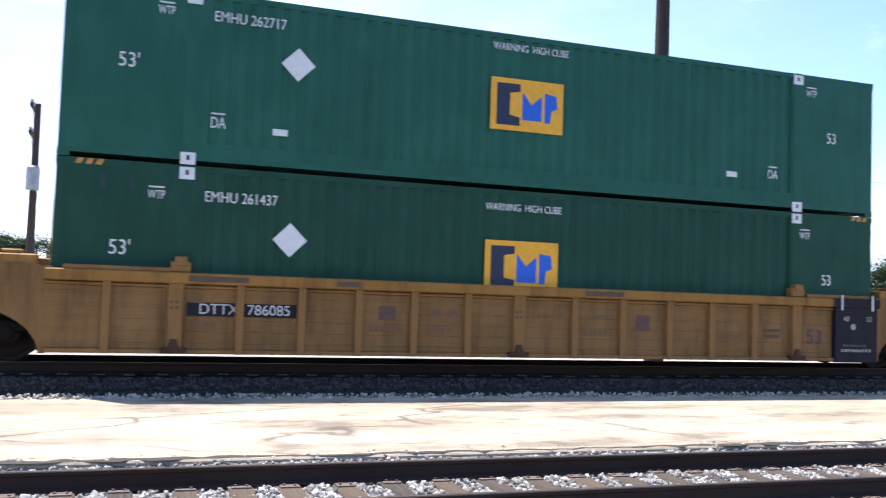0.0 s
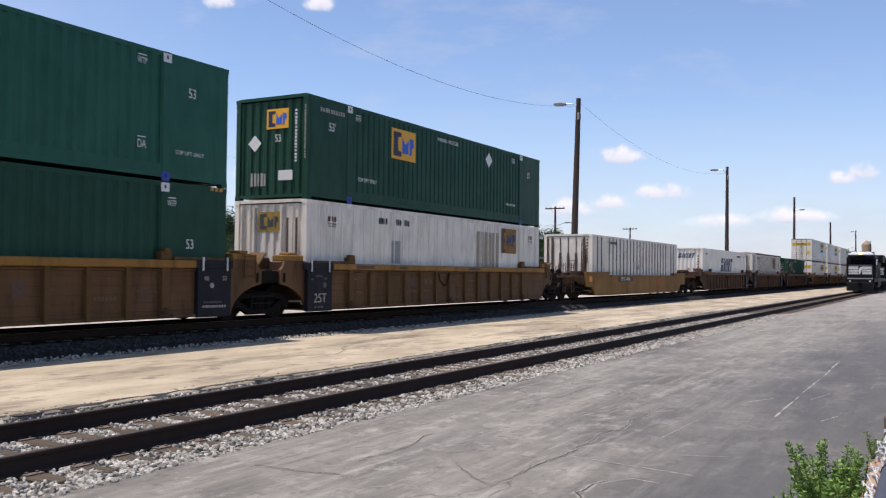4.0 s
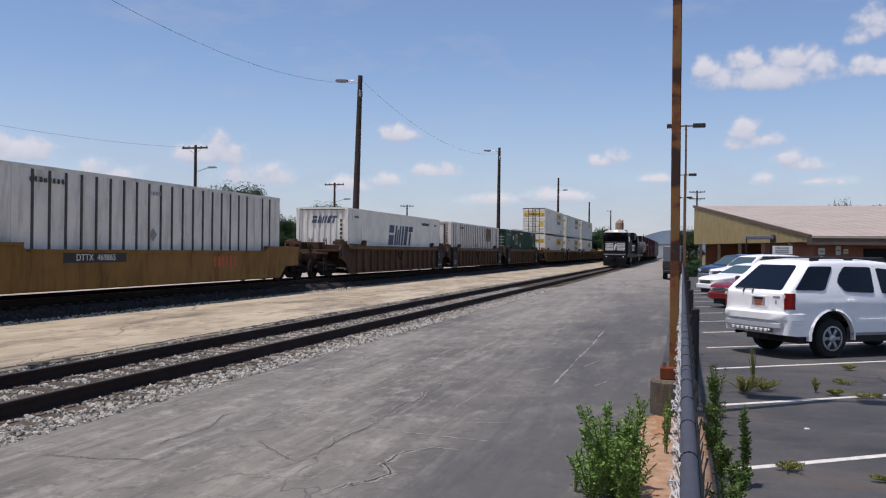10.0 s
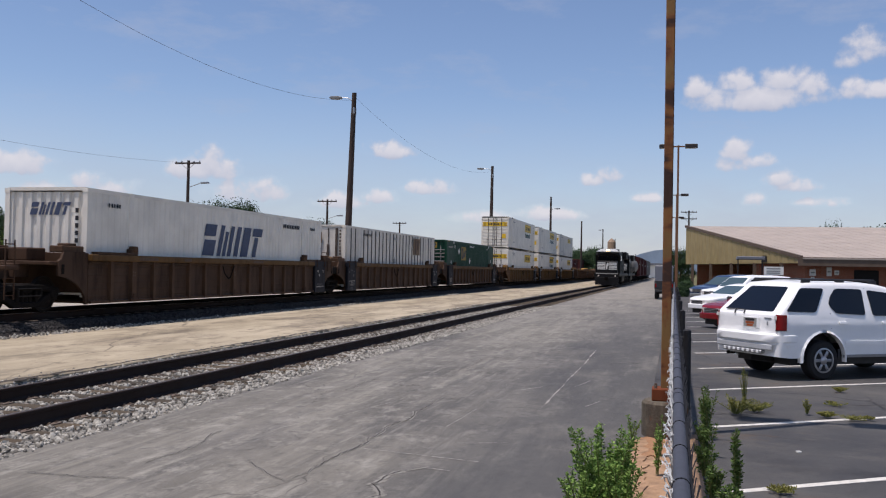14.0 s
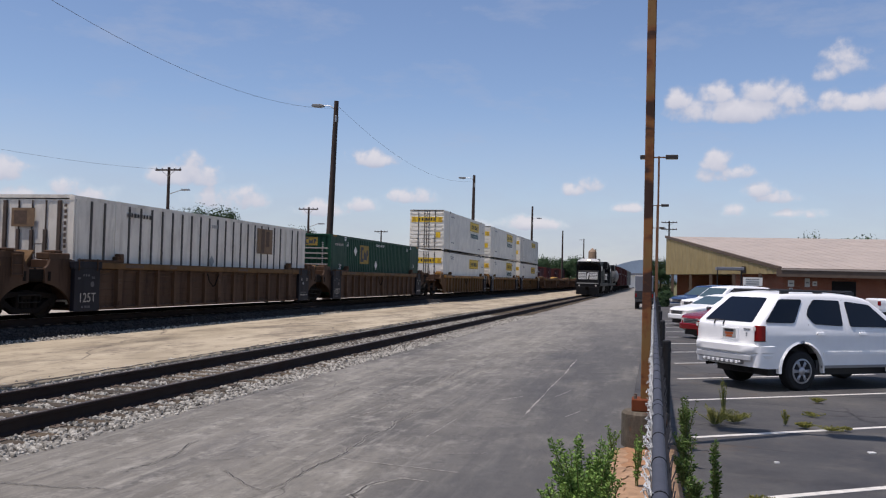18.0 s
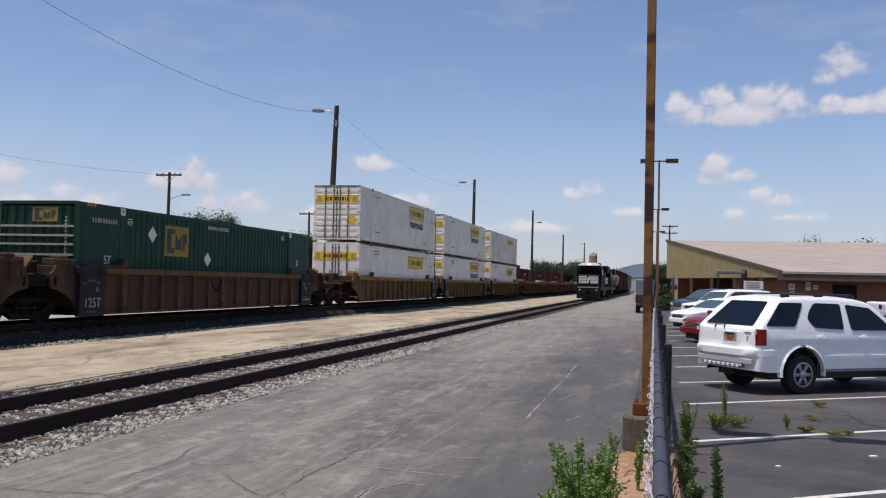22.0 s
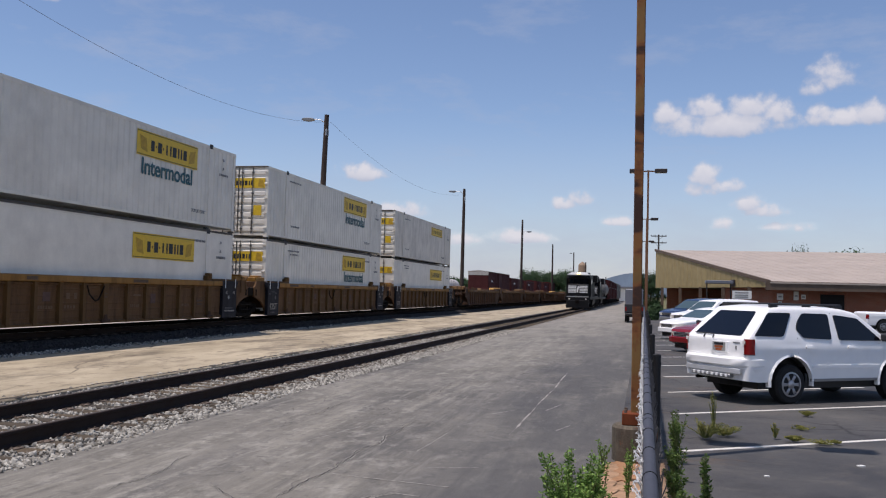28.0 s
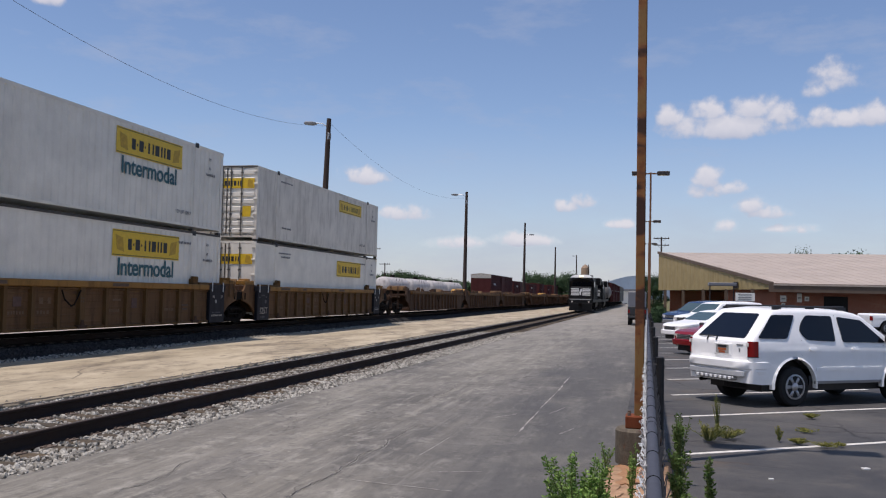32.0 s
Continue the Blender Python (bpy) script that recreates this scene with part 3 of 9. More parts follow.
def build_ground():
    me = raw("ground", [(-3500, -1500, -0.12), (3500, -1500, -0.12), (3500, 4500, -0.12), (-3500, 4500, -0.12)], [(0, 1, 2, 3)], M["earth"])
    tagged(new("ground", me), "dry grass and bare earth reaching to the horizon", "ground", kind="structure")
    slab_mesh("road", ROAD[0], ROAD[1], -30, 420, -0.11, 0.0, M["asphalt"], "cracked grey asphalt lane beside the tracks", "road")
    slab_mesh("parking_lot", 0.28, 70, -25, 95, -0.11, -0.02, M["lot"], "dark asphalt parking lot with worn white stall lines", "parking lot")
    slab_mesh("dirt_strip", -0.30, 0.28, -25, 10.8, -0.11, -0.008, M["dirt"], "bare reddish dirt strip under the chain-link fence", "ground")
    slab_mesh("lane_verge", -0.30, 0.28, 10.8, 200, -0.11, -0.008, M["lot"], "dark broken asphalt verge under the chain-link fence", "ground")
    slab_mesh("concrete_slab", SLAB[0], SLAB[1], -60, 420, -0.1, 0.1, M["slab"], "pale stained concrete slab between the two tracks", "pavement", 0.02)
    slab_mesh("yard", -140, -18.6, -140, 460, -0.11, 0.12, M["yard"], "gravel rail yard behind the train", "ground")
    bm = bmesh.new()
    prism(bm, [(-9.2, 0.06), (-9.05, -0.06), (-6.6, -0.075), (-6.1, -0.005), (-6.1, -0.11), (-9.2, -0.11)], "y", -60, 420)
    single("ballast_near", bm, M["ballast"], "pale crushed stone ballast under the near track", "ballast", kind="structure")
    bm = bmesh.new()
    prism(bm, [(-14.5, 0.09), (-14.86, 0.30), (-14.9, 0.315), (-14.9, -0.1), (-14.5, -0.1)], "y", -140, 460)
    single("ballast_shoulder", bm, M["ballast_dark"], "grimy stone ballast shoulder of the train track, darkened for shade", "ballast", kind="structure")
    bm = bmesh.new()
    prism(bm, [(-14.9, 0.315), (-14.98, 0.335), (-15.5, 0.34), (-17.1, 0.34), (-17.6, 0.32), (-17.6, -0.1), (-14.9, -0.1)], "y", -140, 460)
    single("ballast_train", bm, M["ballast_dark"], "oily ballast bed under the train track, darkened for shade", "ballast", kind="structure")
    bm = bmesh.new()
    prism(bm, [(-17.6, 0.32), (-18.6, 0.1), (-18.6, -0.1), (-17.6, -0.1)], "y", -140, 460)
    single("ballast_far_shoulder", bm, M["yard"], "pale sunlit ballast shoulder behind the train track", "ballast", kind="structure")


def stones(name, count, zone, height, size, material, label, seed, ties=None):
    """Loose ballast: squashed, turned little rocks joined into one piece of stuff."""
    rng = np.random.default_rng(seed)
    g = (1 + 5 ** 0.5) / 2
    ico = np.array([(-1, g, 0), (1, g, 0), (-1, -g, 0), (1, -g, 0), (0, -1, g), (0, 1, g), (0, -1, -g), (0, 1, -g), (g, 0, -1), (g, 0, 1), (-g, 0, -1), (-g, 0, 1)]) / 1.9
    tri = np.array([(0, 11, 5), (0, 5, 1), (0, 1, 7), (0, 7, 10), (0, 10, 11), (1, 5, 9), (5, 11, 4), (11, 10, 2), (10, 7, 6), (7, 1, 8),
                    (3, 9, 4), (3, 4, 2), (3, 2, 6), (3, 6, 8), (3, 8, 9), (4, 9, 5), (2, 4, 11), (6, 2, 10), (8, 6, 7), (9, 8, 1)])
    x0, x1, y0, y1 = zone
    u = rng.random(count) ** 1.35
    P = np.stack([rng.uniform(x0, x1, count), y0 + (y1 - y0) * u, np.zeros(count)], 1)
    if ties:                                # few stones lie on the ties
        near = np.abs((P[:, 1] - ties[0] + 0.25) % 0.5 - 0.25) < 0.13
        P = P[~(near & (np.abs(P[:, 0] - ties[1]) < 1.36) & (rng.random(count) < 0.955))]
        count = len(P)
    P[:, 2] = height(P[:, 0], P[:, 1])
    s = rng.uniform(size[0], size[1], count)
    shape = rng.uniform(0.6, 1.25, (count, 1, 3)) * np.array([1, 1, 0.75])
    jit = rng.uniform(0.8, 1.2, (count, 12, 1))
    q = rng.normal(size=(count, 4))
    q /= np.linalg.norm(q, axis=1, keepdims=True)
    w, x, y, z = q.T
    R = np.stack([np.stack([1 - 2 * (y * y + z * z), 2 * (x * y - z * w), 2 * (x * z + y * w)], 1),
                  np.stack([2 * (x * y + z * w), 1 - 2 * (x * x + z * z), 2 * (y * z - x * w)], 1),
                  np.stack([2 * (x * z - y * w), 2 * (y * z + x * w), 1 - 2 * (x * x + y * y)], 1)], 1)
    V = np.einsum("nij,nkj->nki", R, ico[None] * jit * shape) * s[:, None, None] + P[:, None, :]
    F = (tri[None] + 12 * np.arange(count)[:, None, None]).reshape(-1, 3)
    me = raw(name, V.reshape(-1, 3).tolist(), F.tolist(), material)
    return tagged(new(name, me), label, "ballast", kind="stuff")


def rail_profile(x, top):
    h = 0.036
    return [(x - 0.07, top - 0.185), (x + 0.07, top - 0.185), (x + 0.07, top - 0.17), (x + 0.012, top - 0.145), (x + 0.010, top - 0.05), (x + h, top - 0.035),
            (x + h, top - 0.006), (x + h - 0.008, top), (x - h + 0.008, top), (x - h, top - 0.006), (x - h, top - 0.035), (x - 0.010, top - 0.05), (x - 0.012, top - 0.145), (x - 0.07, top - 0.17)]


def build_track(name, cx, top, y0, y1, tie_range, label, busy, wood="tie"):
    tr = thing(name, label, "railway track", kind="structure")
    for sx in (-1, 1):
        bm = bmesh.new()
        prism(bm, rail_profile(cx + sx * (GAUGE / 2 + 0.036), top), "y", y0, y1)
        rail = part("rail", bm, M["rail"], tr)
        bm = bmesh.new()
        c = cx + sx * (GAUGE / 2 + 0.036)
        bx(bm, c - 0.027, c + 0.027, y0, y1, top - 0.003, top + 0.002)
        part("rail_head", bm, M["rail_top"] if busy else M["rail_dull"], rail)
    bm = bmesh.new()
    bx(bm, -1.3, 1.3, -0.115, 0.115, -0.17, 0)
    tie = finish(bm, "tie", M[wood], 0.012)
    bm = bmesh.new()
    for sx in (-1, 1):
        c = sx * (GAUGE / 2 + 0.036)
        bx(bm, c - 0.17, c + 0.17, -0.09, 0.09, 0.0, 0.014)
        for dx, dy in ((-0.1, 0.05), (0.1, -0.05), (-0.12, -0.05), (0.12, 0.05)):
            bx(bm, c + dx - 0.012, c + dx + 0.012, dy - 0.012, dy + 0.012, 0.01, 0.028)
    plate = finish(bm, "tie_plates", M["plate"])
    rng = random.Random(3)
    n = 0
    y = tie_range[0]
    while y < tie_range[1]:
        m = pose(cx + rng.uniform(-0.05, 0.05), y + rng.uniform(-0.03, 0.03), top - 0.19 + rng.uniform(-0.012, 0.004), 0, 0, rng.uniform(-1.5, 1.5))
        t = share("tie", tie, tr, m)
        if y < 40:
            share("tie_plates", plate, t, pose(0, 0, 0))
        y += 0.5 if y < 60 else 0.52
    return tr


# ---------------------------------------------------------------- the train
def side_at(x, y, z, flip=False):
    """Pose of a flat mark on a wall that faces +x: its x runs along the train, its y up."""
    return Matrix(((0, 0, 1, x), (1, 0, 0, y), (0, 1, 0, z), (0, 0, 0, 1)))


def end_at(x, y, z):
    """Pose of a flat mark on a wall that faces -y."""
    return Matrix(((1, 0, 0, x), (0, 0, -1, y), (0, 1, 0, z), (0, 0, 0, 1)))


def plate_mark(parent, m, w, h, material, name="marking", label="", t=0.003):
    bm = bmesh.new()
    bx(bm, -w / 2, w / 2, -h / 2, h / 2, -0.001, t)
    return part(name, bm, material, parent, label, at=m)


def poly_mark(parent, m, pts, material, name="marking", t=0.003, label=""):
    bm = bmesh.new()
    prism(bm, pts, "z", 0.0, t)
    return part(name, bm, material, parent, label, at=m)


def bars(parent, m, w, h, material, n, name="worn_writing"):
    """Writing that cannot be read: a row of plain bars."""
    bm = bmesh.new()
    rng = random.Random(int(w * 1000) + n)
    x = -w / 2
    step = w / n
    for i in range(n):
        bw = step * rng.uniform(0.5, 0.8)
        bx(bm, x, x + bw, -h / 2, h / 2 * rng.uniform(0.7, 1.0), 0.0, 0.003)
        x += step
    return tagged(part(name, bm, material, parent, at=m), kind="stuff")


def diamond(parent, m, s):
    return poly_mark(parent, m, [(-s, 0), (0, -s), (s, 0), (0, s)], M["mark_white"], "hazard_diamond", label="white hazard diamond placard")


def badge(parent, m, w, h, faded=False):
    """Yellow panel with a navy block and blue strokes, as plain shapes."""
    Y, NV, BL = (M["mark_gold"], M["mark_dull_navy"], M["mark_dull_navy"]) if faded else (M["mark_yellow"], M["mark_navy"], M["mark_blue"])
    p = plate_mark(parent, m, w, h, Y, "yellow_badge", "faded gold badge panel" if faded else "yellow badge panel with navy and blue shapes")
    z = Matrix.Translation((0, 0, 0.004))
    poly_mark(p, z, [(-w * 0.42, -h * 0.4), (-w * 0.1, -h * 0.4), (-w * 0.1, -h * 0.24), (-w * 0.24, -h * 0.2), (-w * 0.24, h * 0.22), (-w * 0.1, h * 0.26), (-w * 0.1, h * 0.4), (-w * 0.42, h * 0.4)], NV, "badge_shape")
    poly_mark(p, z, [(-w * 0.07, -h * 0.28), (w * 0.2, -h * 0.28), (w * 0.2, h * 0.22), (w * 0.06, h * 0.02), (-w * 0.07, h * 0.26)], BL, "badge_shape")
    poly_mark(p, z, [(w * 0.24, -h * 0.3), (w * 0.32, -h * 0.3), (w * 0.34, -h * 0.06), (w * 0.42, h * 0.0), (w * 0.4, h * 0.24), (w * 0.24, h * 0.28)], BL, "badge_shape")
    return p


L53, H_BOX, HALF = 16.15, 2.896, 1.30
FRAMED = {}


def corrugated(bm, x, out, y0, y1, z0, z1, period, depth, land=0.35):
    """A wall in the plane x with trapezoid corrugations pressed inwards."""
    cols, y = [], y0
    ramp = period * 0.16
    while y < y1 - period * 0.5:
        wide = period * land
        for dy, d in ((0, 0), (wide, 0), (wide + ramp, depth), (period - ramp, depth)):
            cols.append((min(y + dy, y1), d))
        y += period
    cols.append((y1, 0))
    prev = None
    for yy, d in cols:
        cur = [bm.verts.new((x - out * d, yy, z)) for z in (z0, z1)]
        if prev:
            bm.faces.new((prev[0], cur[0], cur[1], prev[1]))
        prev = cur


def corrugated_end(bm, y, z0, z1, period, depth, land=0.4):
    cols, x = [], -HALF + 0.13
    ramp = period * 0.16
    while x < HALF - 0.13 - period * 0.5:
        wide = period * land
        for dx, d in ((0, 0), (wide, 0), (wide + ramp, depth), (period - ramp, depth)):
            cols.append((x + dx, d))
        x += period
    cols.append((HALF - 0.13, 0))
    prev = None
    for xx, d in cols:
        cur = [bm.verts.new((xx, y + d, z)) for z in (z0, z1)]
        if prev:
            bm.faces.new((prev[0], cur[0], cur[1], prev[1]))
        prev = cur


def container_shell(kind, material, label, group="containers on the train"):
    """53-foot box: frame, walls, roof, floor. Local y runs from the near end, z from its bottom."""
    c = thing("shipping_container", label, "shipping container", group=group)
    ribs = {"fine": (0.29, 0.030, 0.42), "plate": (0.45, 0.008, 0.9), "post": (0.6, 0.004, 0.95), "bead": (0.28, 0.02, 0.6), "panel": (1.22, 0.006, 0.975), "fine_bead": (0.3, 0.026, 0.6)}[kind]
    if kind not in FRAMED:
        d = {}
        for s in (-1, 1):
            bm = bmesh.new()
            if kind == "fine":
                corrugated(bm, s * (HALF - 0.006), s, 2.15, L53 - 2.15, 0.38, H_BOX - 0.1, *ribs)
                for ya, yb, za, zb in ((0.12, 2.15, 0.14, H_BOX - 0.1), (L53 - 2.15, L53 - 0.12, 0.14, H_BOX - 0.1), (2.15, L53 - 2.15, 0.14, 0.38)):
                    bx(bm, min(s * (HALF - 0.004), s * (HALF - 0.03)), max(s * (HALF - 0.004), s * (HALF - 0.03)), ya, yb, za, zb)
            else:
                corrugated(bm, s * (HALF - 0.012), s, 0.12, L53 - 0.12, 0.14, H_BOX - 0.1, *ribs)
            d["side", s] = bm
        bm = bmesh.new()
        bx(bm, -HALF + 0.05, HALF - 0.05, 0.06, L53 - 0.06, H_BOX - 0.05, H_BOX - 0.02)
        d["roof"] = bm
        bm = bmesh.new()
        bx(bm, -HALF + 0.06, HALF - 0.06, 0.06, L53 - 0.06, 0.08, 0.14)
        d["floor"] = bm
        bm = bmesh.new()
        bx(bm, -0.075, 0.075, -0.085, 0.085, 0, H_BOX)
        bx(bm, -0.085, 0.085, -0.095, 0.095, 0, 0.12)
        bx(bm, -0.085, 0.085, -0.095, 0.095, H_BOX - 0.12, H_BOX)
        d["post"] = bm
        bm = bmesh.new()
        bx(bm, -0.03, 0.03, -0.11, 0.11, 0.075, H_BOX - 0.01)
        bx(bm, -0.035, 0.035, -0.08, 0.08, H_BOX - 0.14, H_BOX + 0.004)
        d["mid"] = bm
        bm = bmesh.new()
        bx(bm, -0.05, 0.05, 0.1, L53 - 0.1, 0.075, 0.15)
        d["sill"] = bm
        bm = bmesh.new()
        bx(bm, -0.04, 0.04, 0.1, L53 - 0.1, H_BOX - 0.1, H_BOX)
        d["toprail"] = bm
        bm = bmesh.new()
        bx(bm, -HALF + 0.1, HALF - 0.1, -0.05, 0.05, 0.06, 0.15)
        d["endsill"] = bm
        bm = bmesh.new()
        if kind == "post":
            corrugated_end(bm, 0.042, 0.15, H_BOX - 0.1, 0.42, 0.012, 0.8)
        else:
            corrugated_end(bm, 0.05, 0.15, H_BOX - 0.1, 0.29, 0.045)
        d["end"] = bm
        FRAMED[kind] = {k: finish(v, "container_part", material) for k, v in d.items()}
    def use(name, key, m=None):
        me = FRAMED[kind][key]
        if me.materials[0] != material:
            k2 = (kind, key, material.name)
            if k2 not in FRAMED:
                FRAMED[k2] = me.copy()
                FRAMED[k2].materials[0] = material
            me = FRAMED[k2]
        return share(name, me, c, m or pose(0, 0, 0))
    use("side_wall", ("side", 1)), use("side_wall", ("side", -1))
    use("roof", "roof"), use("floor", "floor")
    for sx in (-1, 1):
        for y in (0.095, L53 - 0.095):
            use("corner_post", "post", pose(sx * (HALF - 0.085), y, 0))
        for y in (1.98, L53 - 1.98):
            use("lifting_post", "mid", pose(sx * (HALF - 0.025), y, 0))
        use("bottom_rail", "sill", pose(sx * (HALF - 0.05), 0, 0))
        use("top_rail", "toprail", pose(sx * (HALF - 0.045), 0, 0))
    for y in (0.06, L53 - 0.06):
        use("end_rail", "endsill", pose(0, y, 0))
        use("end_rail", "endsill", pose(0, y, H_BOX - 0.13))
    use("end_wall", "end")
    use("end_wall", "end", pose(0, L53, 0, 0, 0, 180))
    return c


XS = HALF + 0.004      # outer face of a container's side


# marks of the green boxes: metres from the near end, height
MARKS = {
    "upper_a": dict(feet=(1.0, 1.61), wtp=(1.54, 2.5), number=(2.89, 2.5), diamonds=((3.72, 1.85),), badge=(8.0, 1.58), warn=(8.06, 2.64), da=((2.43, 0.72), (13.55, 0.72)),
                    plates=((3.46, 0.66), (12.55, 0.66)), wtp2=(14.51, 2.5), feet2=(15.04, 1.59), lift=None),
    "upper_b": dict(feet=(1.10, 2.05), wtp=(2.5, 2.53), number=(1.17, 2.48), diamonds=((3.78, 2.26),), badge=(5.22, 2.1), warn=(8.0, 2.65), da=((2.51, 0.72), (13.47, 0.74)),
                    plates=(), wtp2=(13.45, 2.56), feet2=(14.95, 2.08), lift=(1.04, 0.68)),
    "upper_c": dict(feet=(1.12, 2.1), wtp=(2.41, 2.52), number=(1.16, 2.56), diamonds=((11.19, 2.33),), badge=(4.99, 2.1), warn=(7.95, 2.6), da=(),
                    plates=(), wtp2=(13.4, 2.5), feet2=(14.94, 2.1), lift=(2.93, 0.75)),
    "lower": dict(feet=(1.0, 1.5), wtp=(1.52, 2.38), number=(2.87, 2.4), diamonds=((3.7, 1.76),), badge=(7.98, 1.48), warn=(8.0, 2.57), da=(), plates=(), wtp2=(14.38, 2.41), feet2=(14.95, 1.5), lift=None),
    "single": dict(feet=(1.3, 1.35), wtp=(2.35, 2.45), number=(1.15, 2.45), diamonds=((3.57, 2.2), (7.07, 1.54)), badge=(5.02, 2.06), warn=(7.81, 2.63), da=(), plates=(), wtp2=(13.4, 2.56), feet2=(14.97, 1.6), lift=None),
}


def emp_box(style, number, label, material):
    """Green high-cube box with its marks."""
    c = container_shell("fine", material, label)
    k = MARKS[style]
    big = style.startswith("upper")
    W = M["mark_white"]
    letters("53'", 0.34, W, c, side_at(XS, *k["feet"]), wide=0.85)
    letters("53", 0.32, W, c, side_at(XS, *k["feet2"]), wide=0.8)
    for y, z in (k["wtp"], k["wtp2"]):
        letters("WTP", 0.2, W, c, side_at(XS, y, z), wide=0.62)
        plate_mark(c, side_at(XS, y, z + 0.13), 0.24, 0.025, W)
    if k["number"]:
        if number:
            letters(number, 0.25, W, c, side_at(XS, *k["number"]), wide=0.8)
        else:
            bars(c, side_at(XS, *k["number"]), 1.2, 0.13, M["mark_white2"], 10)
    letters("WARNING  HIGH CUBE", 0.19, W, c, side_at(XS, *k["warn"]), wide=0.76)
    badge(c, side_at(XS, *k["badge"]), 1.47, 0.97, style == "single")
    for q in k["diamonds"]:
        diamond(c, side_at(XS, *q), 0.29 if style != "single" else 0.25)
    for q in k["da"]:
        letters("DA", 0.26, W, c, side_at(XS, *q), wide=0.68)
        plate_mark(c, side_at(XS, q[0], q[1] + 0.16), 0.22, 0.025, W)
    for q in k["plates"]:
        plate_mark(c, side_at(XS, *q), 0.25, 0.11, W, "label_plate")
    if k["lift"]:
        letters("TOP LIFT ONLY", 0.17, W, c, side_at(XS, *k["lift"]), wide=0.85)
        letters("TOP LIFT ONLY", 0.13, W, c, side_at(XS, 14.9 if style == "upper_b" else 13.2, k["lift"][1]))
    # near end
    YE = -0.002
    badge(c, end_at(0.2, YE + 0.045, 2.28 if style != "single" else 2.55), 0.78, 0.56 if style != "single" else 0.4, style == "single")
    if style == "single":
        # pale colour stands for the sun on top of these rails
        for z in (1.45, 1.73, 1.97, 2.22):
            bm = bmesh.new()
            bx(bm, -1.14, 1.14, -0.03, 0.05, z - 0.02, z + 0.035)
            part("end_rail", bm, M["mark_white2"], c, "rail across the end, painted pale for its sunlit top")
    diamond(c, end_at(-0.62, YE + 0.045, 1.62 if big else 1.1), 0.24)
    if big:
        letters("53", 0.3, W, c, end_at(0.22, YE + 0.045, 1.72), wide=0.8)
        plate_mark(c, end_at(0.5, YE + 0.045, 0.68), 0.5, 0.28, W, "label_plate")
        bars(c, end_at(-0.45, YE + 0.045, 0.6), 0.6, 0.4, M["mark_pale"], 5)
    if style == "lower" and number:
        letters("\n".join(number), 0.24, W, c, end_at(0.86, YE + 0.045, 1.36), wide=0.8, leading=0.84)
    else:
        bars(c, end_at(0.86, YE + 0.045, 1.75) @ Matrix.Rotation(-math.pi / 2, 4, "Z"), 1.5, 0.08, W if big else M["mark_pale"], 16)
    if big:
        bars(c, end_at(HALF - 0.085, YE - 0.001, 1.85) @ Matrix.Rotation(-math.pi / 2, 4, "Z"), 1.5, 0.05, M["mark_white2"], 20)
    if style == "lower":
        for x in (-HALF + 0.09, HALF - 0.09):
            plate_mark(c, end_at(x, YE - 0.004, 1.5), 0.13, 1.5, M["mark_yellow"], "reflector")
    # white patches with a dark keyhole on the lifting posts
    for y in (1.98, L53 - 1.98):
        for z in ((H_BOX - 0.13, 0.1) if big else (H_BOX - 0.13,)):
            p = plate_mark(c, side_at(XS + 0.004, y, z), 0.24, 0.2, W if (z > 1 and (style != "upper_b" or y > 8)) or style == "upper_a" else M["mark_blue2"], "post_patch")
            plate_mark(p, Matrix.Translation((0, 0.01, 0.004)), 0.05, 0.08, M["mark_black"], "keyhole")
    for y in (0.5, L53 - 0.35) if not big else ():
        bm = bmesh.new()
        for i in range(3):
            prism(bm, [(-0.22 + i * 0.15, -0.045), (-0.13 + i * 0.15, -0.045), (-0.09 + i * 0.15, 0.045), (-0.18 + i * 0.15, 0.045)], "z", 0, 0.003)
        part("hazard_stripe", bm, M["mark_gold2"], c, at=side_at(XS, y, H_BOX - 0.05))
        for dx in (0.2, 0.65):
            bm = bmesh.new()
            prism(bm, [(0.06 * math.cos(i * math.pi / 5), 0.13 * math.sin(i * math.pi / 5)) for i in range(10)], "z", 0, 0.002)
            if y < 8:
                part("rubbed_mark", bm, M["green_rub"], c, at=side_at(XS, y + dx, H_BOX - 0.34))
    return c


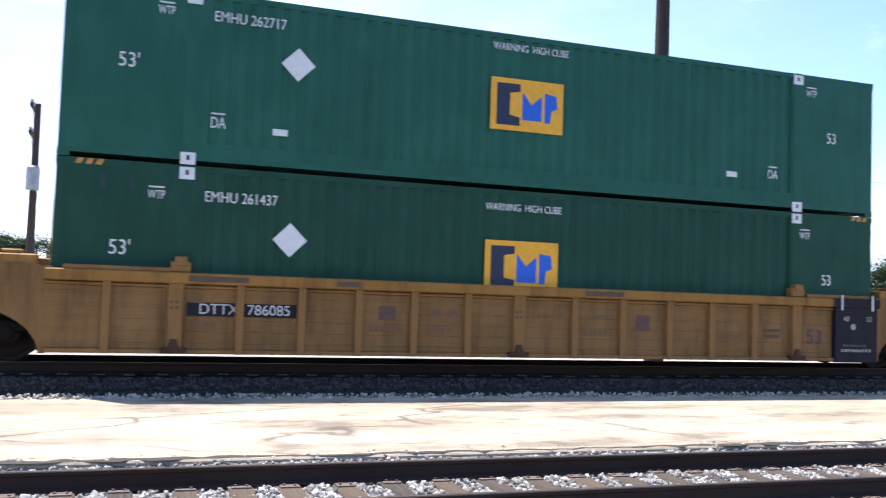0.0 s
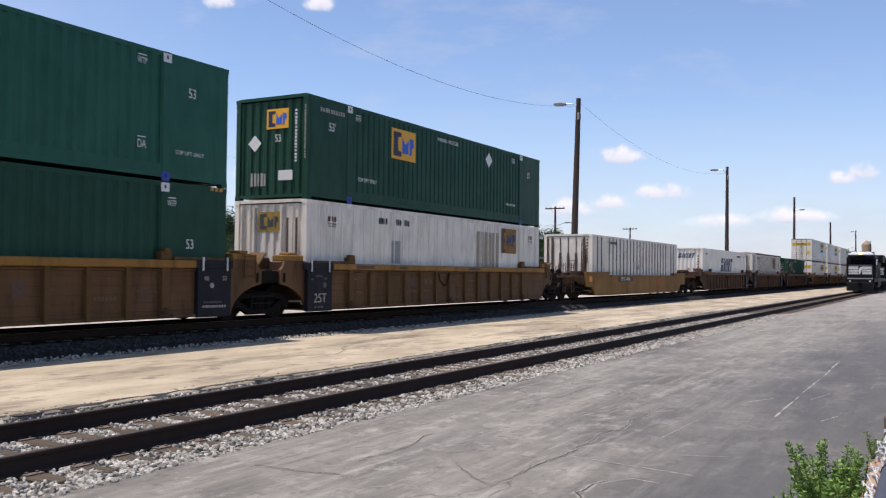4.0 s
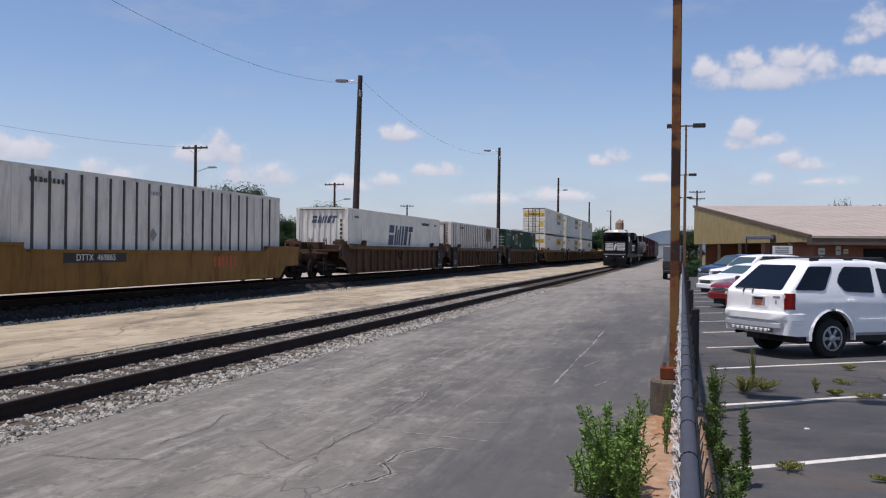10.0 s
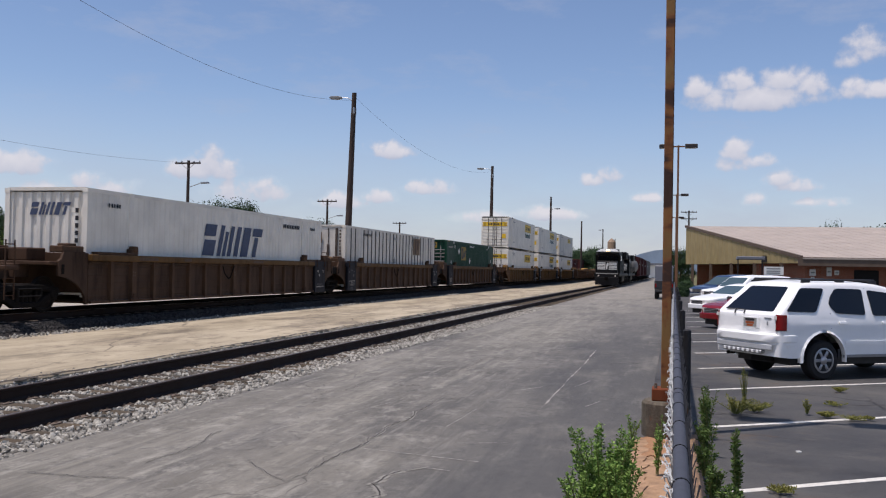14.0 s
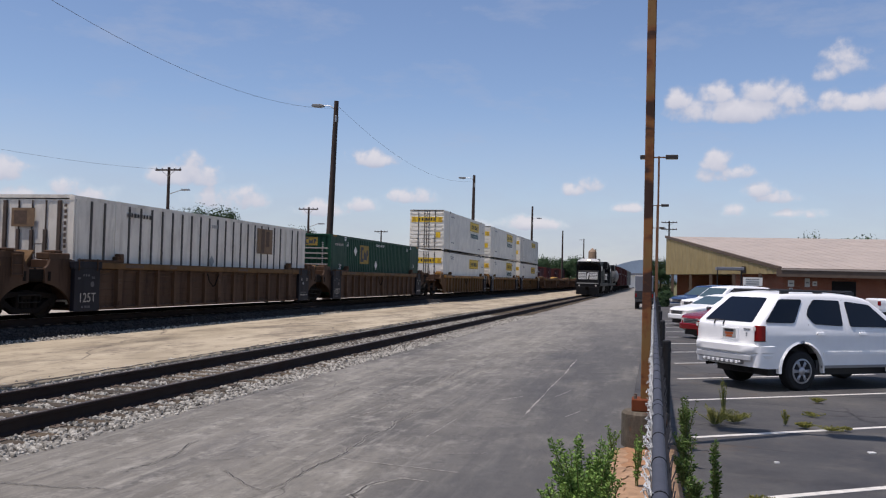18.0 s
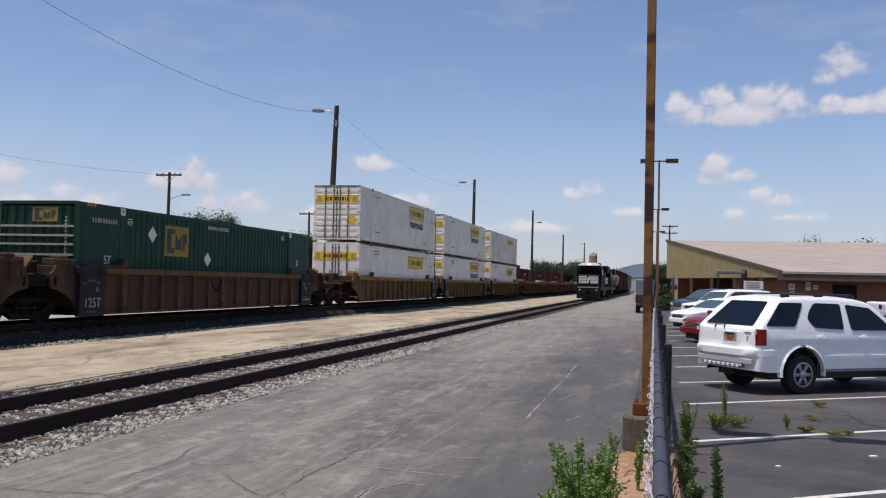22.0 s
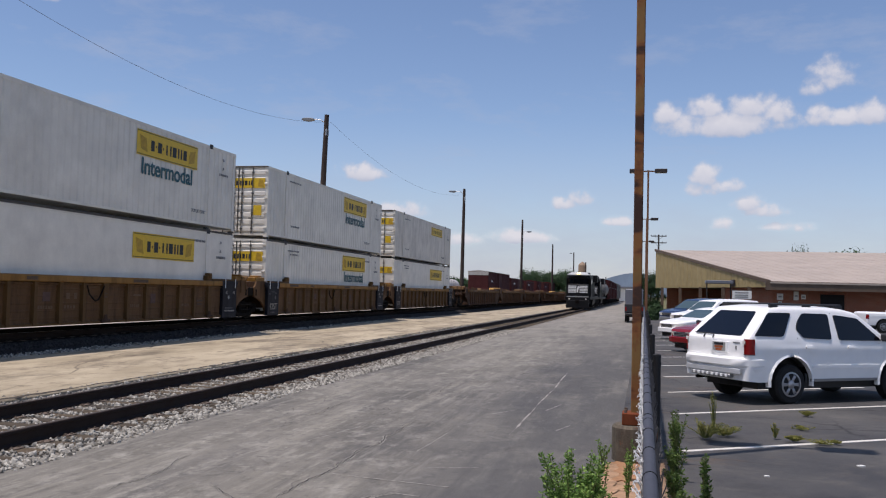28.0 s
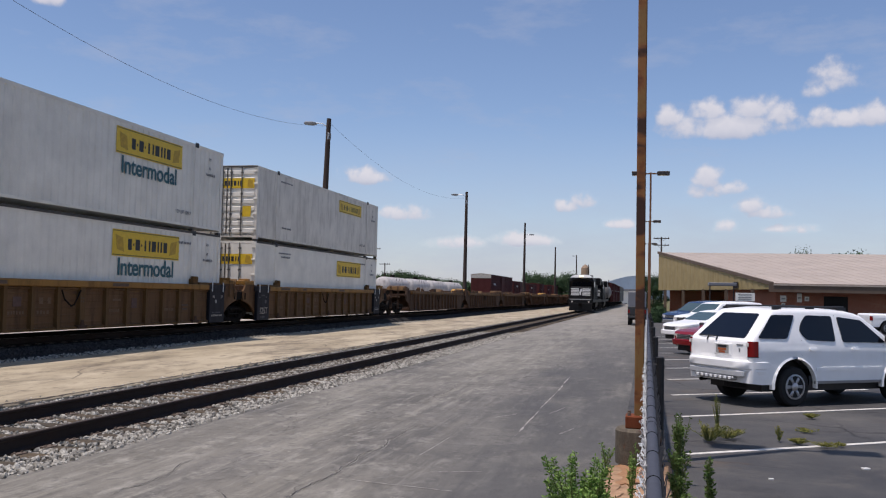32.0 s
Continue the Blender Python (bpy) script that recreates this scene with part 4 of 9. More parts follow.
def white_post_box(label, badge_far, stained=False):
    """White plate box with dark upright posts on its side."""
    c = container_shell("post", M["dirty_white"] if stained else M["grey_white"], label)
    bm0 = bmesh.new()
    bx(bm0, -0.008, 0.02, -0.038, 0.038, 0.15, H_BOX - 0.1)
    rib = finish(bm0, "side_rib", M["post_dark"])
    y = 0.75
    while y < L53 - 0.4:
        if abs(y - 1.98) > 0.14 and abs(y - L53 + 1.98) > 0.14:
            share("side_rib", rib, c, pose(HALF - 0.006, y, 0))
        y += 0.605
    for x, w, z1 in ((-1.1, 0.04, 2.76), (-0.84, 0.055, 2.76), (0.84, 0.055, 2.76), (-0.42, 0.05, 1.98), (0.0, 0.05, 1.96), (0.42, 0.05, 1.98), (-0.42, 0.016, 2.76), (0.0, 0.016, 2.76), (0.42, 0.016, 2.76)):
        bm0 = bmesh.new()
        bx(bm0, x - w, x + w, -0.02 if w > 0.02 else 0.0, 0.04, 0.15, z1)
        part("end_rib", bm0, M["end_rust"], c, bevel=0.008)
    bars(c, side_at(XS + 0.014, 3.1, 2.56), 1.3, 0.13, M["post_dark"], 8)
    bars(c, side_at(XS + 0.014, 7.7, 2.53), 0.6, 0.12, M["mark_pale"], 4)
    bars(c, end_at(HALF - 0.28, 0.02, 2.05) @ Matrix.Rotation(-math.pi / 2, 4, "Z"), 1.25, 0.085, M["end_rust"], 8)
    for x0, x1, z0, z1 in ((0.09, 0.34, 1.22, 1.24), (0.09, 0.34, 1.58, 1.6), (0.09, 0.11, 1.24, 1.58), (0.32, 0.34, 1.24, 1.58)):
        plate_mark(c, end_at((x0 + x1) / 2, 0.042, (z0 + z1) / 2), x1 - x0, z1 - z0, M["mark_brown"], "plate_edge")
    if stained:
        rng = random.Random(4)
        for x, z0, z1 in ((-0.66, 0.4, 1.35), (-0.52, 0.4, 1.5), (0.72, 0.3, 2.7), (0.94, 0.3, 2.4), (-0.3, 0.4, 1.0), (0.55, 0.4, 1.1)):
            poly_mark(c, end_at(x, 0.042, 0), [(-0.05, z0), (0.05, z0), (0.05, z0 + (z1 - z0) * rng.uniform(0.3, 0.6)), (0.012, z1), (-0.02, z1 - 0.1), (-0.05, z0 + (z1 - z0) * rng.uniform(0.3, 0.6))], M["mark_brown"], "rust_streak")
    if badge_far:
        q = plate_mark(c, end_at(-0.25, -0.024, 2.3), 0.72, 0.5, M["mark_faded"], "faded_badge", "sun-faded brown badge panel")
        plate_mark(q, Matrix.Translation((-0.08, 0, 0.004)), 0.4, 0.36, M["mark_brown"], "badge_shape")
        p = plate_mark(c, side_at(XS + 0.016, 11.92, 2.2), 1.4, 0.98, M["mark_faded"], "faded_badge", "sun-faded brown and yellow badge panel")
        plate_mark(p, Matrix.Translation((-0.2, 0, 0.004)), 0.3, 0.9, M["mark_brown"], "badge_shape")
        plate_mark(p, Matrix.Translation((0.25, 0.1, 0.004)), 0.3, 0.6, M["mark_brown"], "badge_shape")
    poly_mark(c, side_at(XS + 0.012, 7.6, 1.32), [(-0.2, 0), (0, -0.2), (0.2, 0), (0, 0.2)], M["mark_greyed"], "hazard_diamond", label="greyed hazard diamond placard")
    return c


def white_plain_box(label):
    """White stained box under the third stack, with pale upright ribs and a faded badge."""
    c = container_shell("bead", M["dirty_white"], label)
    bm = bmesh.new()
    bx(bm, -0.008, 0.016, -0.02, 0.02, 0.15, H_BOX - 0.12)
    rib = finish(bm, "side_rib", M["white"])
    for i in range(1, 29):
        y = i * 0.56
        if abs(y - 1.98) > 0.2 and abs(y - L53 + 1.98) > 0.2 and not 12.3 < y < 13.8:
            share("side_rib", rib, c, pose(HALF - 0.004, y, 0))
    for y in (1.98, L53 - 1.98):
        bm = bmesh.new()
        bx(bm, HALF - 0.01, HALF + 0.006, y - 0.09, y + 0.09, 0.12, H_BOX - 0.06)
        part("corner_post", bm, M["grey_white"], c)
    q = plate_mark(c, side_at(XS + 0.004, 13.06, 2.2), 1.35, 0.98, M["mark_faded_gold"], "faded_badge", "faded gold and navy badge panel")
    z = Matrix.Translation((0, 0, 0.004))
    poly_mark(q, z, [(-0.66, -0.47), (-0.34, -0.47), (-0.34, -0.34), (-0.5, -0.3), (-0.5, -0.08), (-0.38, -0.08), (-0.38, 0.1), (-0.5, 0.1), (-0.5, 0.3), (-0.34, 0.34), (-0.34, 0.47), (-0.66, 0.47)], M["mark_brown"], "badge_shape")
    poly_mark(q, z, [(-0.22, -0.2), (-0.12, -0.2), (-0.1, 0.02), (0.0, -0.16), (0.1, 0.02), (0.12, -0.2), (0.22, -0.2), (0.2, 0.24), (0.1, 0.24), (0.0, 0.06), (-0.1, 0.24), (-0.2, 0.24)], M["mark_faded_blue"], "badge_shape")
    poly_mark(q, z, [(0.3, -0.22), (0.4, -0.22), (0.42, -0.02), (0.58, 0.04), (0.58, 0.2), (0.46, 0.26), (0.3, 0.26)], M["mark_faded_blue"], "badge_shape")
    bm = bmesh.new()
    for i in range(6):
        bx(bm, -1.0 + i * 0.33, -0.78 + i * 0.33, -0.82, 0.72, 0, 0.004)
    part("worn_stripes", bm, M["mark_putty"], c, "worn putty-coloured patch", at=side_at(XS, 11.25, 1.75))
    for y in (1.2, 15.2):
        bars(c, side_at(XS, y, 2.42), 0.44, 0.16, M["mark_dull_plum"], 3)
        bars(c, side_at(XS, y, 2.27), 0.4, 0.04, M["mark_dull_plum"], 5)
        bars(c, side_at(XS, y, 2.2), 0.34, 0.03, M["mark_teal"], 6)
    for y, w, n in ((3.85, 0.5, 4), (4.75, 0.3, 3), (5.25, 0.3, 3)):
        bars(c, side_at(XS, y, 2.5), w, 0.2, M["mark_black"], n)
    plate_mark(c, side_at(XS, 4.6, 1.55), 0.5, 0.72, M["mark_greyed"], "label_plate", "grey label plate")
    diamond(c, side_at(XS, 8.2, 1.28), 0.2)
    badge(c, end_at(-0.05, 0.04, 2.3), 0.8, 0.55, True)
    for x, z0, z1 in ((-1.02, 0.3, 2.7), (-0.56, 0.3, 2.7), (0.42, 0.3, 2.7), (0.8, 0.3, 2.7)):
        bm = bmesh.new()
        bx(bm, x - 0.03, x + 0.03, -0.03, 0.04, z0, z1)
        part("end_rib", bm, M["dirty_white"], c, bevel=0.008)
    for x, z0, z1 in ((-1.0, 0.3, 1.3), (-0.5, 0.5, 1.3), (0.6, 1.1, 2.4), (0.92, 0.6, 2.4), (-0.02, 0.4, 1.2)):
        plate_mark(c, end_at(x, 0.045, (z0 + z1) / 2), 0.07, z1 - z0, M["mark_brown"], "rust_streak")
    return c


def slant_box(label):
    """White box with a large slanted blue name drawn as plain slanted strokes."""
    c = container_shell("bead", M["white"], label)
    def strokes(m, w, h, mat):
        sh = h * 0.32
        for x0, x1, z0, z1 in ((0, .18, .62, 1), (.02, .2, 0, .5), (.25, .31, 0, 1), (.34, .39, 0, .8), (.42, .48, 0, 1), (.53, .6, 0, 1), (.65, .78, 0, 1), (.82, 1.0, .72, 1), (.87, .94, 0, .68)):
            a, b = (x0 - 0.5) * w, (x1 - 0.5) * w
            poly_mark(c, m, [(a + sh * z0, (z0 - .5) * h), (b + sh * z0, (z0 - .5) * h), (b + sh * z1, (z1 - .5) * h), (a + sh * z1, (z1 - .5) * h)], mat, "slanted_stroke")
    strokes(side_at(XS, 7.95, 1.75), 4.2, 1.05, M["steel_blue"])
    strokes(end_at(0.05, 0.045, 2.35), 1.2, 0.34, M["steel_blue"])
    letters("53 ft", 0.34, M["end_rust"], c, end_at(0.1, 0.04, 1.05), wide=0.8)
    bars(c, side_at(XS, 13.0, 2.5), 1.6, 0.16, M["mark_black"], 10)
    bars(c, side_at(XS, 1.2, 2.5), 0.6, 0.12, M["mark_black"], 5)
    bars(c, side_at(XS, L53 - 1.0, 2.5), 0.5, 0.12, M["mark_black"], 5)
    for i in range(9):
        plate_mark(c, end_at(HALF - 0.35, 0.045, 2.3 - i * 0.2), 0.1, 0.12, M["mark_black"], "worn_writing")
    return c


def yellow_sign_box(label, upper, word, dark_top=False):
    """White box with a yellow sign panel near its far end and door gear on its near end."""
    c = container_shell("panel" if dark_top or not upper and not word else "fine_bead", M["white"] if not dark_top else M["grey_white"], label)
    y, z = 11.32, 2.28 if upper or word else 2.14
    sw, sh = (3.75, 0.78) if not dark_top else (3.5, 0.6)
    p = plate_mark(c, side_at(XS, y, z), sw, sh, M["mark_yellow2"], "yellow_sign", "yellow sign panel with a dark scroll")
    f = Matrix.Translation((0, 0, 0.004))
    for yy in (sh / 2 - 0.04, -sh / 2 + 0.04):
        plate_mark(p, f @ Matrix.Translation((0, yy, 0)), sw - 0.06, 0.03, M["mark_olive"], "sign_edge")
    for i, (dx, w) in enumerate(((-0.98, 0.2), (-0.78, 0.06), (-0.56, 0.24), (-0.35, 0.06), (-0.14, 0.09), (0.1, 0.09), (0.34, 0.24), (0.6, 0.09), (0.78, 0.09), (1.02, 0.22))):
        plate_mark(p, f @ Matrix.Translation((dx, -0.02, 0)), w, sh * 0.42 if w > 0.07 else 0.07, M["mark_black" if not dark_top else "mark_olive"], "sign_stroke")
    for sx in (-1, 1):
        poly_mark(p, f, [(sx * sw * 0.46, sh * 0.3), (sx * sw * 0.36, sh * 0.2), (sx * sw * 0.34, -sh * 0.33), (sx * sw * 0.44, -sh * 0.24)], M["mark_ochre"], "sign_scroll")
    if word:
        letters("Intermodal", 0.72, M["mark_teal"], c, side_at(XS, y, 1.56), bold=0.014)
    bars(c, side_at(XS, 2.9, 2.55), 1.3, 0.07, M["mark_dim"], 12)
    bars(c, side_at(XS, 3.0, 0.62 if upper else 2.4), 1.0, 0.08, M["mark_dim"], 10)
    if upper:
        letters("TOP LIFT ONLY", 0.17, M["mark_dim"], c, side_at(XS, L53 - 2.75, 0.5), wide=0.85)
    else:
        bars(c, side_at(XS, L53 - 2.6, 2.5), 0.9, 0.08, M["mark_dim"], 9)
    bars(c, side_at(XS, L53 - 1.0, 2.52), 0.16, 0.1, M["mark_dim"], 2)
    bars(c, side_at(XS, L53 - 1.0, 2.2), 0.12, 0.1, M["mark_dim"], 2)
    bars(c, side_at(XS, L53 - 0.95, 1.98), 0.7, 0.09, M["mark_dim"], 7)
    for yy in (1.98, L53 - 1.98):
        plate_mark(c, side_at(XS + 0.006, yy, H_BOX - 0.03), 0.24, 0.16, M["mark_black"], "post_patch")
    if not upper:
        # dark strip over the stacking gap, drawing the shade between the boxes
        bm = bmesh.new()
        bx(bm, 0, 0.012, 0.1, L53 - 0.1, -0.02, 0.05)
        part("seam_strip", bm, M["post_dark"], c, at=pose(HALF, 0, H_BOX - 0.03))
    # doors with lock rods
    flat = not upper and not word
    for sx in (-1, 1):
        bm = bmesh.new()
        pr = []
        for i in range(0 if flat else 9):
            z0 = 0.2 + i * 0.29
            pr += [(0.02, z0), (-0.012, z0 + 0.05), (-0.012, z0 + 0.19), (0.02, z0 + 0.215)]
        if flat:
            pr = [(0.0, 0.2), (0.0, 0.2 + 9 * 0.29)]
        prism(bm, pr + [(0.04, 0.2 + 9 * 0.29), (0.04, 0.2)], "x", sx * 0.6 - 0.57, sx * 0.6 + 0.57)
        d = part("door", bm, M["white"], c)
        for r in (0.17, 0.63):
            bm = bmesh.new()
            tube(bm, (sx * r, -0.04, 0.12), (sx * r, -0.04, H_BOX - 0.06), 0.022, n=8)
            for zz in (0.3, 0.95, 1.75, 2.6):
                bx(bm, sx * r - 0.05, sx * r + 0.05, -0.05, 0.0, zz, zz + 0.05)
            bx(bm, sx * r - 0.14, sx * r + 0.05, -0.06, -0.03, 0.74, 0.78)
            part("lock_rod", bm, M["rod_grey"], d, "grimy grey lock rod")
        bm = bmesh.new()
        bx(bm, min(0, sx * 0.025), max(0, sx * 0.025), -0.02, 0.0, 0.2, 2.8)
        part("door_gasket", bm, M["post_dark"], d)
        zz = 2.2
        plate_mark(d, end_at(sx * 0.6, -0.016, zz), 1.14, 0.4, M["mark_yellow2"], "yellow_sign")
        for dx, w in ((-0.34, 0.1), (-0.17, 0.05), (0.0, 0.14), (0.2, 0.06), (0.36, 0.1)):
            plate_mark(d, end_at(sx * 0.33 + dx * 0.72, -0.0205, zz), w * 0.8, 0.19, M["mark_black"], "sign_stroke")
        poly_mark(d, end_at(sx * 0.98, -0.0205, zz), [(-0.12, -0.14), (0.14, -0.17), (0.1, 0.12), (-0.08, 0.16)], M["mark_ochre"], "sign_scroll")
        if sx > 0 and not flat:
            plate_mark(d, end_at(0.86, -0.016, 1.08), 0.36, 0.42, M["mark_yellow2"], "yellow_sign")
            bars(d, end_at(0.86, -0.013, 1.0), 0.2, 0.08, M["mark_black"], 3)
        for zz in (0.35, 0.95, 1.55, 2.15, 2.65):
            bm = bmesh.new()
            bx(bm, sx * 1.2 - 0.07, sx * 1.2 + 0.07, -0.03, 0.0, zz, zz + 0.07)
            part("hinge", bm, M["white"], d, bevel=0.01)
    if upper:
        bm = bmesh.new()
        bx(bm, -0.07, 0.07, -0.08, 0.08, -0.105, 0.004)
        cone = finish(bm, "box_connector", M["post_dark"])
        for sx in (-1, 1):
            for yy in (0.1, 1.98, L53 - 1.98, L53 - 0.1):
                share("box_connector", cone, c, pose(sx * (HALF - 0.1), yy, 0))
    if dark_top or upper:
        bm = bmesh.new()
        bx(bm, -HALF + 0.02, HALF - 0.02, -0.016, 0.0, H_BOX - 0.05, H_BOX + 0.004)
        part("door_header", bm, M["post_dark"], c)
    return c


# ---------------------------------------------------------------- well cars
WHEELS = []


def truck(parent, y, radius=0.46, base=1.83, drop=0.0):
    t = new("truck")
    t.parent, t.matrix_basis = parent, pose(0, y, drop)
    if "truck" not in FRAMED:
        r = radius
        bm = bmesh.new()
        prism(bm, [(-1.2, r + 0.02), (-1.12, r + 0.17), (-0.5, r + 0.25), (0.5, r + 0.25), (1.12, r + 0.17), (1.2, r + 0.02), (1.1, r + 0.03), (0.45, r + 0.12), (-0.45, r + 0.12), (-1.1, r + 0.03)], "x", -0.08, 0.08)
        prism(bm, [(-1.14, r + 0.03), (-0.74, r + 0.03), (-0.4, 0.29), (0.4, 0.29), (0.74, r + 0.03), (1.14, r + 0.03), (1.06, r - 0.15), (0.76, r - 0.15), (0.46, 0.15), (-0.46, 0.15), (-0.76, r - 0.15), (-1.06, r - 0.15)], "x", -0.075, 0.075)
        for s in (-1, 1):
            bx(bm, -0.07, 0.07, s * 0.33 - 0.06, s * 0.33 + 0.06, 0.28, r + 0.13)
        FRAMED["sideframe"] = finish(bm, "side_frame", M["iron"], 0.02)
        bm = bmesh.new()
        bx(bm, -1.09, 1.09, -0.19, 0.19, 0.5, 0.74)
        FRAMED["bolster"] = finish(bm, "bolster", M["iron"], 0.03)
        bm = bmesh.new()
        lathe(bm, [(0.28, 0.05), (0.32, 0.058), (0.36, 0.05), (0.40, 0.058), (0.44, 0.05), (0.5, 0.055)], "z", 8)
        FRAMED["spring"] = finish(bm, "spring", M["iron"])
        bm = bmesh.new()
        for s in (-1, 1):
            c = s * (GAUGE / 2 + 0.05)
            lathe(bm, [(c - 0.065, radius - 0.16), (c - 0.065, radius - 0.02), (c - 0.05, radius), (c + 0.045, radius - 0.004), (c + 0.045, radius - 0.08), (c + 0.02, radius - 0.1),
                       (c + 0.02, 0.16), (c + 0.06, 0.13)] if s > 0 else
                  [(c - 0.06, 0.13), (c - 0.02, 0.16), (c - 0.02, radius - 0.1), (c - 0.045, radius - 0.08), (c - 0.045, radius - 0.004), (c + 0.05, radius), (c + 0.065, radius - 0.02), (c + 0.065, radius - 0.16)], "x", 28)
        lathe(bm, [(-1.08, 0.075), (1.08, 0.075)], "x", 10)
        for s in (-1, 1):
            for k in range(3):
                a = k * 2.094
                bx(bm, s * 1.08 - 0.01, s * 1.08 + 0.012, 0.045 * math.cos(a) - 0.012, 0.045 * math.cos(a) + 0.012, 0.045 * math.sin(a) - 0.012, 0.045 * math.sin(a) + 0.012)
        FRAMED["wheelset"] = finish(bm, "wheelset", M["wheel"])
        bm = bmesh.new()
        lathe(bm, [(-0.09, 0.13), (0.07, 0.13), (0.1, 0.09)], "x", 12)
        FRAMED["bearing"] = finish(bm, "bearing", M["iron"])
        bm = bmesh.new()
        for s in (-1, 1):
            tube(bm, (s * 1.16, -0.4, 0.62), (s * 1.16, 0.4, 0.62), 0.016, n=6)
            tube(bm, (s * 1.16, -0.4, 0.44), (s * 1.16, 0.4, 0.44), 0.016, n=6)
            for q in (-0.4, 0.4):
                tube(bm, (s * 1.16, q, 0.44), (s * 1.16, q, 0.62), 0.016, n=6)
            tube(bm, (s * 0.6, -1.3, 0.5), (s * 0.6, 1.3, 0.5), 0.03, n=6)
        bx(bm, -0.8, 0.8, -1.48, -1.36, 0.42, 0.54)
        bx(bm, -0.8, 0.8, 1.36, 1.48, 0.42, 0.54)
        FRAMED["rigging"] = finish(bm, "brake_rigging", M["worn_steel"])
        FRAMED["truck"] = True
    for s in (-1, 1):
        share("side_frame", FRAMED["sideframe"], t, pose(s * 1.02, 0, 0))
        for i in (-1, 0, 1):
            share("spring", FRAMED["spring"], t, pose(s * 1.02, i * 0.13, 0))
        for d in (-1, 1):
            share("bearing", FRAMED["bearing"], t, pose(s * 1.02, d * base / 2, radius, 0, 0, 0 if s > 0 else 180))
    share("bolster", FRAMED["bolster"], t, pose(0, 0, 0))
    share("brake_rigging", FRAMED["rigging"], t, pose(0, 0, 0))
    for d in (-1, 1):
        w = share("wheelset", FRAMED["wheelset"], t, pose(0, d * base / 2, radius))
        WHEELS.append((w, d * base / 2, radius))
    return t


SIDE_POSTS = (0.85, 1.89, 2.91, 3.92, 4.90, 5.89, 6.89, 7.88, 9.01, 10.02, 11.05, 12.01, 13.01, 14.05)
WIDE_POSTS = (1.89, 7.88, 14.05)


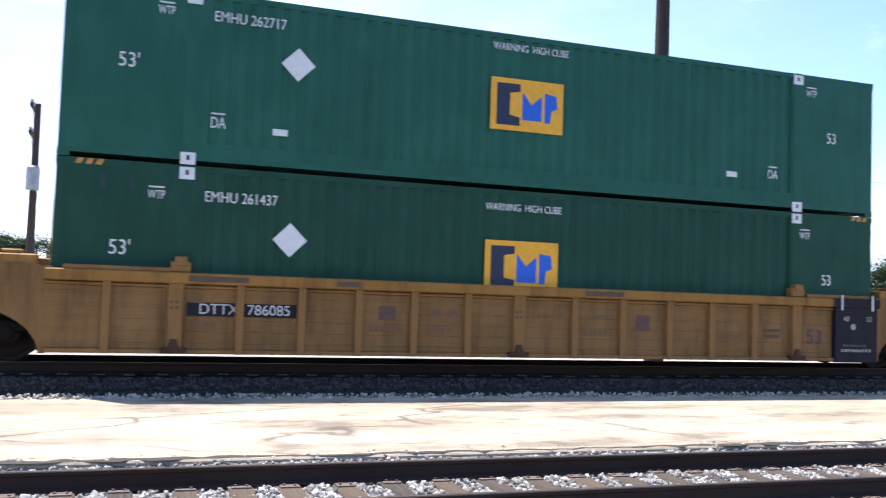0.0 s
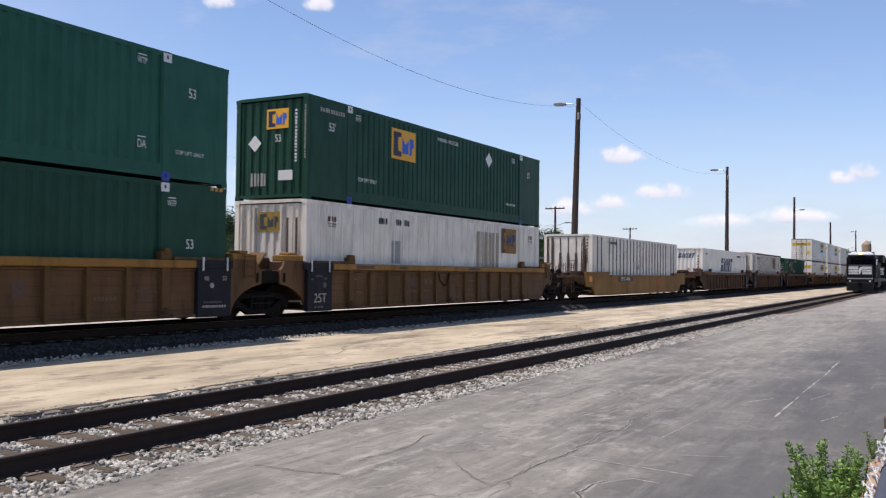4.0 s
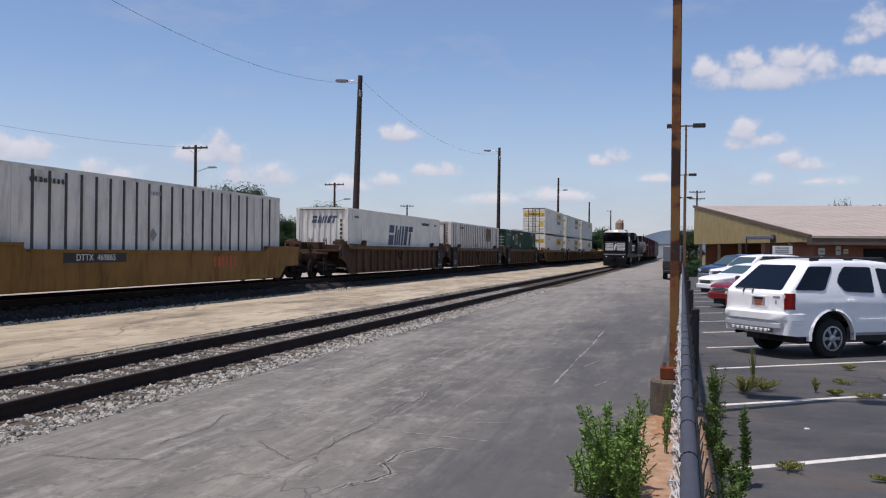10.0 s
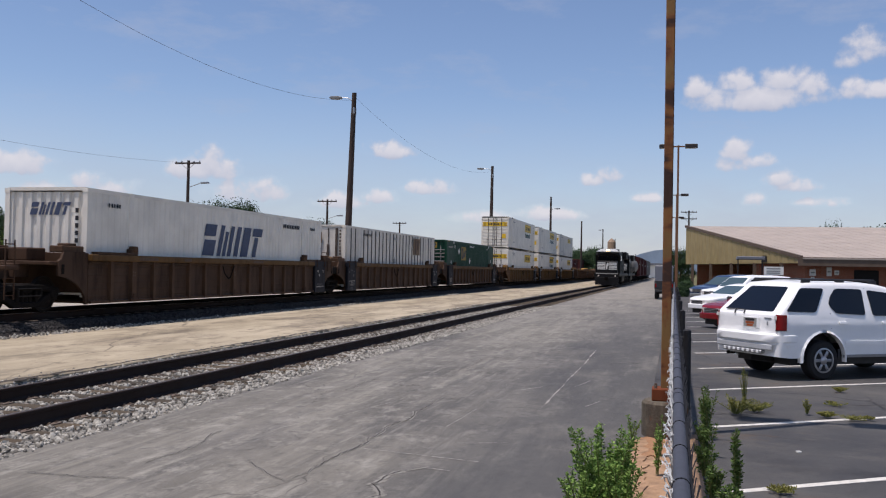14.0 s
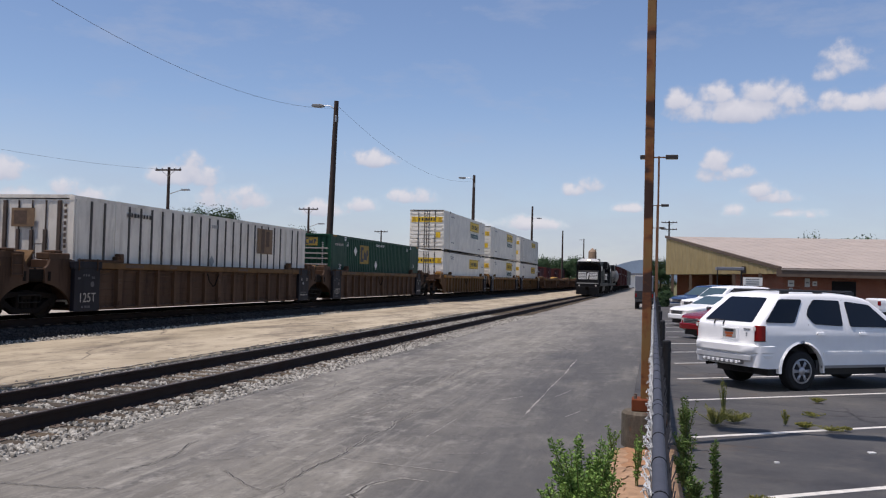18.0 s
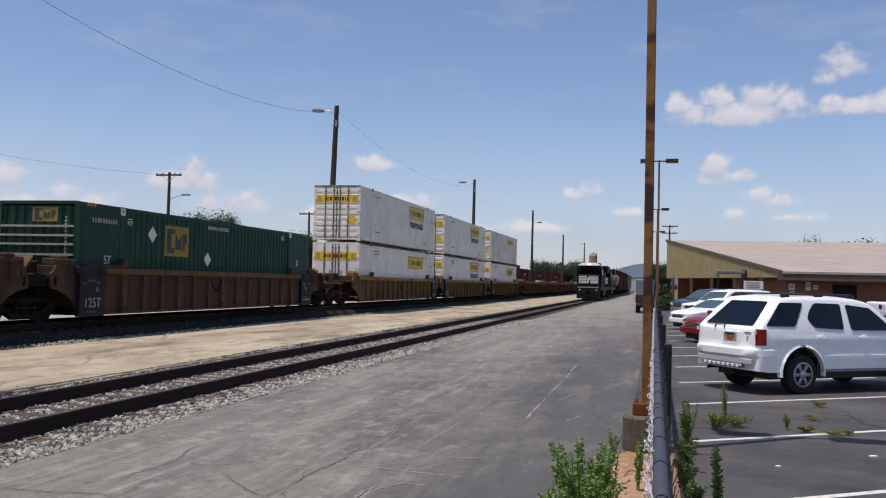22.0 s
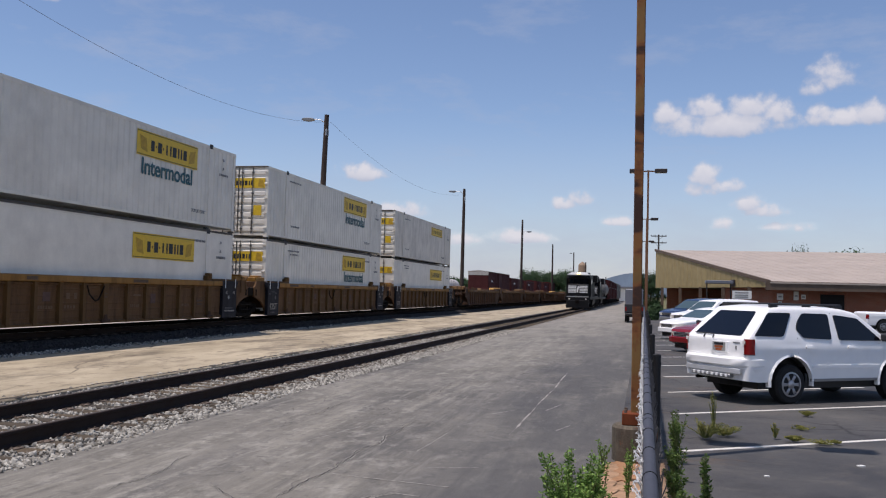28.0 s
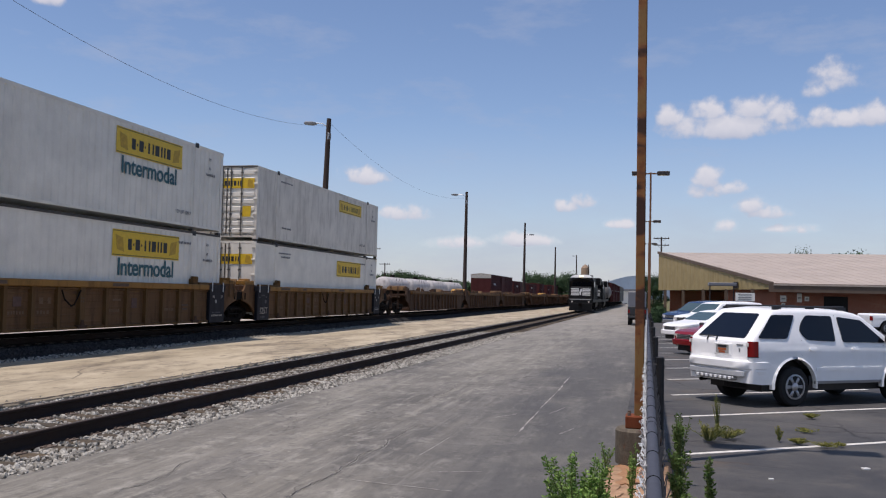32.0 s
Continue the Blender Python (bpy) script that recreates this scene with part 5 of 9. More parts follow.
def well_unit(paint_key, near, far, marks="", label="", panels=(0.35, 15.55)):
    """One unit of a well car: side sills with posts, chords, end decks over the trucks. near/far: True where it carries its own full end with coupler, False where it shares a truck."""
    c = thing("well_car", label, "well car", group="well cars of the train")
    P = M[paint_key]
    key = paint_key
    if ("well", key) not in FRAMED:
        d = {}
        bm = bmesh.new()
        prof = [(-0.02, 0.12), (0.02, 0.12)]
        for z in (0.28, 0.47, 0.66, 0.85, 1.04):
            prof += [(0.02, z), (0.029, z + 0.012), (0.029, z + 0.04), (0.02, z + 0.052)]
        prism(bm, prof + [(0.02, 1.16), (0.075, 1.18), (0.075, 1.215), (0.02, 1.22), (0.02, 1.3), (-0.02, 1.3)], "y", -0.05, 16.2)
        d["sheet"] = finish(bm, "side_sheet", M[key + "_sheet"])
        bm = bmesh.new()
        bx(bm, -0.14, 0.14, -0.05, 16.2, 1.24, 1.42)
        d["chord"] = finish(bm, "top_chord", M["orange_car" if key != "brown_car" else "tan_car"], 0.02)
        bm = bmesh.new()
        bx(bm, -0.3, 0.05, 0.0, 16.15, 0.12, 0.19)
        d["sill"] = finish(bm, "bottom_sill", P, 0.01)
        for nm, w in (("post", 0.075), ("wide", 0.14)):
            bm = bmesh.new()
            prism(bm, [(-w, -0.03), (w, -0.03), (w * 0.8, 0.085), (-w * 0.8, 0.085)], "z", 0.12, 1.25)
            bm.transform(Matrix(((0, 1, 0, 0), (1, 0, 0, 0), (0, 0, 1, 0), (0, 0, 0, 1))))
            d[nm] = finish(bm, "side_post", P)
        bm = bmesh.new()
        for i in range(5):
            bx(bm, -1.3, 1.3, 1.0 + i * 3.4, 1.5 + i * 3.4, 0.14, 0.26)
        bx(bm, -1.3, 1.3, 0, 16.15, 0.12, 0.16)
        d["floor"] = finish(bm, "well_floor", P)
        # end over the truck: arched skirt, deck, raised beams; local y from the well end outwards
        bm = bmesh.new()
        arch = [(0.0, 0.10), (0.0, 1.40), (0.18, 1.47), (1.0, 1.47), (1.08, 1.3), (1.2, 1.22), (1.2, 0.9)]
        for i in range(2, 13):
            a = math.pi / 2 * i / 12
            arch.append((1.56 - 1.46 * math.sin(a), 0.10 + 0.78 * math.cos(a)))
        prism(bm, arch, "x", -0.035, 0.035)
        d["skirt"] = finish(bm, "end_skirt", M[key + "_sheet"])
        bm = bmesh.new()
        bx(bm, -1.34, 1.34, 0.0, 1.45, 1.12, 1.22)
        bx(bm, -1.34, 1.34, -0.06, 0.06, 0.4, 1.45)
        bx(bm, -0.45, 0.45, 1.1, 1.66, 0.8, 1.15)
        d["deck"] = finish(bm, "end_deck", M["rusty_dark"], 0.015)
        bm = bmesh.new()
        bx(bm, -0.2, 0.2, -0.42, 0.42, 0, 0.17)
        bx(bm, -0.14, 0.23, -0.2, 0.1, 0.17, 0.24)
        d["beam"] = finish(bm, "end_beam", M["orange_car"] if key != "brown_car" else P, 0.02)
        bm = bmesh.new()
        bx(bm, -0.22, 0.22, -0.42, 0.42, 0, 0.36)
        bx(bm, 0.22, 0.25, -0.36, 0.36, 0.04, 0.32)
        d["box"] = finish(bm, "control_box", M["iron"], 0.02)
        bm = bmesh.new()
        prism(bm, [(-0.3, 0.0), (0.08, 0.42), (0.12, 0.4), (-0.2, 0.0)], "x", -0.25, 0.25)
        d["fold"] = finish(bm, "folded_plate", M["tan_car"])
        bm = bmesh.new()
        prism(bm, [(-0.05, -0.12), (0.05, -0.12), (0.05, 0.12), (-0.05, 0.12)], "x", 0, 0.02)
        d["slot"] = finish(bm, "skirt_slot", M["iron"])
        bm = bmesh.new()
        bx(bm, -0.3, 0.3, -0.35, 0.35, 0, 0.34)
        d["boxes"] = finish(bm, "brake_gear", M["rusty_dark"], 0.03)
        bm = bmesh.new()
        for yy in (0.55, 0.95):
            tube(bm, (1.42, yy, 1.0), (1.42, yy, 1.6), 0.016, n=6)
        for zz in (1.05, 1.3, 1.55):
            tube(bm, (1.42, 0.55, zz), (1.42, 0.95, zz), 0.014, n=6)
        d["ladder"] = finish(bm, "ladder", P)
        bm = bmesh.new()
        bx(bm, -0.05, 0.075, -0.55, 0.55, 0.1, 1.24)
        bx(bm, -0.05, 0.084, -0.62, 0.62, 1.236, 1.424)
        d["panel"] = finish(bm, "dark_panel", M["navy"], 0.01)
        bm = bmesh.new()
        bx(bm, -0.14, 0.06, -0.16, 0.16, 1.42, 1.6)
        bx(bm, -0.1, 0.09, -0.1, 0.1, 1.52, 1.68)
        d["guide"] = finish(bm, "container_guide", P, 0.02)
        bm = bmesh.new()
        bx(bm, -0.1, 0.1, -0.8, 0.8, 1.42, 1.49)
        d["lip"] = finish(bm, "deck_lip", P, 0.01)
        bm = bmesh.new()
        bx(bm, -0.03, 0.11, -0.2, 0.2, 0.14, 0.22)
        prism(bm, [(-0.1, 0.2), (0.1, 0.2), (0.05, 0.36), (-0.05, 0.36)], "x", 0.02, 0.1)
        d["lug"] = finish(bm, "jacking_lug", M["rusty_dark"], 0.01)
        bm = bmesh.new()
        bx(bm, 0.0, 0.016, -0.05, 16.2, 0.195, 0.235)
        d["edge"] = finish(bm, "sill_edge", M[key + "_sheet"])
        bm = bmesh.new()
        for a, b in (((-0.42, 1.16), (-0.3, 0.92)), ((-0.3, 0.92), (-0.02, 0.74)), ((-0.02, 0.74), (0.12, 0.78)), ((0.12, 0.78), (0.38, 1.16))):
            tube(bm, (0.0, a[0], a[1]), (0.0, b[0], b[1]), 0.022, n=6)
        d["strap"] = finish(bm, "hanging_strap", M["iron"])
        FRAMED["well", key] = d
    d = FRAMED["well", key]
    for s in (-1, 1):
        share("side_sheet", d["sheet"], c, pose(s * 1.39, 0, 0))
        share("top_chord", d["chord"], c, pose(s * 1.4, 0, 0))
        share("bottom_sill", d["sill"], c, pose(s * 1.44, 0, 0) if s > 0 else pose(s * 1.44, 16.15, 0, 0, 0, 180))
        for y in SIDE_POSTS:
            o = share("side_post", d["wide" if y in WIDE_POSTS else "post"], c, pose(s * 1.43, y, 0, 0, 0, 0 if s > 0 else 180))
        for y in (1.95, 14.1):
            share("container_guide", d["guide"], c, pose(s * 1.42, y, 0, 0, 0, 0 if s > 0 else 180))
        for y in WIDE_POSTS:
            share("jacking_lug", d["lug"], c, pose(s * 1.44, y, 0, 0, 0, 0 if s > 0 else 180))
        share("sill_edge", d["edge"], c, pose(1.412, 0, 0) if s > 0 else pose(-1.412, 16.15, 0, 0, 0, 180))
        for y in (1.0, 15.1):
            share("deck_lip", d["lip"], c, pose(s * 1.4, y, 0))
        for y in panels:
            p = share("dark_panel", d["panel"], c, pose(s * 1.46, y, 0, 0, 0, 0 if s > 0 else 180), "dark navy stencil panel")
            if s > 0:
                for dy in (-0.4, 0.4):
                    bm = bmesh.new()
                    tube(bm, (0.09, dy, 1.18), (0.09, dy, 1.5), 0.02, n=6)
                    part("handhold", bm, M["mark_white"] if key != "brown_car" else P, p)
    if key != "yellow_car":
        share("hanging_strap", d["strap"], c, pose(1.53, 7.38, 0), "dark strap hanging in a loop")
    share("well_floor", d["floor"], c, pose(0, 0, 0))
    for y, turn in ((16.15, 0), (0, 180)):
        e = pose(0, y, 0, 0, 0, turn)
        share("end_deck", d["deck"], c, e)
        share("ladder", d["ladder"], c, e)
        for sx in (-1, 1):
            share("end_skirt", d["skirt"], c, e @ pose(sx * 1.36, 0, 0))
        for q in ((0, 0.65, 1.22), (0.75, 0.95, 1.22)):
            share("brake_gear", d["boxes"], c, e @ pose(*q))
        for sx in (-1, 1):
            share("end_beam", d["beam"], c, e @ pose(sx * 1.16, 0.6, 1.45))
            for yy, zz in ((1.18, 1.02),):
                share("skirt_slot", d["slot"], c, e @ pose(sx * 1.396 - 0.01, yy - 0.14, zz))
    for sx in (-1, 1):
        share("control_box", d["box"], c, pose(sx * 1.1, 16.15 + 1.57, 0.88), "black brake control box")
        share("folded_plate", d["fold"], c, pose(sx * 0.95, 16.15 + 1.5, 1.25), "folded tan cover plate")
    W, X = M["mark_white2"], 1.54
    if marks:
        for txt, size, y, z, mk in marks:
            letters(txt, size, M[mk], c, side_at(X if mk == "mark_white2" else 1.425, y, z))
        if marks[0][0].startswith("DTTX"):
            plate_mark(c, side_at(1.42, 3.0, 0.84), 1.86, 0.22, M["navy"], "number_panel", "dark panel behind the car number")
    for y, w, n in ((2.4, 0.35, 3), (5.4, 0.6, 6), (6.4, 0.5, 4), (12.5, 0.6, 6), (9.5, 0.5, 5)) if key != "brown_car" else ():
        bars(c, side_at(1.421, y, 0.59), w, 0.09, M["mark_stencil"], n)
    for y, z, w, h, mk in ((5.42, 0.86, 0.3, 0.24, "mark_dull_plum"), (6.3, 0.88, 0.16, 0.16, "mark_stencil"), (6.62, 0.88, 0.14, 0.16, "mark_stencil"), (10.5, 0.8, 0.28, 0.3, "mark_dull_plum"),
                           (2.2, 0.98, 0.22, 0.07, "mark_stencil"), (13.5, 0.72, 0.4, 0.06, "mark_brown"), (13.5, 0.6, 0.34, 0.06, "mark_brown"), (9.6, 0.9, 0.4, 0.06, "mark_stencil")) if key != "brown_car" else ():
        plate_mark(c, side_at(1.421, y, z), w, h, M[mk], "stencil_block")
    for y, w in ((2.55, 0.95), (4.7, 0.42), (9.6, 0.8)):
        plate_mark(c, side_at(1.542, y, 1.33), w, 0.09, M["mark_brown"], "chord_stencil")
    for y in (1.89, 7.88):
        for z in (0.95, 0.86):
            bars(c, side_at(1.518, y, z), 0.16, 0.05, M["mark_brown"], 2)
    if 15.55 in panels:
        letters("48", 0.15, W, c, side_at(X, 15.27, 1.0))
        letters("53", 0.15, W, c, side_at(X, 15.87, 1.0))
        poly_mark(c, side_at(X, 15.45, 0.84), [(0.07 * math.cos(i * math.pi / 3), 0.07 * math.sin(i * math.pi / 3)) for i in range(6)], M["mark_pale"], "panel_emblem")
    if 15.55 in panels:
        bars(c, side_at(X, 15.55, 0.35), 0.8, 0.06, W, 9)
        bars(c, side_at(X, 15.5, 0.45), 0.6, 0.05, M["mark_stencil2"], 7)
    if 0.35 in panels:
        for y, z, w in ((0.0, 0.98, 0.14), (0.6, 1.0, 0.14), (0.3, 1.06, 0.3), (0.3, 0.22, 0.4)):
            bars(c, side_at(X, y, z), w, 0.06, M["mark_stencil2"], 3)
        poly_mark(c, side_at(X, 0.55, 0.82), [(0.08 * math.cos(i * math.pi / 6), 0.08 * math.sin(i * math.pi / 6)) for i in range(12)], M["mark_stencil2"], "panel_emblem")
    if far:
        truck(c, 16.15 + 1.9, drop=TRAIN_TOP - CAR_BASE)
        end_gear(c, 16.15, 1, M["rusty_dark"])
    else:
        truck(c, 16.15 + 1.55, drop=TRAIN_TOP - CAR_BASE)
    if near:
        truck(c, -1.9, drop=TRAIN_TOP - CAR_BASE)
        end_gear(c, 0, -1, M["rusty_dark"])
    return c


def end_gear(c, y, s, P):
    """Platform, draft sill, coupler and hand brake at an outer end."""
    bm = bmesh.new()
    a, b = sorted((y + s * 1.5, y + s * 3.1))
    bx(bm, -0.3, 0.3, a, b, 0.75, 1.05)
    bx(bm, -1.4, 1.4, *sorted((y + s * 2.6, y + s * 3.05)), 1.0, 1.1)
    part("end_platform", bm, P, c, bevel=0.015)
    bm = bmesh.new()
    bx(bm, -0.12, 0.12, *sorted((y + s * 3.0, y + s * 3.62)), 0.78, 1.0)
    bx(bm, -0.2, 0.2, *sorted((y + s * 3.45, y + s * 3.66)), 0.72, 1.06)
    part("coupler", bm, M["iron"], c, bevel=0.03)
    bm = bmesh.new()
    lathe(bm, [(-0.02, 0.13), (0.02, 0.13)], "y", 18, (0.7, y + s * 2.95, 1.3))
    tube(bm, (0.7, y + s * 2.9, 1.05), (0.7, y + s * 2.9, 1.3), 0.04, n=8)
    part("hand_brake", bm, M["iron"], c)
    for x in (-1.35, 1.35):
        bm = bmesh.new()
        tube(bm, (x, y + s * 2.7, 0.3), (x, y + s * 2.7, 1.7), 0.02, n=6)
        tube(bm, (x, y + s * 3.0, 0.3), (x, y + s * 3.0, 1.7), 0.02, n=6)
        for zz in (0.4, 0.8, 1.2, 1.6):
            tube(bm, (x, y + s * 2.7, zz), (x, y + s * 3.0, zz), 0.015, n=6)
        part("end_ladder", bm, P, c)


def smooth_well_car(label):
    """Stand-alone yellow car with smooth fish-belly sides and raised ends."""
    c = thing("well_car", label, "well car", group="well cars of the train")
    P = M["olive_car"]
    for s in (-1, 1):
        bm = bmesh.new()
        prism(bm, [(-1.37, 1.25), (-1.37, 0.58), (-0.55, 0.56), (-0.08, 0.14), (15.85, 0.13), (16.35, 0.56), (17.5, 0.58), (17.5, 1.25), (16.6, 1.32), (14.75, 1.27), (14.6, 1.1), (2.2, 1.1), (2.05, 1.27), (-0.4, 1.3)],
              "x", s * 1.44 - 0.05, s * 1.44 + 0.05)
        part("side_plate", bm, P, c, bevel=0.015)
        bm = bmesh.new()
        bx(bm, s * 1.44 - 0.1, s * 1.44 + 0.1, 2.25, 14.55, 1.07, 1.15)
        part("top_chord", bm, P, c)
        for y0, y1 in ((-1.37, 2.05), (14.75, 17.5)):
            bm = bmesh.new()
            bx(bm, s * 1.44 - 0.1, s * 1.44 + 0.09, y0, y1, 1.23, 1.31)
            part("top_chord", bm, P, c, bevel=0.01)
    bm = bmesh.new()
    bx(bm, -1.4, 1.4, 0.8, 15.4, 0.12, 0.2)
    part("well_floor", bm, P, c)
    for y in (-1.95, 16.25):
        bm = bmesh.new()
        bx(bm, -1.38, 1.38, y, y + 1.85, 0.98, 1.12)
        bx(bm, -1.38, 1.38, -0.02 if y < 0 else 16.09, 0.06 if y < 0 else 16.17, 0.4, 1.2)
        for q in (-0.95, -0.3, 0.3, 0.95):
            bx(bm, q - 0.2, q + 0.2, y + 0.3, y + 1.2, 1.12, 1.12 + 0.12 + 0.1 * abs(q))
        part("end_deck", bm, M["rusty_dark"], c, bevel=0.01)
    plate_mark(c, side_at(1.492, 4.75, 0.94), 2.6, 0.25, M["mark_black"], "number_panel")
    letters("DTTX  469865", 0.24, M["mark_white"], c, side_at(1.497, 4.75, 0.94), wide=1.1)
    plate_mark(c, side_at(1.492, -0.75, 0.95), 0.4, 0.26, M["mark_orange"], "orange_patch")
    bars(c, side_at(1.492, 11.6, 0.8), 1.6, 0.4, M["mark_rust"], 6, "rust_patch")
    bars(c, side_at(1.492, 0.6, 1.1), 0.8, 0.2, M["mark_stencil"], 5)
    truck(c, -1.9, drop=TRAIN_TOP - CAR_BASE), truck(c, 16.15 + 1.9, drop=TRAIN_TOP - CAR_BASE)
    end_gear(c, 0, -1, M["rusty_dark"]), end_gear(c, 16.15, 1, M["rusty_dark"])
    return c


def travelled(t):
    """Metres that the train has gone by t seconds."""
    return 4.407 * t + 0.006472 * t * t + 0.000108 * t ** 3


MOVING = []


def ride(ob, y0, z=0.0):
    """Puts a thing on the train: its near end at y0 at the start."""
    ob.matrix_basis = pose(TRAIN_X, y0, CAR_BASE + z)
    MOVING.append((ob, y0, CAR_BASE + z))
    return ob


TRAIN_WHEELS = []
LOW, HIGH = 0.28, 3.19


def build_train():
    g, gd = M["green"], M["green_dark"]
    T125 = (("125T", 0.36, 0.35, 0.45, "mark_white2"),)
    mk1 = (("DTTX  786085", 0.24, 3.0, 0.84, "mark_white3"), ("53", 0.42, 14.55, 0.6, "mark_purple"))
    ride(well_unit("yellow_car", False, False, "", "yellow-tan well car unit with ribbed sides, empty"), -20.45)
    ride(well_unit("yellow_car", False, False, mk1, "yellow-tan well car unit with ribbed sides and a stencil panel", (15.55,)), -1.26)
    ride(well_unit("tan_car", False, False, (("125T", 0.36, 0.35, 0.45, "mark_white2"),), "tan well car unit with ribbed sides marked 125T"), 18.16)
    ride(well_unit("tan_car", False, True, (("25T", 0.36, 0.35, 0.45, "mark_white2"),), "tan well car unit at the outer end of its car", (0.35,)), 37.44)
    ride(emp_box("lower", "EMHU 261437", "green corrugated lower container with a yellow badge, sunk in the well", gd), -1.26, LOW)
    ride(emp_box("upper_a", "EMHU 262717", "green corrugated upper container with a yellow badge and white marks", g), -1.26, HIGH)
    ride(emp_box("lower", "EMHU 261456", "dark green lower container with yellow end reflectors", gd), 18.16, LOW)
    ride(emp_box("upper_b", "EMHU 651205", "green upper container with a yellow badge near its middle", g), 18.16, HIGH)
    ride(white_plain_box("stained white lower container with rust streaks on its end"), 37.44, LOW)
    ride(emp_box("upper_c", "", "dark green upper container stacked on a white one", gd), 37.44, HIGH)
    ride(smooth_well_car("yellow stand-alone well car with smooth sides"), 60.32)
    ride(white_post_box("dirty white container with dark upright side ribs and a rusty end", False, True), 60.32, LOW)
    for i, (y, n, f) in enumerate(((83.72, True, False), (102.86, False, False), (122.25, False, True))):
        ride(well_unit("brown_car", n, f, T125 if i else "", "rusty brown well car unit with ribbed sides", (0.35, 15.55) if i else (15.55,)), y)
    ride(slant_box("white container with slanted faded blue strokes on its side"), 83.72, LOW)
    ride(white_post_box("grey-white container with dark upright ribs and a faded badge", True), 102.86, LOW)
    ride(emp_box("single", "", "dark green single container with a faded gold badge", M["green_deep"]), 122.25, LOW)
    for i, (y, n, f) in enumerate(((145.51, True, False), (164.66, False, False), (183.77, False, True))):
        ride(well_unit("tan_car", n, f, T125 if i else "", "ochre-brown well car unit with ribbed sides", (0.35, 15.55) if i else (15.55,)), y)
        ride(yellow_sign_box("white lower container with a yellow sign panel and door gear", False, i == 1), y, LOW)
        ride(yellow_sign_box("white upper container with a yellow sign panel", True, i < 2, i == 2), y, HIGH + 0.09)
    for k, (y, n, f) in enumerate(((207.2, True, False), (226.4, False, False), (245.6, False, True), (269.0, True, False), (288.2, False, False), (307.4, False, True), (330.8, True, False), (350.0, False, True))):
        u = well_unit("brown_car", n, f, "", "empty brown well car unit with ribbed sides", ())
        for yy, w in ((-0.6, 0.55),):
            bm = bmesh.new()
            prism(bm, [(-w, 0.0), (w, 0.0), (w * 0.8, 0.18), (0.1, 0.3), (-w * 0.85, 0.22)], "x", 0.1, 1.2)
            part("yellow_cover", bm, M["mark_gold2" if k % 3 == 1 else "tan_car"], u, "dull yellow end cover plate" if k % 3 == 1 else "weathered tan end cover plate", 0.03, at=pose(0, yy, 1.45))
        ride(u, y)
    TRAIN_WHEELS.extend(WHEELS)


def motions():
    step = [i * 1.0 for i in range(33)]
    for ob, y0, z in MOVING:
        walk(ob, [(t, pose(TRAIN_X, y0 - travelled(t), z)) for t in step])
    fine = [i * 0.125 for i in range(257)]
    for w, y, r in TRAIN_WHEELS:
        walk(w, [(t, pose(0, y, r, travelled(t) / r * 57.29578)) for t in fine])


# ---------------------------------------------------------------- poles, wires, fence
def m_rust():
    k = Nodes("rusty_yellow_steel")
    base = k.mix(k.noise(1.6, 4, 0.6, (1, 1, 0.5)), rgb((112, 84, 46)), rgb((140, 104, 56)))
    rust = k.noise(1.25, 5, 0.55, (0.5, 0.5, 1.0), 0.51, 0.55)
    edge = k.noise(1.25, 5, 0.55, (0.5, 0.5, 1.0), 0.46, 0.53)
    speck = k.noise(9, 5, 0.7, (1, 1, 0.4), 0.54, 0.64)
    col = k.mix(k.math("MULTIPLY", edge, 0.75), base, rgb((134, 74, 34)))
    col = k.mix(k.math("MULTIPLY", speck, 0.6), col, rgb((116, 60, 30)))
    col = k.mix(k.math("MULTIPLY", rust, 0.92), col, rgb((50, 33, 27)))
    return k.done(col, 0.8, 0.1, k.noise(30, 4), 0.3, 0.004)


def m_pedestal():
    k = Nodes("stained_concrete")
    col = k.mix(k.noise(5, 6, 0.7), rgb((74, 68, 57)), rgb((112, 102, 86)))
    col = k.mix(k.math("MULTIPLY", k.noise(2.5, 6, 0.7, (1, 1, 0.4), 0.45, 0.6), 0.85), col, rgb((66, 56, 48)))
    col = k.mix(k.math("MULTIPLY", k.noise(3.5, 5, 0.7, (1, 1, 0.5), 0.54, 0.66), 0.8), col, rgb((134, 78, 44)))
    return k.done(col, 0.9, 0.0, k.noise(24, 5, 0.7), 0.5, 0.01)


M["rust"] = m_rust()
M["pedestal"] = m_pedestal()
M["rust_brown"] = paint("rust_brown_steel", (112, 80, 58), (70, 48, 36), 0.6, 0.8)
M["rust_cover"] = paint("rusty_cover", (110, 58, 34), (52, 30, 22), 0.7, 0.85)


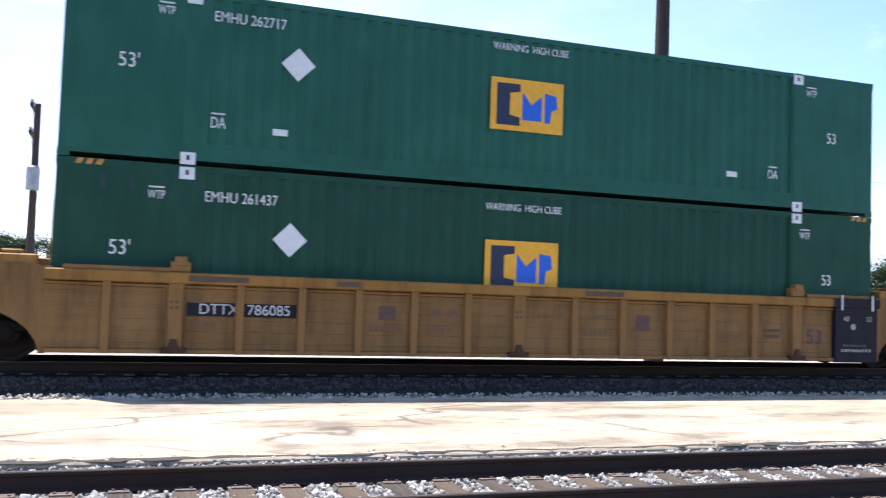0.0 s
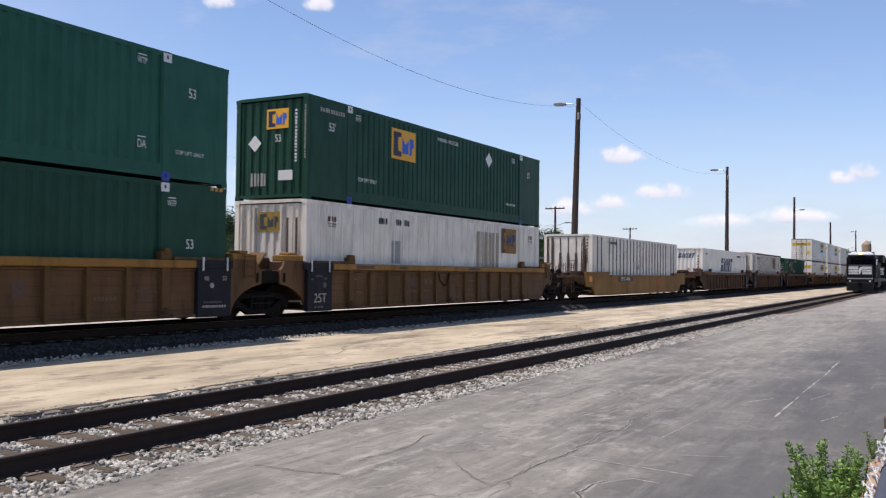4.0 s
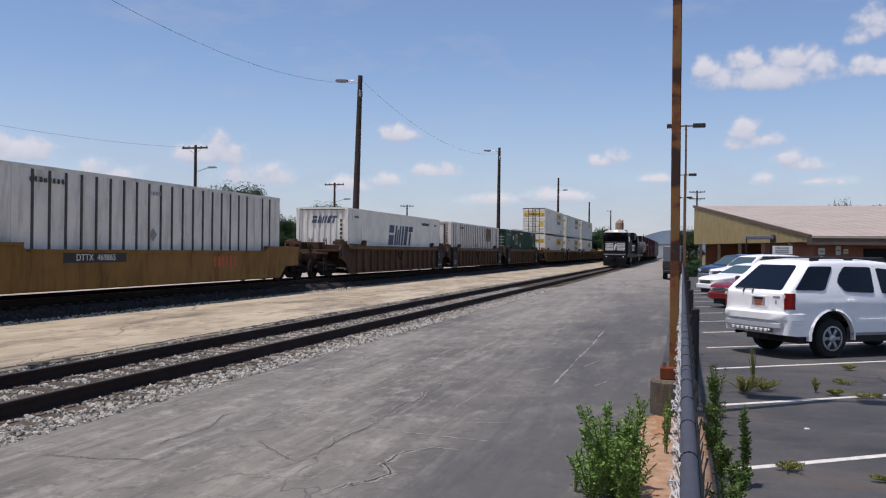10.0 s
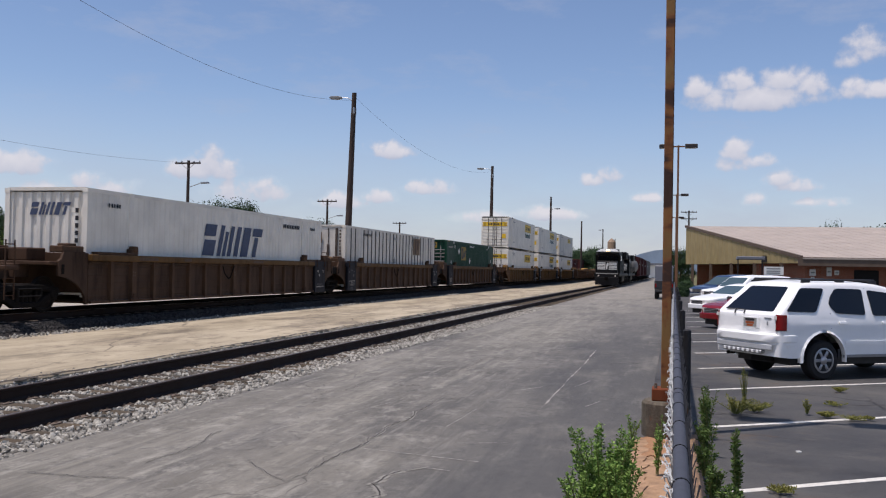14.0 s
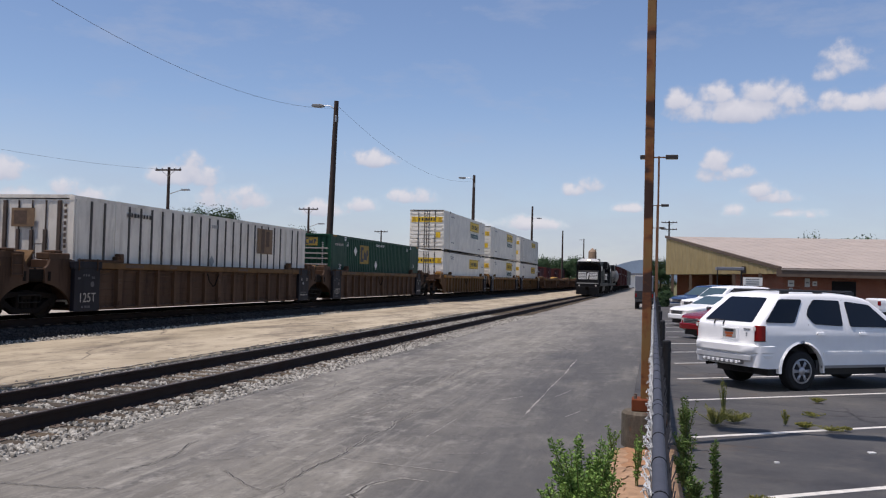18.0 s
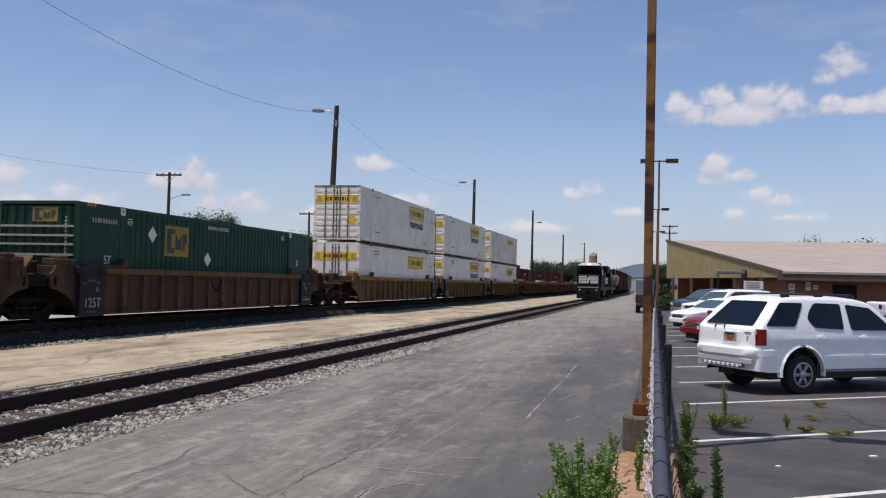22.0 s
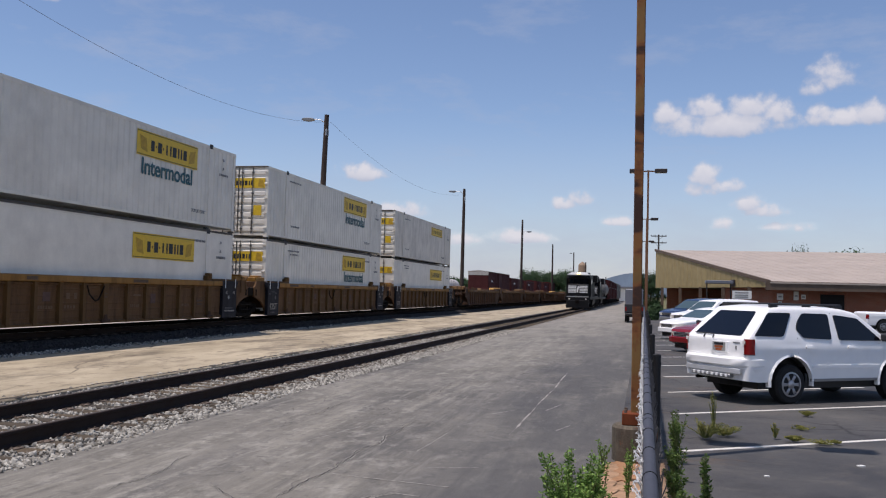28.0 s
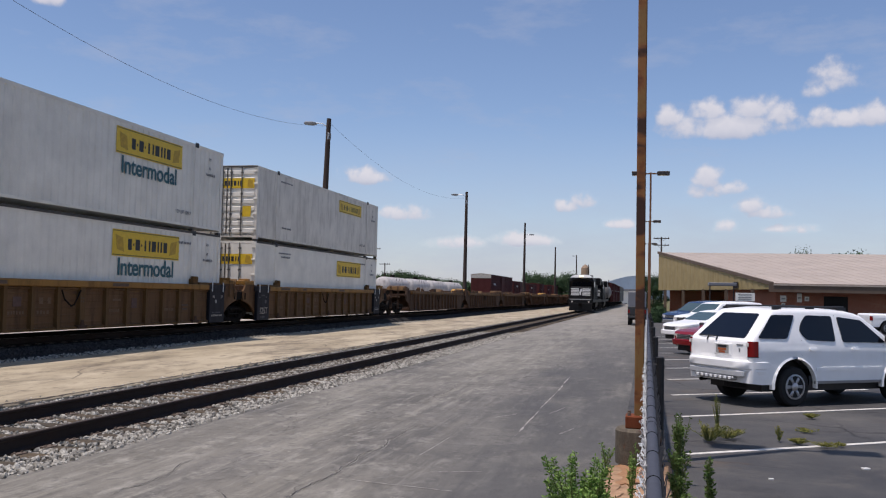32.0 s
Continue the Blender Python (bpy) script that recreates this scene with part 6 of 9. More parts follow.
def light_pole(x, y, h, side, lean=0.0, label="tall weathered timber light pole with one cobra-head lamp", arm=1.35, drop=0.0):
    p = thing("light_pole", label, "light pole", pose(x, y, 0.1, 0, lean, 0), group="timber light poles along the yard")
    bm = bmesh.new()
    tube(bm, (0, 0, -0.3), (0, 0, h), 0.24, 0.14, 12)
    part("pole", bm, M["wood_pole"], p, smooth=True)
    h -= drop
    if side:
        bm = bmesh.new()
        tube(bm, (0, 0, h - 0.55), (side * arm * 0.5, 0, h - 0.3), 0.03, n=6)
        tube(bm, (side * arm * 0.5, 0, h - 0.3), (side * arm, 0, h - 0.28), 0.03, n=6)
        a = part("arm", bm, M["galv"], p)
        bm = bmesh.new()
        prism(bm, [(0, -0.05), (0.28, -0.1), (0.75, -0.06), (0.8, 0.0), (0.7, 0.1), (0.2, 0.1), (0, 0.06)], "y", -0.15, 0.15)
        if side < 0:
            bm.transform(Matrix.Scale(-1, 4, (1, 0, 0)))
        bm.transform(Matrix.Translation((side * arm, 0, h - 0.3)))
        part("lamp_head", bm, M["lamp_grey"], p, bevel=0.03)
        bm = bmesh.new()
        bx(bm, 0.02, 0.12, -0.2, 0.2, h - 1.3, h - 0.9)
        part("control_box", bm, M["galv"], p, bevel=0.02)
    return p


def utility_pole(x, y, h, arms, lamp=0, label="timber utility pole with crossarms"):
    p = thing("utility_pole", label, "utility pole", pose(x, y, 0.1), group="utility poles behind the yard")
    bm = bmesh.new()
    tube(bm, (0, 0, -0.3), (0, 0, h), 0.19, 0.12, 10)
    part("pole", bm, M["wood_pole"], p, smooth=True)
    for i in range(arms):
        z = h - 0.25 - i * 1.1
        bm = bmesh.new()
        bx(bm, -1.25, 1.25, -0.17, -0.06, z - 0.07, z + 0.07)
        a = part("crossarm", bm, M["wood_pole"], p)
        for dx in (-1.15, -0.6, 0.6, 1.15):
            bm = bmesh.new()
            lathe(bm, [(z + 0.06, 0.03), (z + 0.12, 0.07), (z + 0.2, 0.06), (z + 0.24, 0.02)], "z", 8, (dx, -0.11, 0))
            part("insulator", bm, M["galv"], a)
        for s in (-1, 1):
            bm = bmesh.new()
            tube(bm, (s * 0.7, -0.12, z), (0, -0.12, z - 0.6), 0.02, n=5)
            part("brace", bm, M["galv"], a)
    if lamp:
        bm = bmesh.new()
        tube(bm, (0, 0, h - 2.4), (lamp * 1.3, 0, h - 2.0), 0.035, n=6)
        prism(bm, [(lamp * 1.3, h - 2.08), (lamp * 2.1, h - 2.05), (lamp * 2.0, h - 1.92), (lamp * 1.3, h - 1.92)], "y", -0.13, 0.13)
        part("street_lamp", bm, M["galv"], p)
    if arms > 1:
        bm = bmesh.new()
        lathe(bm, [(h - 3.6, 0.26), (h - 2.7, 0.26), (h - 2.62, 0.2)], "z", 12, (0.45, 0, 0))
        part("transformer", bm, M["galv"], p)
    return p


def wire(a, b, sag, r, label):
    cu = bpy.data.curves.new("overhead_wire", "CURVE")
    cu.dimensions, cu.bevel_depth, cu.bevel_resolution = "3D", r, 1
    s = cu.splines.new("POLY")
    n = 24
    s.points.add(n)
    for i in range(n + 1):
        u = i / n
        q = Vector(a).lerp(Vector(b), u)
        q.z -= sag * 4 * u * (1 - u)
        s.points[i].co = (*q, 1)
    cu.materials.append(M["wire"])
    return tagged(new("overhead_wire", cu), label, "wire")


def lot_lamp(x, y, h, material, pedestal, label):
    p = thing("lot_lamp", label, "lamp post", pose(x, y, 0), group="twin-head lamp posts along the fence")
    z0 = 0.0
    if pedestal:
        bm = bmesh.new()
        prism(bm, [(0.27 * math.cos(i * math.pi / 6), 0.27 * math.sin(i * math.pi / 6)) for i in range(12)], "z", -0.2, 0.4)
        part("pedestal", bm, M["pedestal"], p, "weathered concrete pedestal with rust stains", 0.03)
        bm = bmesh.new()
        bx(bm, -0.15, 0.13, -0.14, 0.14, 0.4, 0.54)
        part("base_cover", bm, M["rust_cover"], p, "rust-brown steel base cover", 0.012)
        for dx in (-0.11, 0.09):
            for dy in (-0.1, 0.1):
                bm = bmesh.new()
                lathe(bm, [(0.54, 0.018), (0.575, 0.018)], "z", 6, (dx, dy, 0))
                part("bolt", bm, M["plate"], p)
        z0 = 0.5
    bm = bmesh.new()
    prism(bm, [(-0.052, -0.052), (0.052, -0.052), (0.052, 0.052), (-0.052, 0.052)], "z", z0, h)
    part("post", bm, material, p, "", 0.01)
    bm = bmesh.new()
    bx(bm, -0.9, 0.9, -0.035, 0.035, h - 0.1, h - 0.03)
    part("crossbar", bm, material, p)
    for s in (-1, 1):
        bm = bmesh.new()
        bx(bm, min(s * 0.35, s * 1.02), max(s * 0.35, s * 1.02), -0.19, 0.19, h - 0.16, h + 0.06)
        part("lamp_head", bm, M["brown_metal"], p, "", 0.03)
        bm = bmesh.new()
        bx(bm, min(s * 0.42, s * 0.95), max(s * 0.42, s * 0.95), -0.14, 0.14, h - 0.168, h - 0.158)
        part("lens", bm, M["lamp_clear"], p)
    return p


def build_fence():
    f = thing("chain_link_fence", "galvanised chain-link fence with dark posts beside the parking lot", "fence")
    z, x = 1.12, FENCE_X
    y = -3.0
    bm = bmesh.new()
    tube(bm, (x, y, z), (x, 70, z), 0.030, n=14)
    rail = part("top_rail", bm, M["fence_rail"], f, "grey galvanised top rail", smooth=True)
    bm = bmesh.new()
    lathe(bm, [(-0.004, 0.03), (-0.004, 0.0335), (0.004, 0.0335), (0.004, 0.03)], "y", 12)
    tie = finish(bm, "wire_tie", M["fence_dark"])
    for i in range(40):
        share("wire_tie", tie, rail, pose(x, 2.6 + i * 0.62, z))
    bm = bmesh.new()
    lathe(bm, [(-0.05, 0.03), (-0.05, 0.0335), (0.05, 0.0335), (0.05, 0.03)], "y", 12)
    sleeve = finish(bm, "rail_sleeve", M["fence_rail"])
    for yy in (5.55, 11.6, 17.6, 23.6):
        share("rail_sleeve", sleeve, rail, pose(x, yy, z))
    bm = bmesh.new()
    tube(bm, (0, 0, -0.2), (0, 0, 1.15), 0.048, n=14)
    lathe(bm, [(1.13, 0.05), (1.165, 0.05), (1.18, 0.03)], "z", 14)
    post = finish(bm, "post", M["fence_dark"])
    bm = bmesh.new()
    bx(bm, -0.14, 0.05, -0.025, 0.025, -0.03, 0.03)
    bracket = finish(bm, "post_bracket", M["fence_dark"], 0.008)
    for yy in (-0.4, 11.2, 17.0, 22.8, 28.6, 34.4, 40.2, 46.0, 51.8, 57.6, 63.4, 69.2):
        p = share("post", post, f, pose(x + 0.13, yy, 0))
        share("post_bracket", bracket, p, pose(0.0, 0, z - 0.06))
    # woven wire: zigzag strands with knuckled tops
    V, F = [], []
    r, pitch, rise = 0.003, 0.055, 0.055
    n = int((z + 0.05) / rise)
    strands = int((32 - 1.5) / pitch)
    tri = [(math.cos(a) * r, math.sin(a) * r) for a in (0, 2.09, 4.19)]
    rng = random.Random(8)
    xf = x + 0.038
    for s in range(strands):
        y0 = 1.5 + s * pitch
        bulge = 0.012 * math.sin(y0 * 1.7)
        for j in range(n + 1):
            zz = 0.03 + j * rise
            yy = y0 + (pitch * 0.5 if j % 2 else -pitch * 0.5)
            xx = xf + bulge * math.sin(zz * 2.8) + (0.006 if j % 2 else -0.006)
            if j == n:
                xx += rng.uniform(-0.02, 0.015)
                zz += rng.uniform(-0.012, 0.02)
            for dx, dy in tri:
                V.append((xx + dx, yy + dy, zz))
            if j:
                a = len(V) - 6
                for q in range(3):
                    F.append((a + q, a + (q + 1) % 3, a + 3 + (q + 1) % 3, a + 3 + q))
    xf = x - 0.036
    ob = new("chain_link", raw("chain_link", V, F, M["chain_dark"]))
    ob.parent = f
    tagged(ob, "woven chain-link wire with knuckled top edge", kind="stuff")
    bm = bmesh.new()
    V, F = [], []
    y0 = 1.5
    while y0 < 32:
        # one knuckle: two crossed wire ends, bent over at random
        for turn in (-1, 1):
            a = Vector((xf + 0.006, y0 - turn * 0.02, z - 0.035))
            b = Vector((xf - rng.uniform(0.0, 0.022), y0 + turn * rng.uniform(-0.004, 0.016), z + rng.uniform(-0.008, 0.016)))
            c = b + Vector((rng.uniform(-0.018, 0.012), turn * rng.uniform(-0.012, 0.028), rng.uniform(-0.014, 0.022)))
            d = c + Vector((rng.uniform(-0.008, 0.016), turn * rng.uniform(-0.02, 0.01), rng.uniform(-0.016, 0.004)))
            for p, q in ((a, b), (b, c), (c, d)):
                for w in (p, q):
                    for dx, dy in tri:
                        V.append((w.x + dx * 0.72, w.y + dy * 0.4, w.z + dy * 0.72))
                k = len(V) - 6
                for s in range(3):
                    F.append((k + s, k + (s + 1) % 3, k + 3 + (s + 1) % 3, k + 3 + s))
        y0 += rng.uniform(0.045, 0.062)
    ob = new("wire_edge", raw("wire_edge", V, F, M["chain"]))
    ob.parent = f
    tagged(ob, "bent wire ends along the fence top", kind="stuff")
    return f


def weed(x, y, h, r, stems, leaves, seed, material="weed", label="leafy green roadside weed", size=0.05, z0=0.0):
    """A clump of thin stems with many small pointed leaves."""
    rng = random.Random(seed)
    w = thing("weed", label, "weed", pose(x, y, z0), group="weeds along the fence")
    bm = bmesh.new()
    V, F = [], []
    for s in range(stems):
        a, lean = rng.uniform(0, 6.283), rng.uniform(0.1, 1.0) * r
        hh = h * rng.uniform(0.55, 1.0)
        b0 = Vector((math.cos(a) * r * 0.25 * rng.random(), math.sin(a) * r * 0.25 * rng.random(), 0))
        top = b0 + Vector((math.cos(a) * lean, math.sin(a) * lean, hh))
        mid = b0.lerp(top, 0.5) + Vector((0, 0, hh * 0.08))
        tube(bm, b0, mid, 0.006, 0.005, 5, False)
        tube(bm, mid, top, 0.005, 0.002, 5, False)
        for k in range(leaves):
            u = rng.uniform(0.12, 1.0)
            q = b0.lerp(mid, u * 2) if u < 0.5 else mid.lerp(top, u * 2 - 1)
            d = Vector((rng.gauss(0, 1), rng.gauss(0, 1), rng.uniform(-0.1, 1.6))).normalized()
            spread = r * 0.32 * (1.1 - u) * rng.random()
            q = q + d * spread
            L = size * rng.uniform(0.6, 1.35)
            side = d.cross(Vector((rng.gauss(0, 1), rng.gauss(0, 1), rng.gauss(0, 1)))).normalized() * L * 0.19
            i = len(V)
            V += [tuple(q), tuple(q + d * L * 0.5 + side), tuple(q + d * L), tuple(q + d * L * 0.5 - side)]
            F.append((i, i + 1, i + 2, i + 3))
    tagged(part("stem", bm, M["weed_stem"], w), kind="stuff")
    ob = new("leaves", raw("leaves", V, F, M[material]))
    ob.parent = w
    tagged(ob, kind="stuff")
    return w


def tree_meshes(seed, leaf, leaves, size):
    """Trunk with limbs, and a crown of many small leaf tufts; unit height about 1."""
    rng = random.Random(seed)
    bm = bmesh.new()
    tube(bm, (0, 0, -0.02), (0.01, 0, 0.35), 0.035, 0.025, 8)
    clumps = []
    for i in range(9):
        a, z = i * 2.4 + rng.uniform(-0.4, 0.4), rng.uniform(0.25, 0.42)
        e = Vector((math.cos(a) * rng.uniform(0.15, 0.36), math.sin(a) * rng.uniform(0.15, 0.36), rng.uniform(0.45, 0.85)))
        tube(bm, (0.01, 0, z * 0.8), e, 0.014, 0.004, 6)
        clumps.append((e, rng.uniform(0.12, 0.2)))
    tube(bm, (0.01, 0, 0.33), (0, 0, 0.85), 0.022, 0.005, 6)
    clumps.append((Vector((0, 0, 0.82)), 0.17))
    for i in range(10):
        a = rng.uniform(0, 6.28)
        clumps.append((Vector((math.cos(a) * rng.uniform(0.1, 0.4), math.sin(a) * rng.uniform(0.1, 0.4), rng.uniform(0.35, 0.8))), rng.uniform(0.08, 0.15)))
    for i in range(12):
        a = i * 2.4 + rng.uniform(-0.5, 0.5)
        clumps.append((Vector((math.cos(a) * rng.uniform(0.12, 0.36), math.sin(a) * rng.uniform(0.12, 0.36), rng.uniform(0.1, 0.34))), rng.uniform(0.1, 0.17)))
    V, F = [], []
    for c, r in clumps:
        for k in range(leaves):
            d = Vector((rng.gauss(0, 1), rng.gauss(0, 1), rng.gauss(0, 0.8))).normalized()
            q = c + d * r * rng.uniform(0.3, 1.12)
            n = (d + Vector((rng.gauss(0, .6), rng.gauss(0, .6), rng.gauss(0, .6) + 0.4))).normalized()
            s = n.orthogonal().normalized() * rng.uniform(0.6, 1.4) * size
            t = n.cross(s).normalized() * rng.uniform(0.6, 1.4) * size
            i = len(V)
            V += [tuple(q + s), tuple(q + t * 0.8), tuple(q - s), tuple(q - t)]
            F.append((i, i + 1, i + 2, i + 3))
    return finish(bm, "trunk", M["bark"]), raw("crown", V, F, M[leaf])


TREES = {}


TREE_LABELS = {"leaf": "sunlit green tree behind the rail yard", "leaf_dark": "broad dark green tree behind the rail yard", "leaf_hazy": "hazy green tree far behind the rail yard"}


def tree(x, y, h, w, kind, leaf="leaf_dark"):
    if (kind, leaf) not in TREES:
        TREES[kind, leaf] = tree_meshes(20 + kind, leaf, *((300, 0.016) if leaf == "leaf_hazy" else (640, 0.0115)))
    tr, cr = TREES[kind, leaf]
    t = thing("tree", TREE_LABELS[leaf], "tree", pose(x, y, 0, 0, 0, (x * 37 + y * 11) % 360), group="trees behind the yard")
    s = Matrix.Diagonal((w, w, h, 1))
    share("trunk", tr, t, s)
    o = share("crown", cr, t, s)
    tagged(o, kind="stuff")
    return t


M.update({
    "brown_metal": plain("dark_bronze_metal", (58, 52, 50), 0.5, 0.4, 0.2),
    "chain_dark": plain("dull_dark_wire", (24, 24, 26), 0.6, 0.0, 0.2),
    "fence_rail": plain("dull_grey_pipe", (66, 68, 76), 0.65, 0.1, 0.15, 14, 0.05),
    "chain": plain("zinc_wire", (196, 198, 196), 0.5, 0.2, 0.2),
    "weed_stem": plain("weed_stem", (96, 104, 54), 0.8),
})


def polar(az_deg, dist):
    a = radians(az_deg)
    return -math.sin(a) * dist, math.cos(a) * dist


def build_poles():
    light_pole(-19, 12.1, 12.6, 0, 0.5, "tall weathered timber light pole")
    light_pole(-19.34, 51.2, 12.35, -1, 1.4, arm=0.8)
    light_pole(-19, 93.6, 12.8, -1, 0.2, arm=0.9)
    light_pole(-19, 140.7, 13.4, 1, 0.2, arm=0.7, drop=1.6)
    light_pole(-19, 189.7, 12.3, 0, 0.0, "tall weathered timber light pole")
    light_pole(-19, 248, 13.4, -1, arm=0.4)
    light_pole(-19, 300, 12.6, 0, 0.0, "tall weathered timber light pole")
    utility_pole(-39.8, -4.1, 9.0, 2, 0, "timber utility pole with two crossarms and a transformer")
    utility_pole(-42, 71.2, 10.9, 1, 1, "timber utility pole with a crossarm and a street lamp")
    utility_pole(*polar(21.95, 110), 9.9, 1, 1, "timber utility pole with a crossarm and a street lamp")
    utility_pole(*polar(17.32, 160), 9.9, 1)
    utility_pole(*polar(55.2, 60), 11.5, 1, 1, "timber utility pole with a crossarm and a street lamp")
    utility_pole(*polar(16.6, 200), 8.5, 1)
    utility_pole(*polar(-0.85, 150), 11.9, 2, 0, "timber utility pole with two crossarms and a transformer")
    wire((-19, 12.1, 12.3), (-19, 51.2, 12.0), 2.0, 0.007, "black overhead wire slung between two light poles")
    wire((-19, 51.2, 12.2), (-19, 93.6, 12.3), 1.5, 0.006, "black overhead wire slung between two light poles")
    wire((-42, 20, 10.6), (-42, 71.2, 10.8), 1.2, 0.008, "thin overhead wire to a utility pole")
    lot_lamp(-0.08, 10.6, 8.85, M["rust"], True, "rust-streaked yellow steel lamp post on a concrete pedestal")
    for y in (50.5, 82, 115.5):
        lot_lamp(0.14, y, 8.85, M["rust_brown"], False, "rusty brown steel lamp post with two lamp heads")


def build_trees():
    rng = random.Random(12)
    for a, d, h, w, k in ((97.5, 95, 6.8, 9, 0), (95.5, 110, 7.3, 10, 1), (93, 90, 5.5, 8, 2), (99.5, 100, 6.5, 9, 3),
                          (69.5, 74, 6.2, 6, 1), (67.8, 70, 7.4, 6.5, 2), (65.2, 68, 8.4, 7, 0), (63.2, 70, 7.6, 6, 3), (61, 78, 7.0, 6, 1), (72, 80, 6, 7, 2),
                          (57.5, 80, 7.0, 7, 0), (54.8, 78, 7.6, 7, 3), (52.5, 84, 7.2, 8, 1), (49.5, 90, 6.8, 8, 2), (46.5, 90, 6.6, 8, 0), (44.4, 88, 7.0, 7, 1), (42.6, 96, 8.6, 8, 3),
                          (41.0, 134, 8.6, 7, 2), (39.2, 134, 9.7, 7, 0), (38.3, 132, 8.6, 5, 1), (36.85, 134, 7.4, 3.4, 2), (35.4, 132, 7.8, 4.2, 3), (34.2, 108, 7.4, 5, 0), (33.3, 106, 8.2, 6, 1), (32.4, 108, 8.2, 6, 2), (31.4, 110, 9.0, 7, 3), (30.4, 108, 9.2, 6, 0), (29.4, 112, 9.4, 6, 2),
                          (28.6, 112, 9.4, 6, 1), (27.7, 110, 10.0, 7, 2), (26.8, 114, 9.4, 6, 3), (25.4, 120, 6.5, 6, 0), (22.4, 118, 8.2, 5, 2), (21.8, 121, 7.6, 5, 1), (24.4, 126, 6.4, 7, 3)):
        x, y = polar(a, d)
        tree(x, y, h, w, k, "leaf_dark" if d > 76 else "leaf")
    for a, h, w, k in ((41.2, 6.2, 5, 2), (40.2, 6.0, 5, 1), (39.2, 5.8, 4.5, 3), (38.2, 5.9, 4, 0)):
        tree(*polar(a, 131), h, w, k, "leaf")
    for a, h, w, k in ((34.3, 5.4, 5, 1), (33.4, 5.8, 6, 2), (32.5, 5.2, 6, 3), (31.5, 6.2, 6, 0), (30.6, 5.6, 6, 1), (29.6, 6.2, 6, 2), (28.2, 6.6, 6, 3)):
        tree(*polar(a, 101), h, w, k)
    for i in range(34):
        a = 19.0 - i * 0.48
        d = 240 + rng.uniform(-25, 40)
        e = np.interp(a, (3, 3.6, 4.2, 4.6, 5.0, 5.4, 5.75, 6.3, 6.9, 7.4, 7.9, 8.6, 10, 12.2, 13.3, 14.4, 15.5, 17, 19), (0.8, 0.9, 1.2, 1.6, 1.66, 1.55, 1.15, 1.5, 1.75, 1.65, 1.1, 0.9, 0.85, 1.0, 1.2, 1.3, 1.6, 1.3, 1.4))
        tree(*polar(a, d), 1.84 + d * math.tan(radians(float(e) + rng.uniform(-0.08, 0.06))), rng.uniform(6, 9), i % 4, "leaf_hazy")
    for i in range(10):
        a = -10.0 - i * 0.9
        x, y = polar(a, 175)
        if i in (0, 2, 3, 5, 6, 9):
            tree(x, y, 1.84 + 175 * math.tan(radians(2.9 + 0.1 * (i % 3))), rng.uniform(10, 13), i % 4, "leaf_hazy")
    x, y = polar(-8.8, 172)
    tree(x, y, 11.9, 5, 1, "leaf_hazy")
    for a in (-0.4,):
        x, y = polar(a, 150)
        tree(x, y, 6.2, 6, 2)


def build_weeds():
    weed(-0.50, 6.85, 0.72, 0.24, 34, 210, 1, size=0.03)
    weed(-0.62, 6.6, 0.42, 0.2, 18, 130, 18, size=0.03)
    weed(-0.36, 6.5, 0.52, 0.16, 18, 170, 2, size=0.03)
    weed(-0.33, 7.1, 0.68, 0.07, 7, 150, 15, size=0.027)
    weed(-0.78, 6.9, 0.36, 0.06, 4, 45, 3, size=0.03)
    weed(-0.26, 5.9, 0.26, 0.14, 8, 50, 16, size=0.026)
    weed(-0.12, 8.5, 0.5, 0.07, 5, 70, 4, size=0.03)
    weed(-0.42, 10.2, 0.3, 0.08, 5, 50, 5, size=0.03)
    weed(-0.12, 9.4, 0.4, 0.06, 4, 50, 14, size=0.03)
    weed(-0.06, 14.6, 0.85, 0.08, 6, 70, 17, size=0.034)
    for i, (x, y, h, r) in enumerate(((0.30, 6.3, 0.36, 0.12), (0.42, 7.0, 0.3, 0.12), (0.32, 7.7, 0.3, 0.12), (0.38, 10.6, 0.58, 0.12), (0.34, 9.6, 0.34, 0.12), (0.5, 7.5, 0.62, 0.05), (0.4, 11.6, 0.4, 0.12), (0.3, 8.6, 0.28, 0.12))):
        weed(x, y, h, r, 11, 80, 20 + i, "weed_dark", "dark green climbing weed at the fence foot", 0.034)
    for i, (x, y, h, r, n) in enumerate(((0.82, 12.6, 0.24, 0.28, 30), (1.08, 12.9, 0.13, 0.26, 22), (0.98, 13.2, 0.58, 0.06, 9), (1.75, 12.9, 0.2, 0.06, 9), (2.6, 15.6, 0.06, 0.16, 16), (2.3, 13.9, 0.03, 0.2, 9),
                                       (2.25, 12.65, 0.025, 0.22, 10), (0.9, 8.2, 0.04, 0.16, 14), (1.6, 8.0, 0.03, 0.1, 10), (1.98, 12.75, 0.06, 0.14, 20), (2.5, 12.75, 0.025, 0.14, 8))):
        weed(x, y, h, r, n, 50, 40 + i, "weed_dry", "dry yellow-green weed growing through the asphalt", 0.022)
    bm = bmesh.new()
    rng = random.Random(5)
    pts = []
    for i in range(28):
        a = 6.283 * i / 28
        r = 1 + rng.uniform(-0.18, 0.18)
        pts.append((0.26 * r * math.cos(a), 1.25 * r * math.sin(a)))
    prism(bm, [(a * 0.95, b * 0.42) for a, b in pts], "z", -0.05, 0.006)
    single("dirt_patch", bm, M["red_dirt"], "orange-red bare dirt washed out round the lamp pedestal", "dirt", pose(-0.2, 9.85, -0.004), kind="structure")


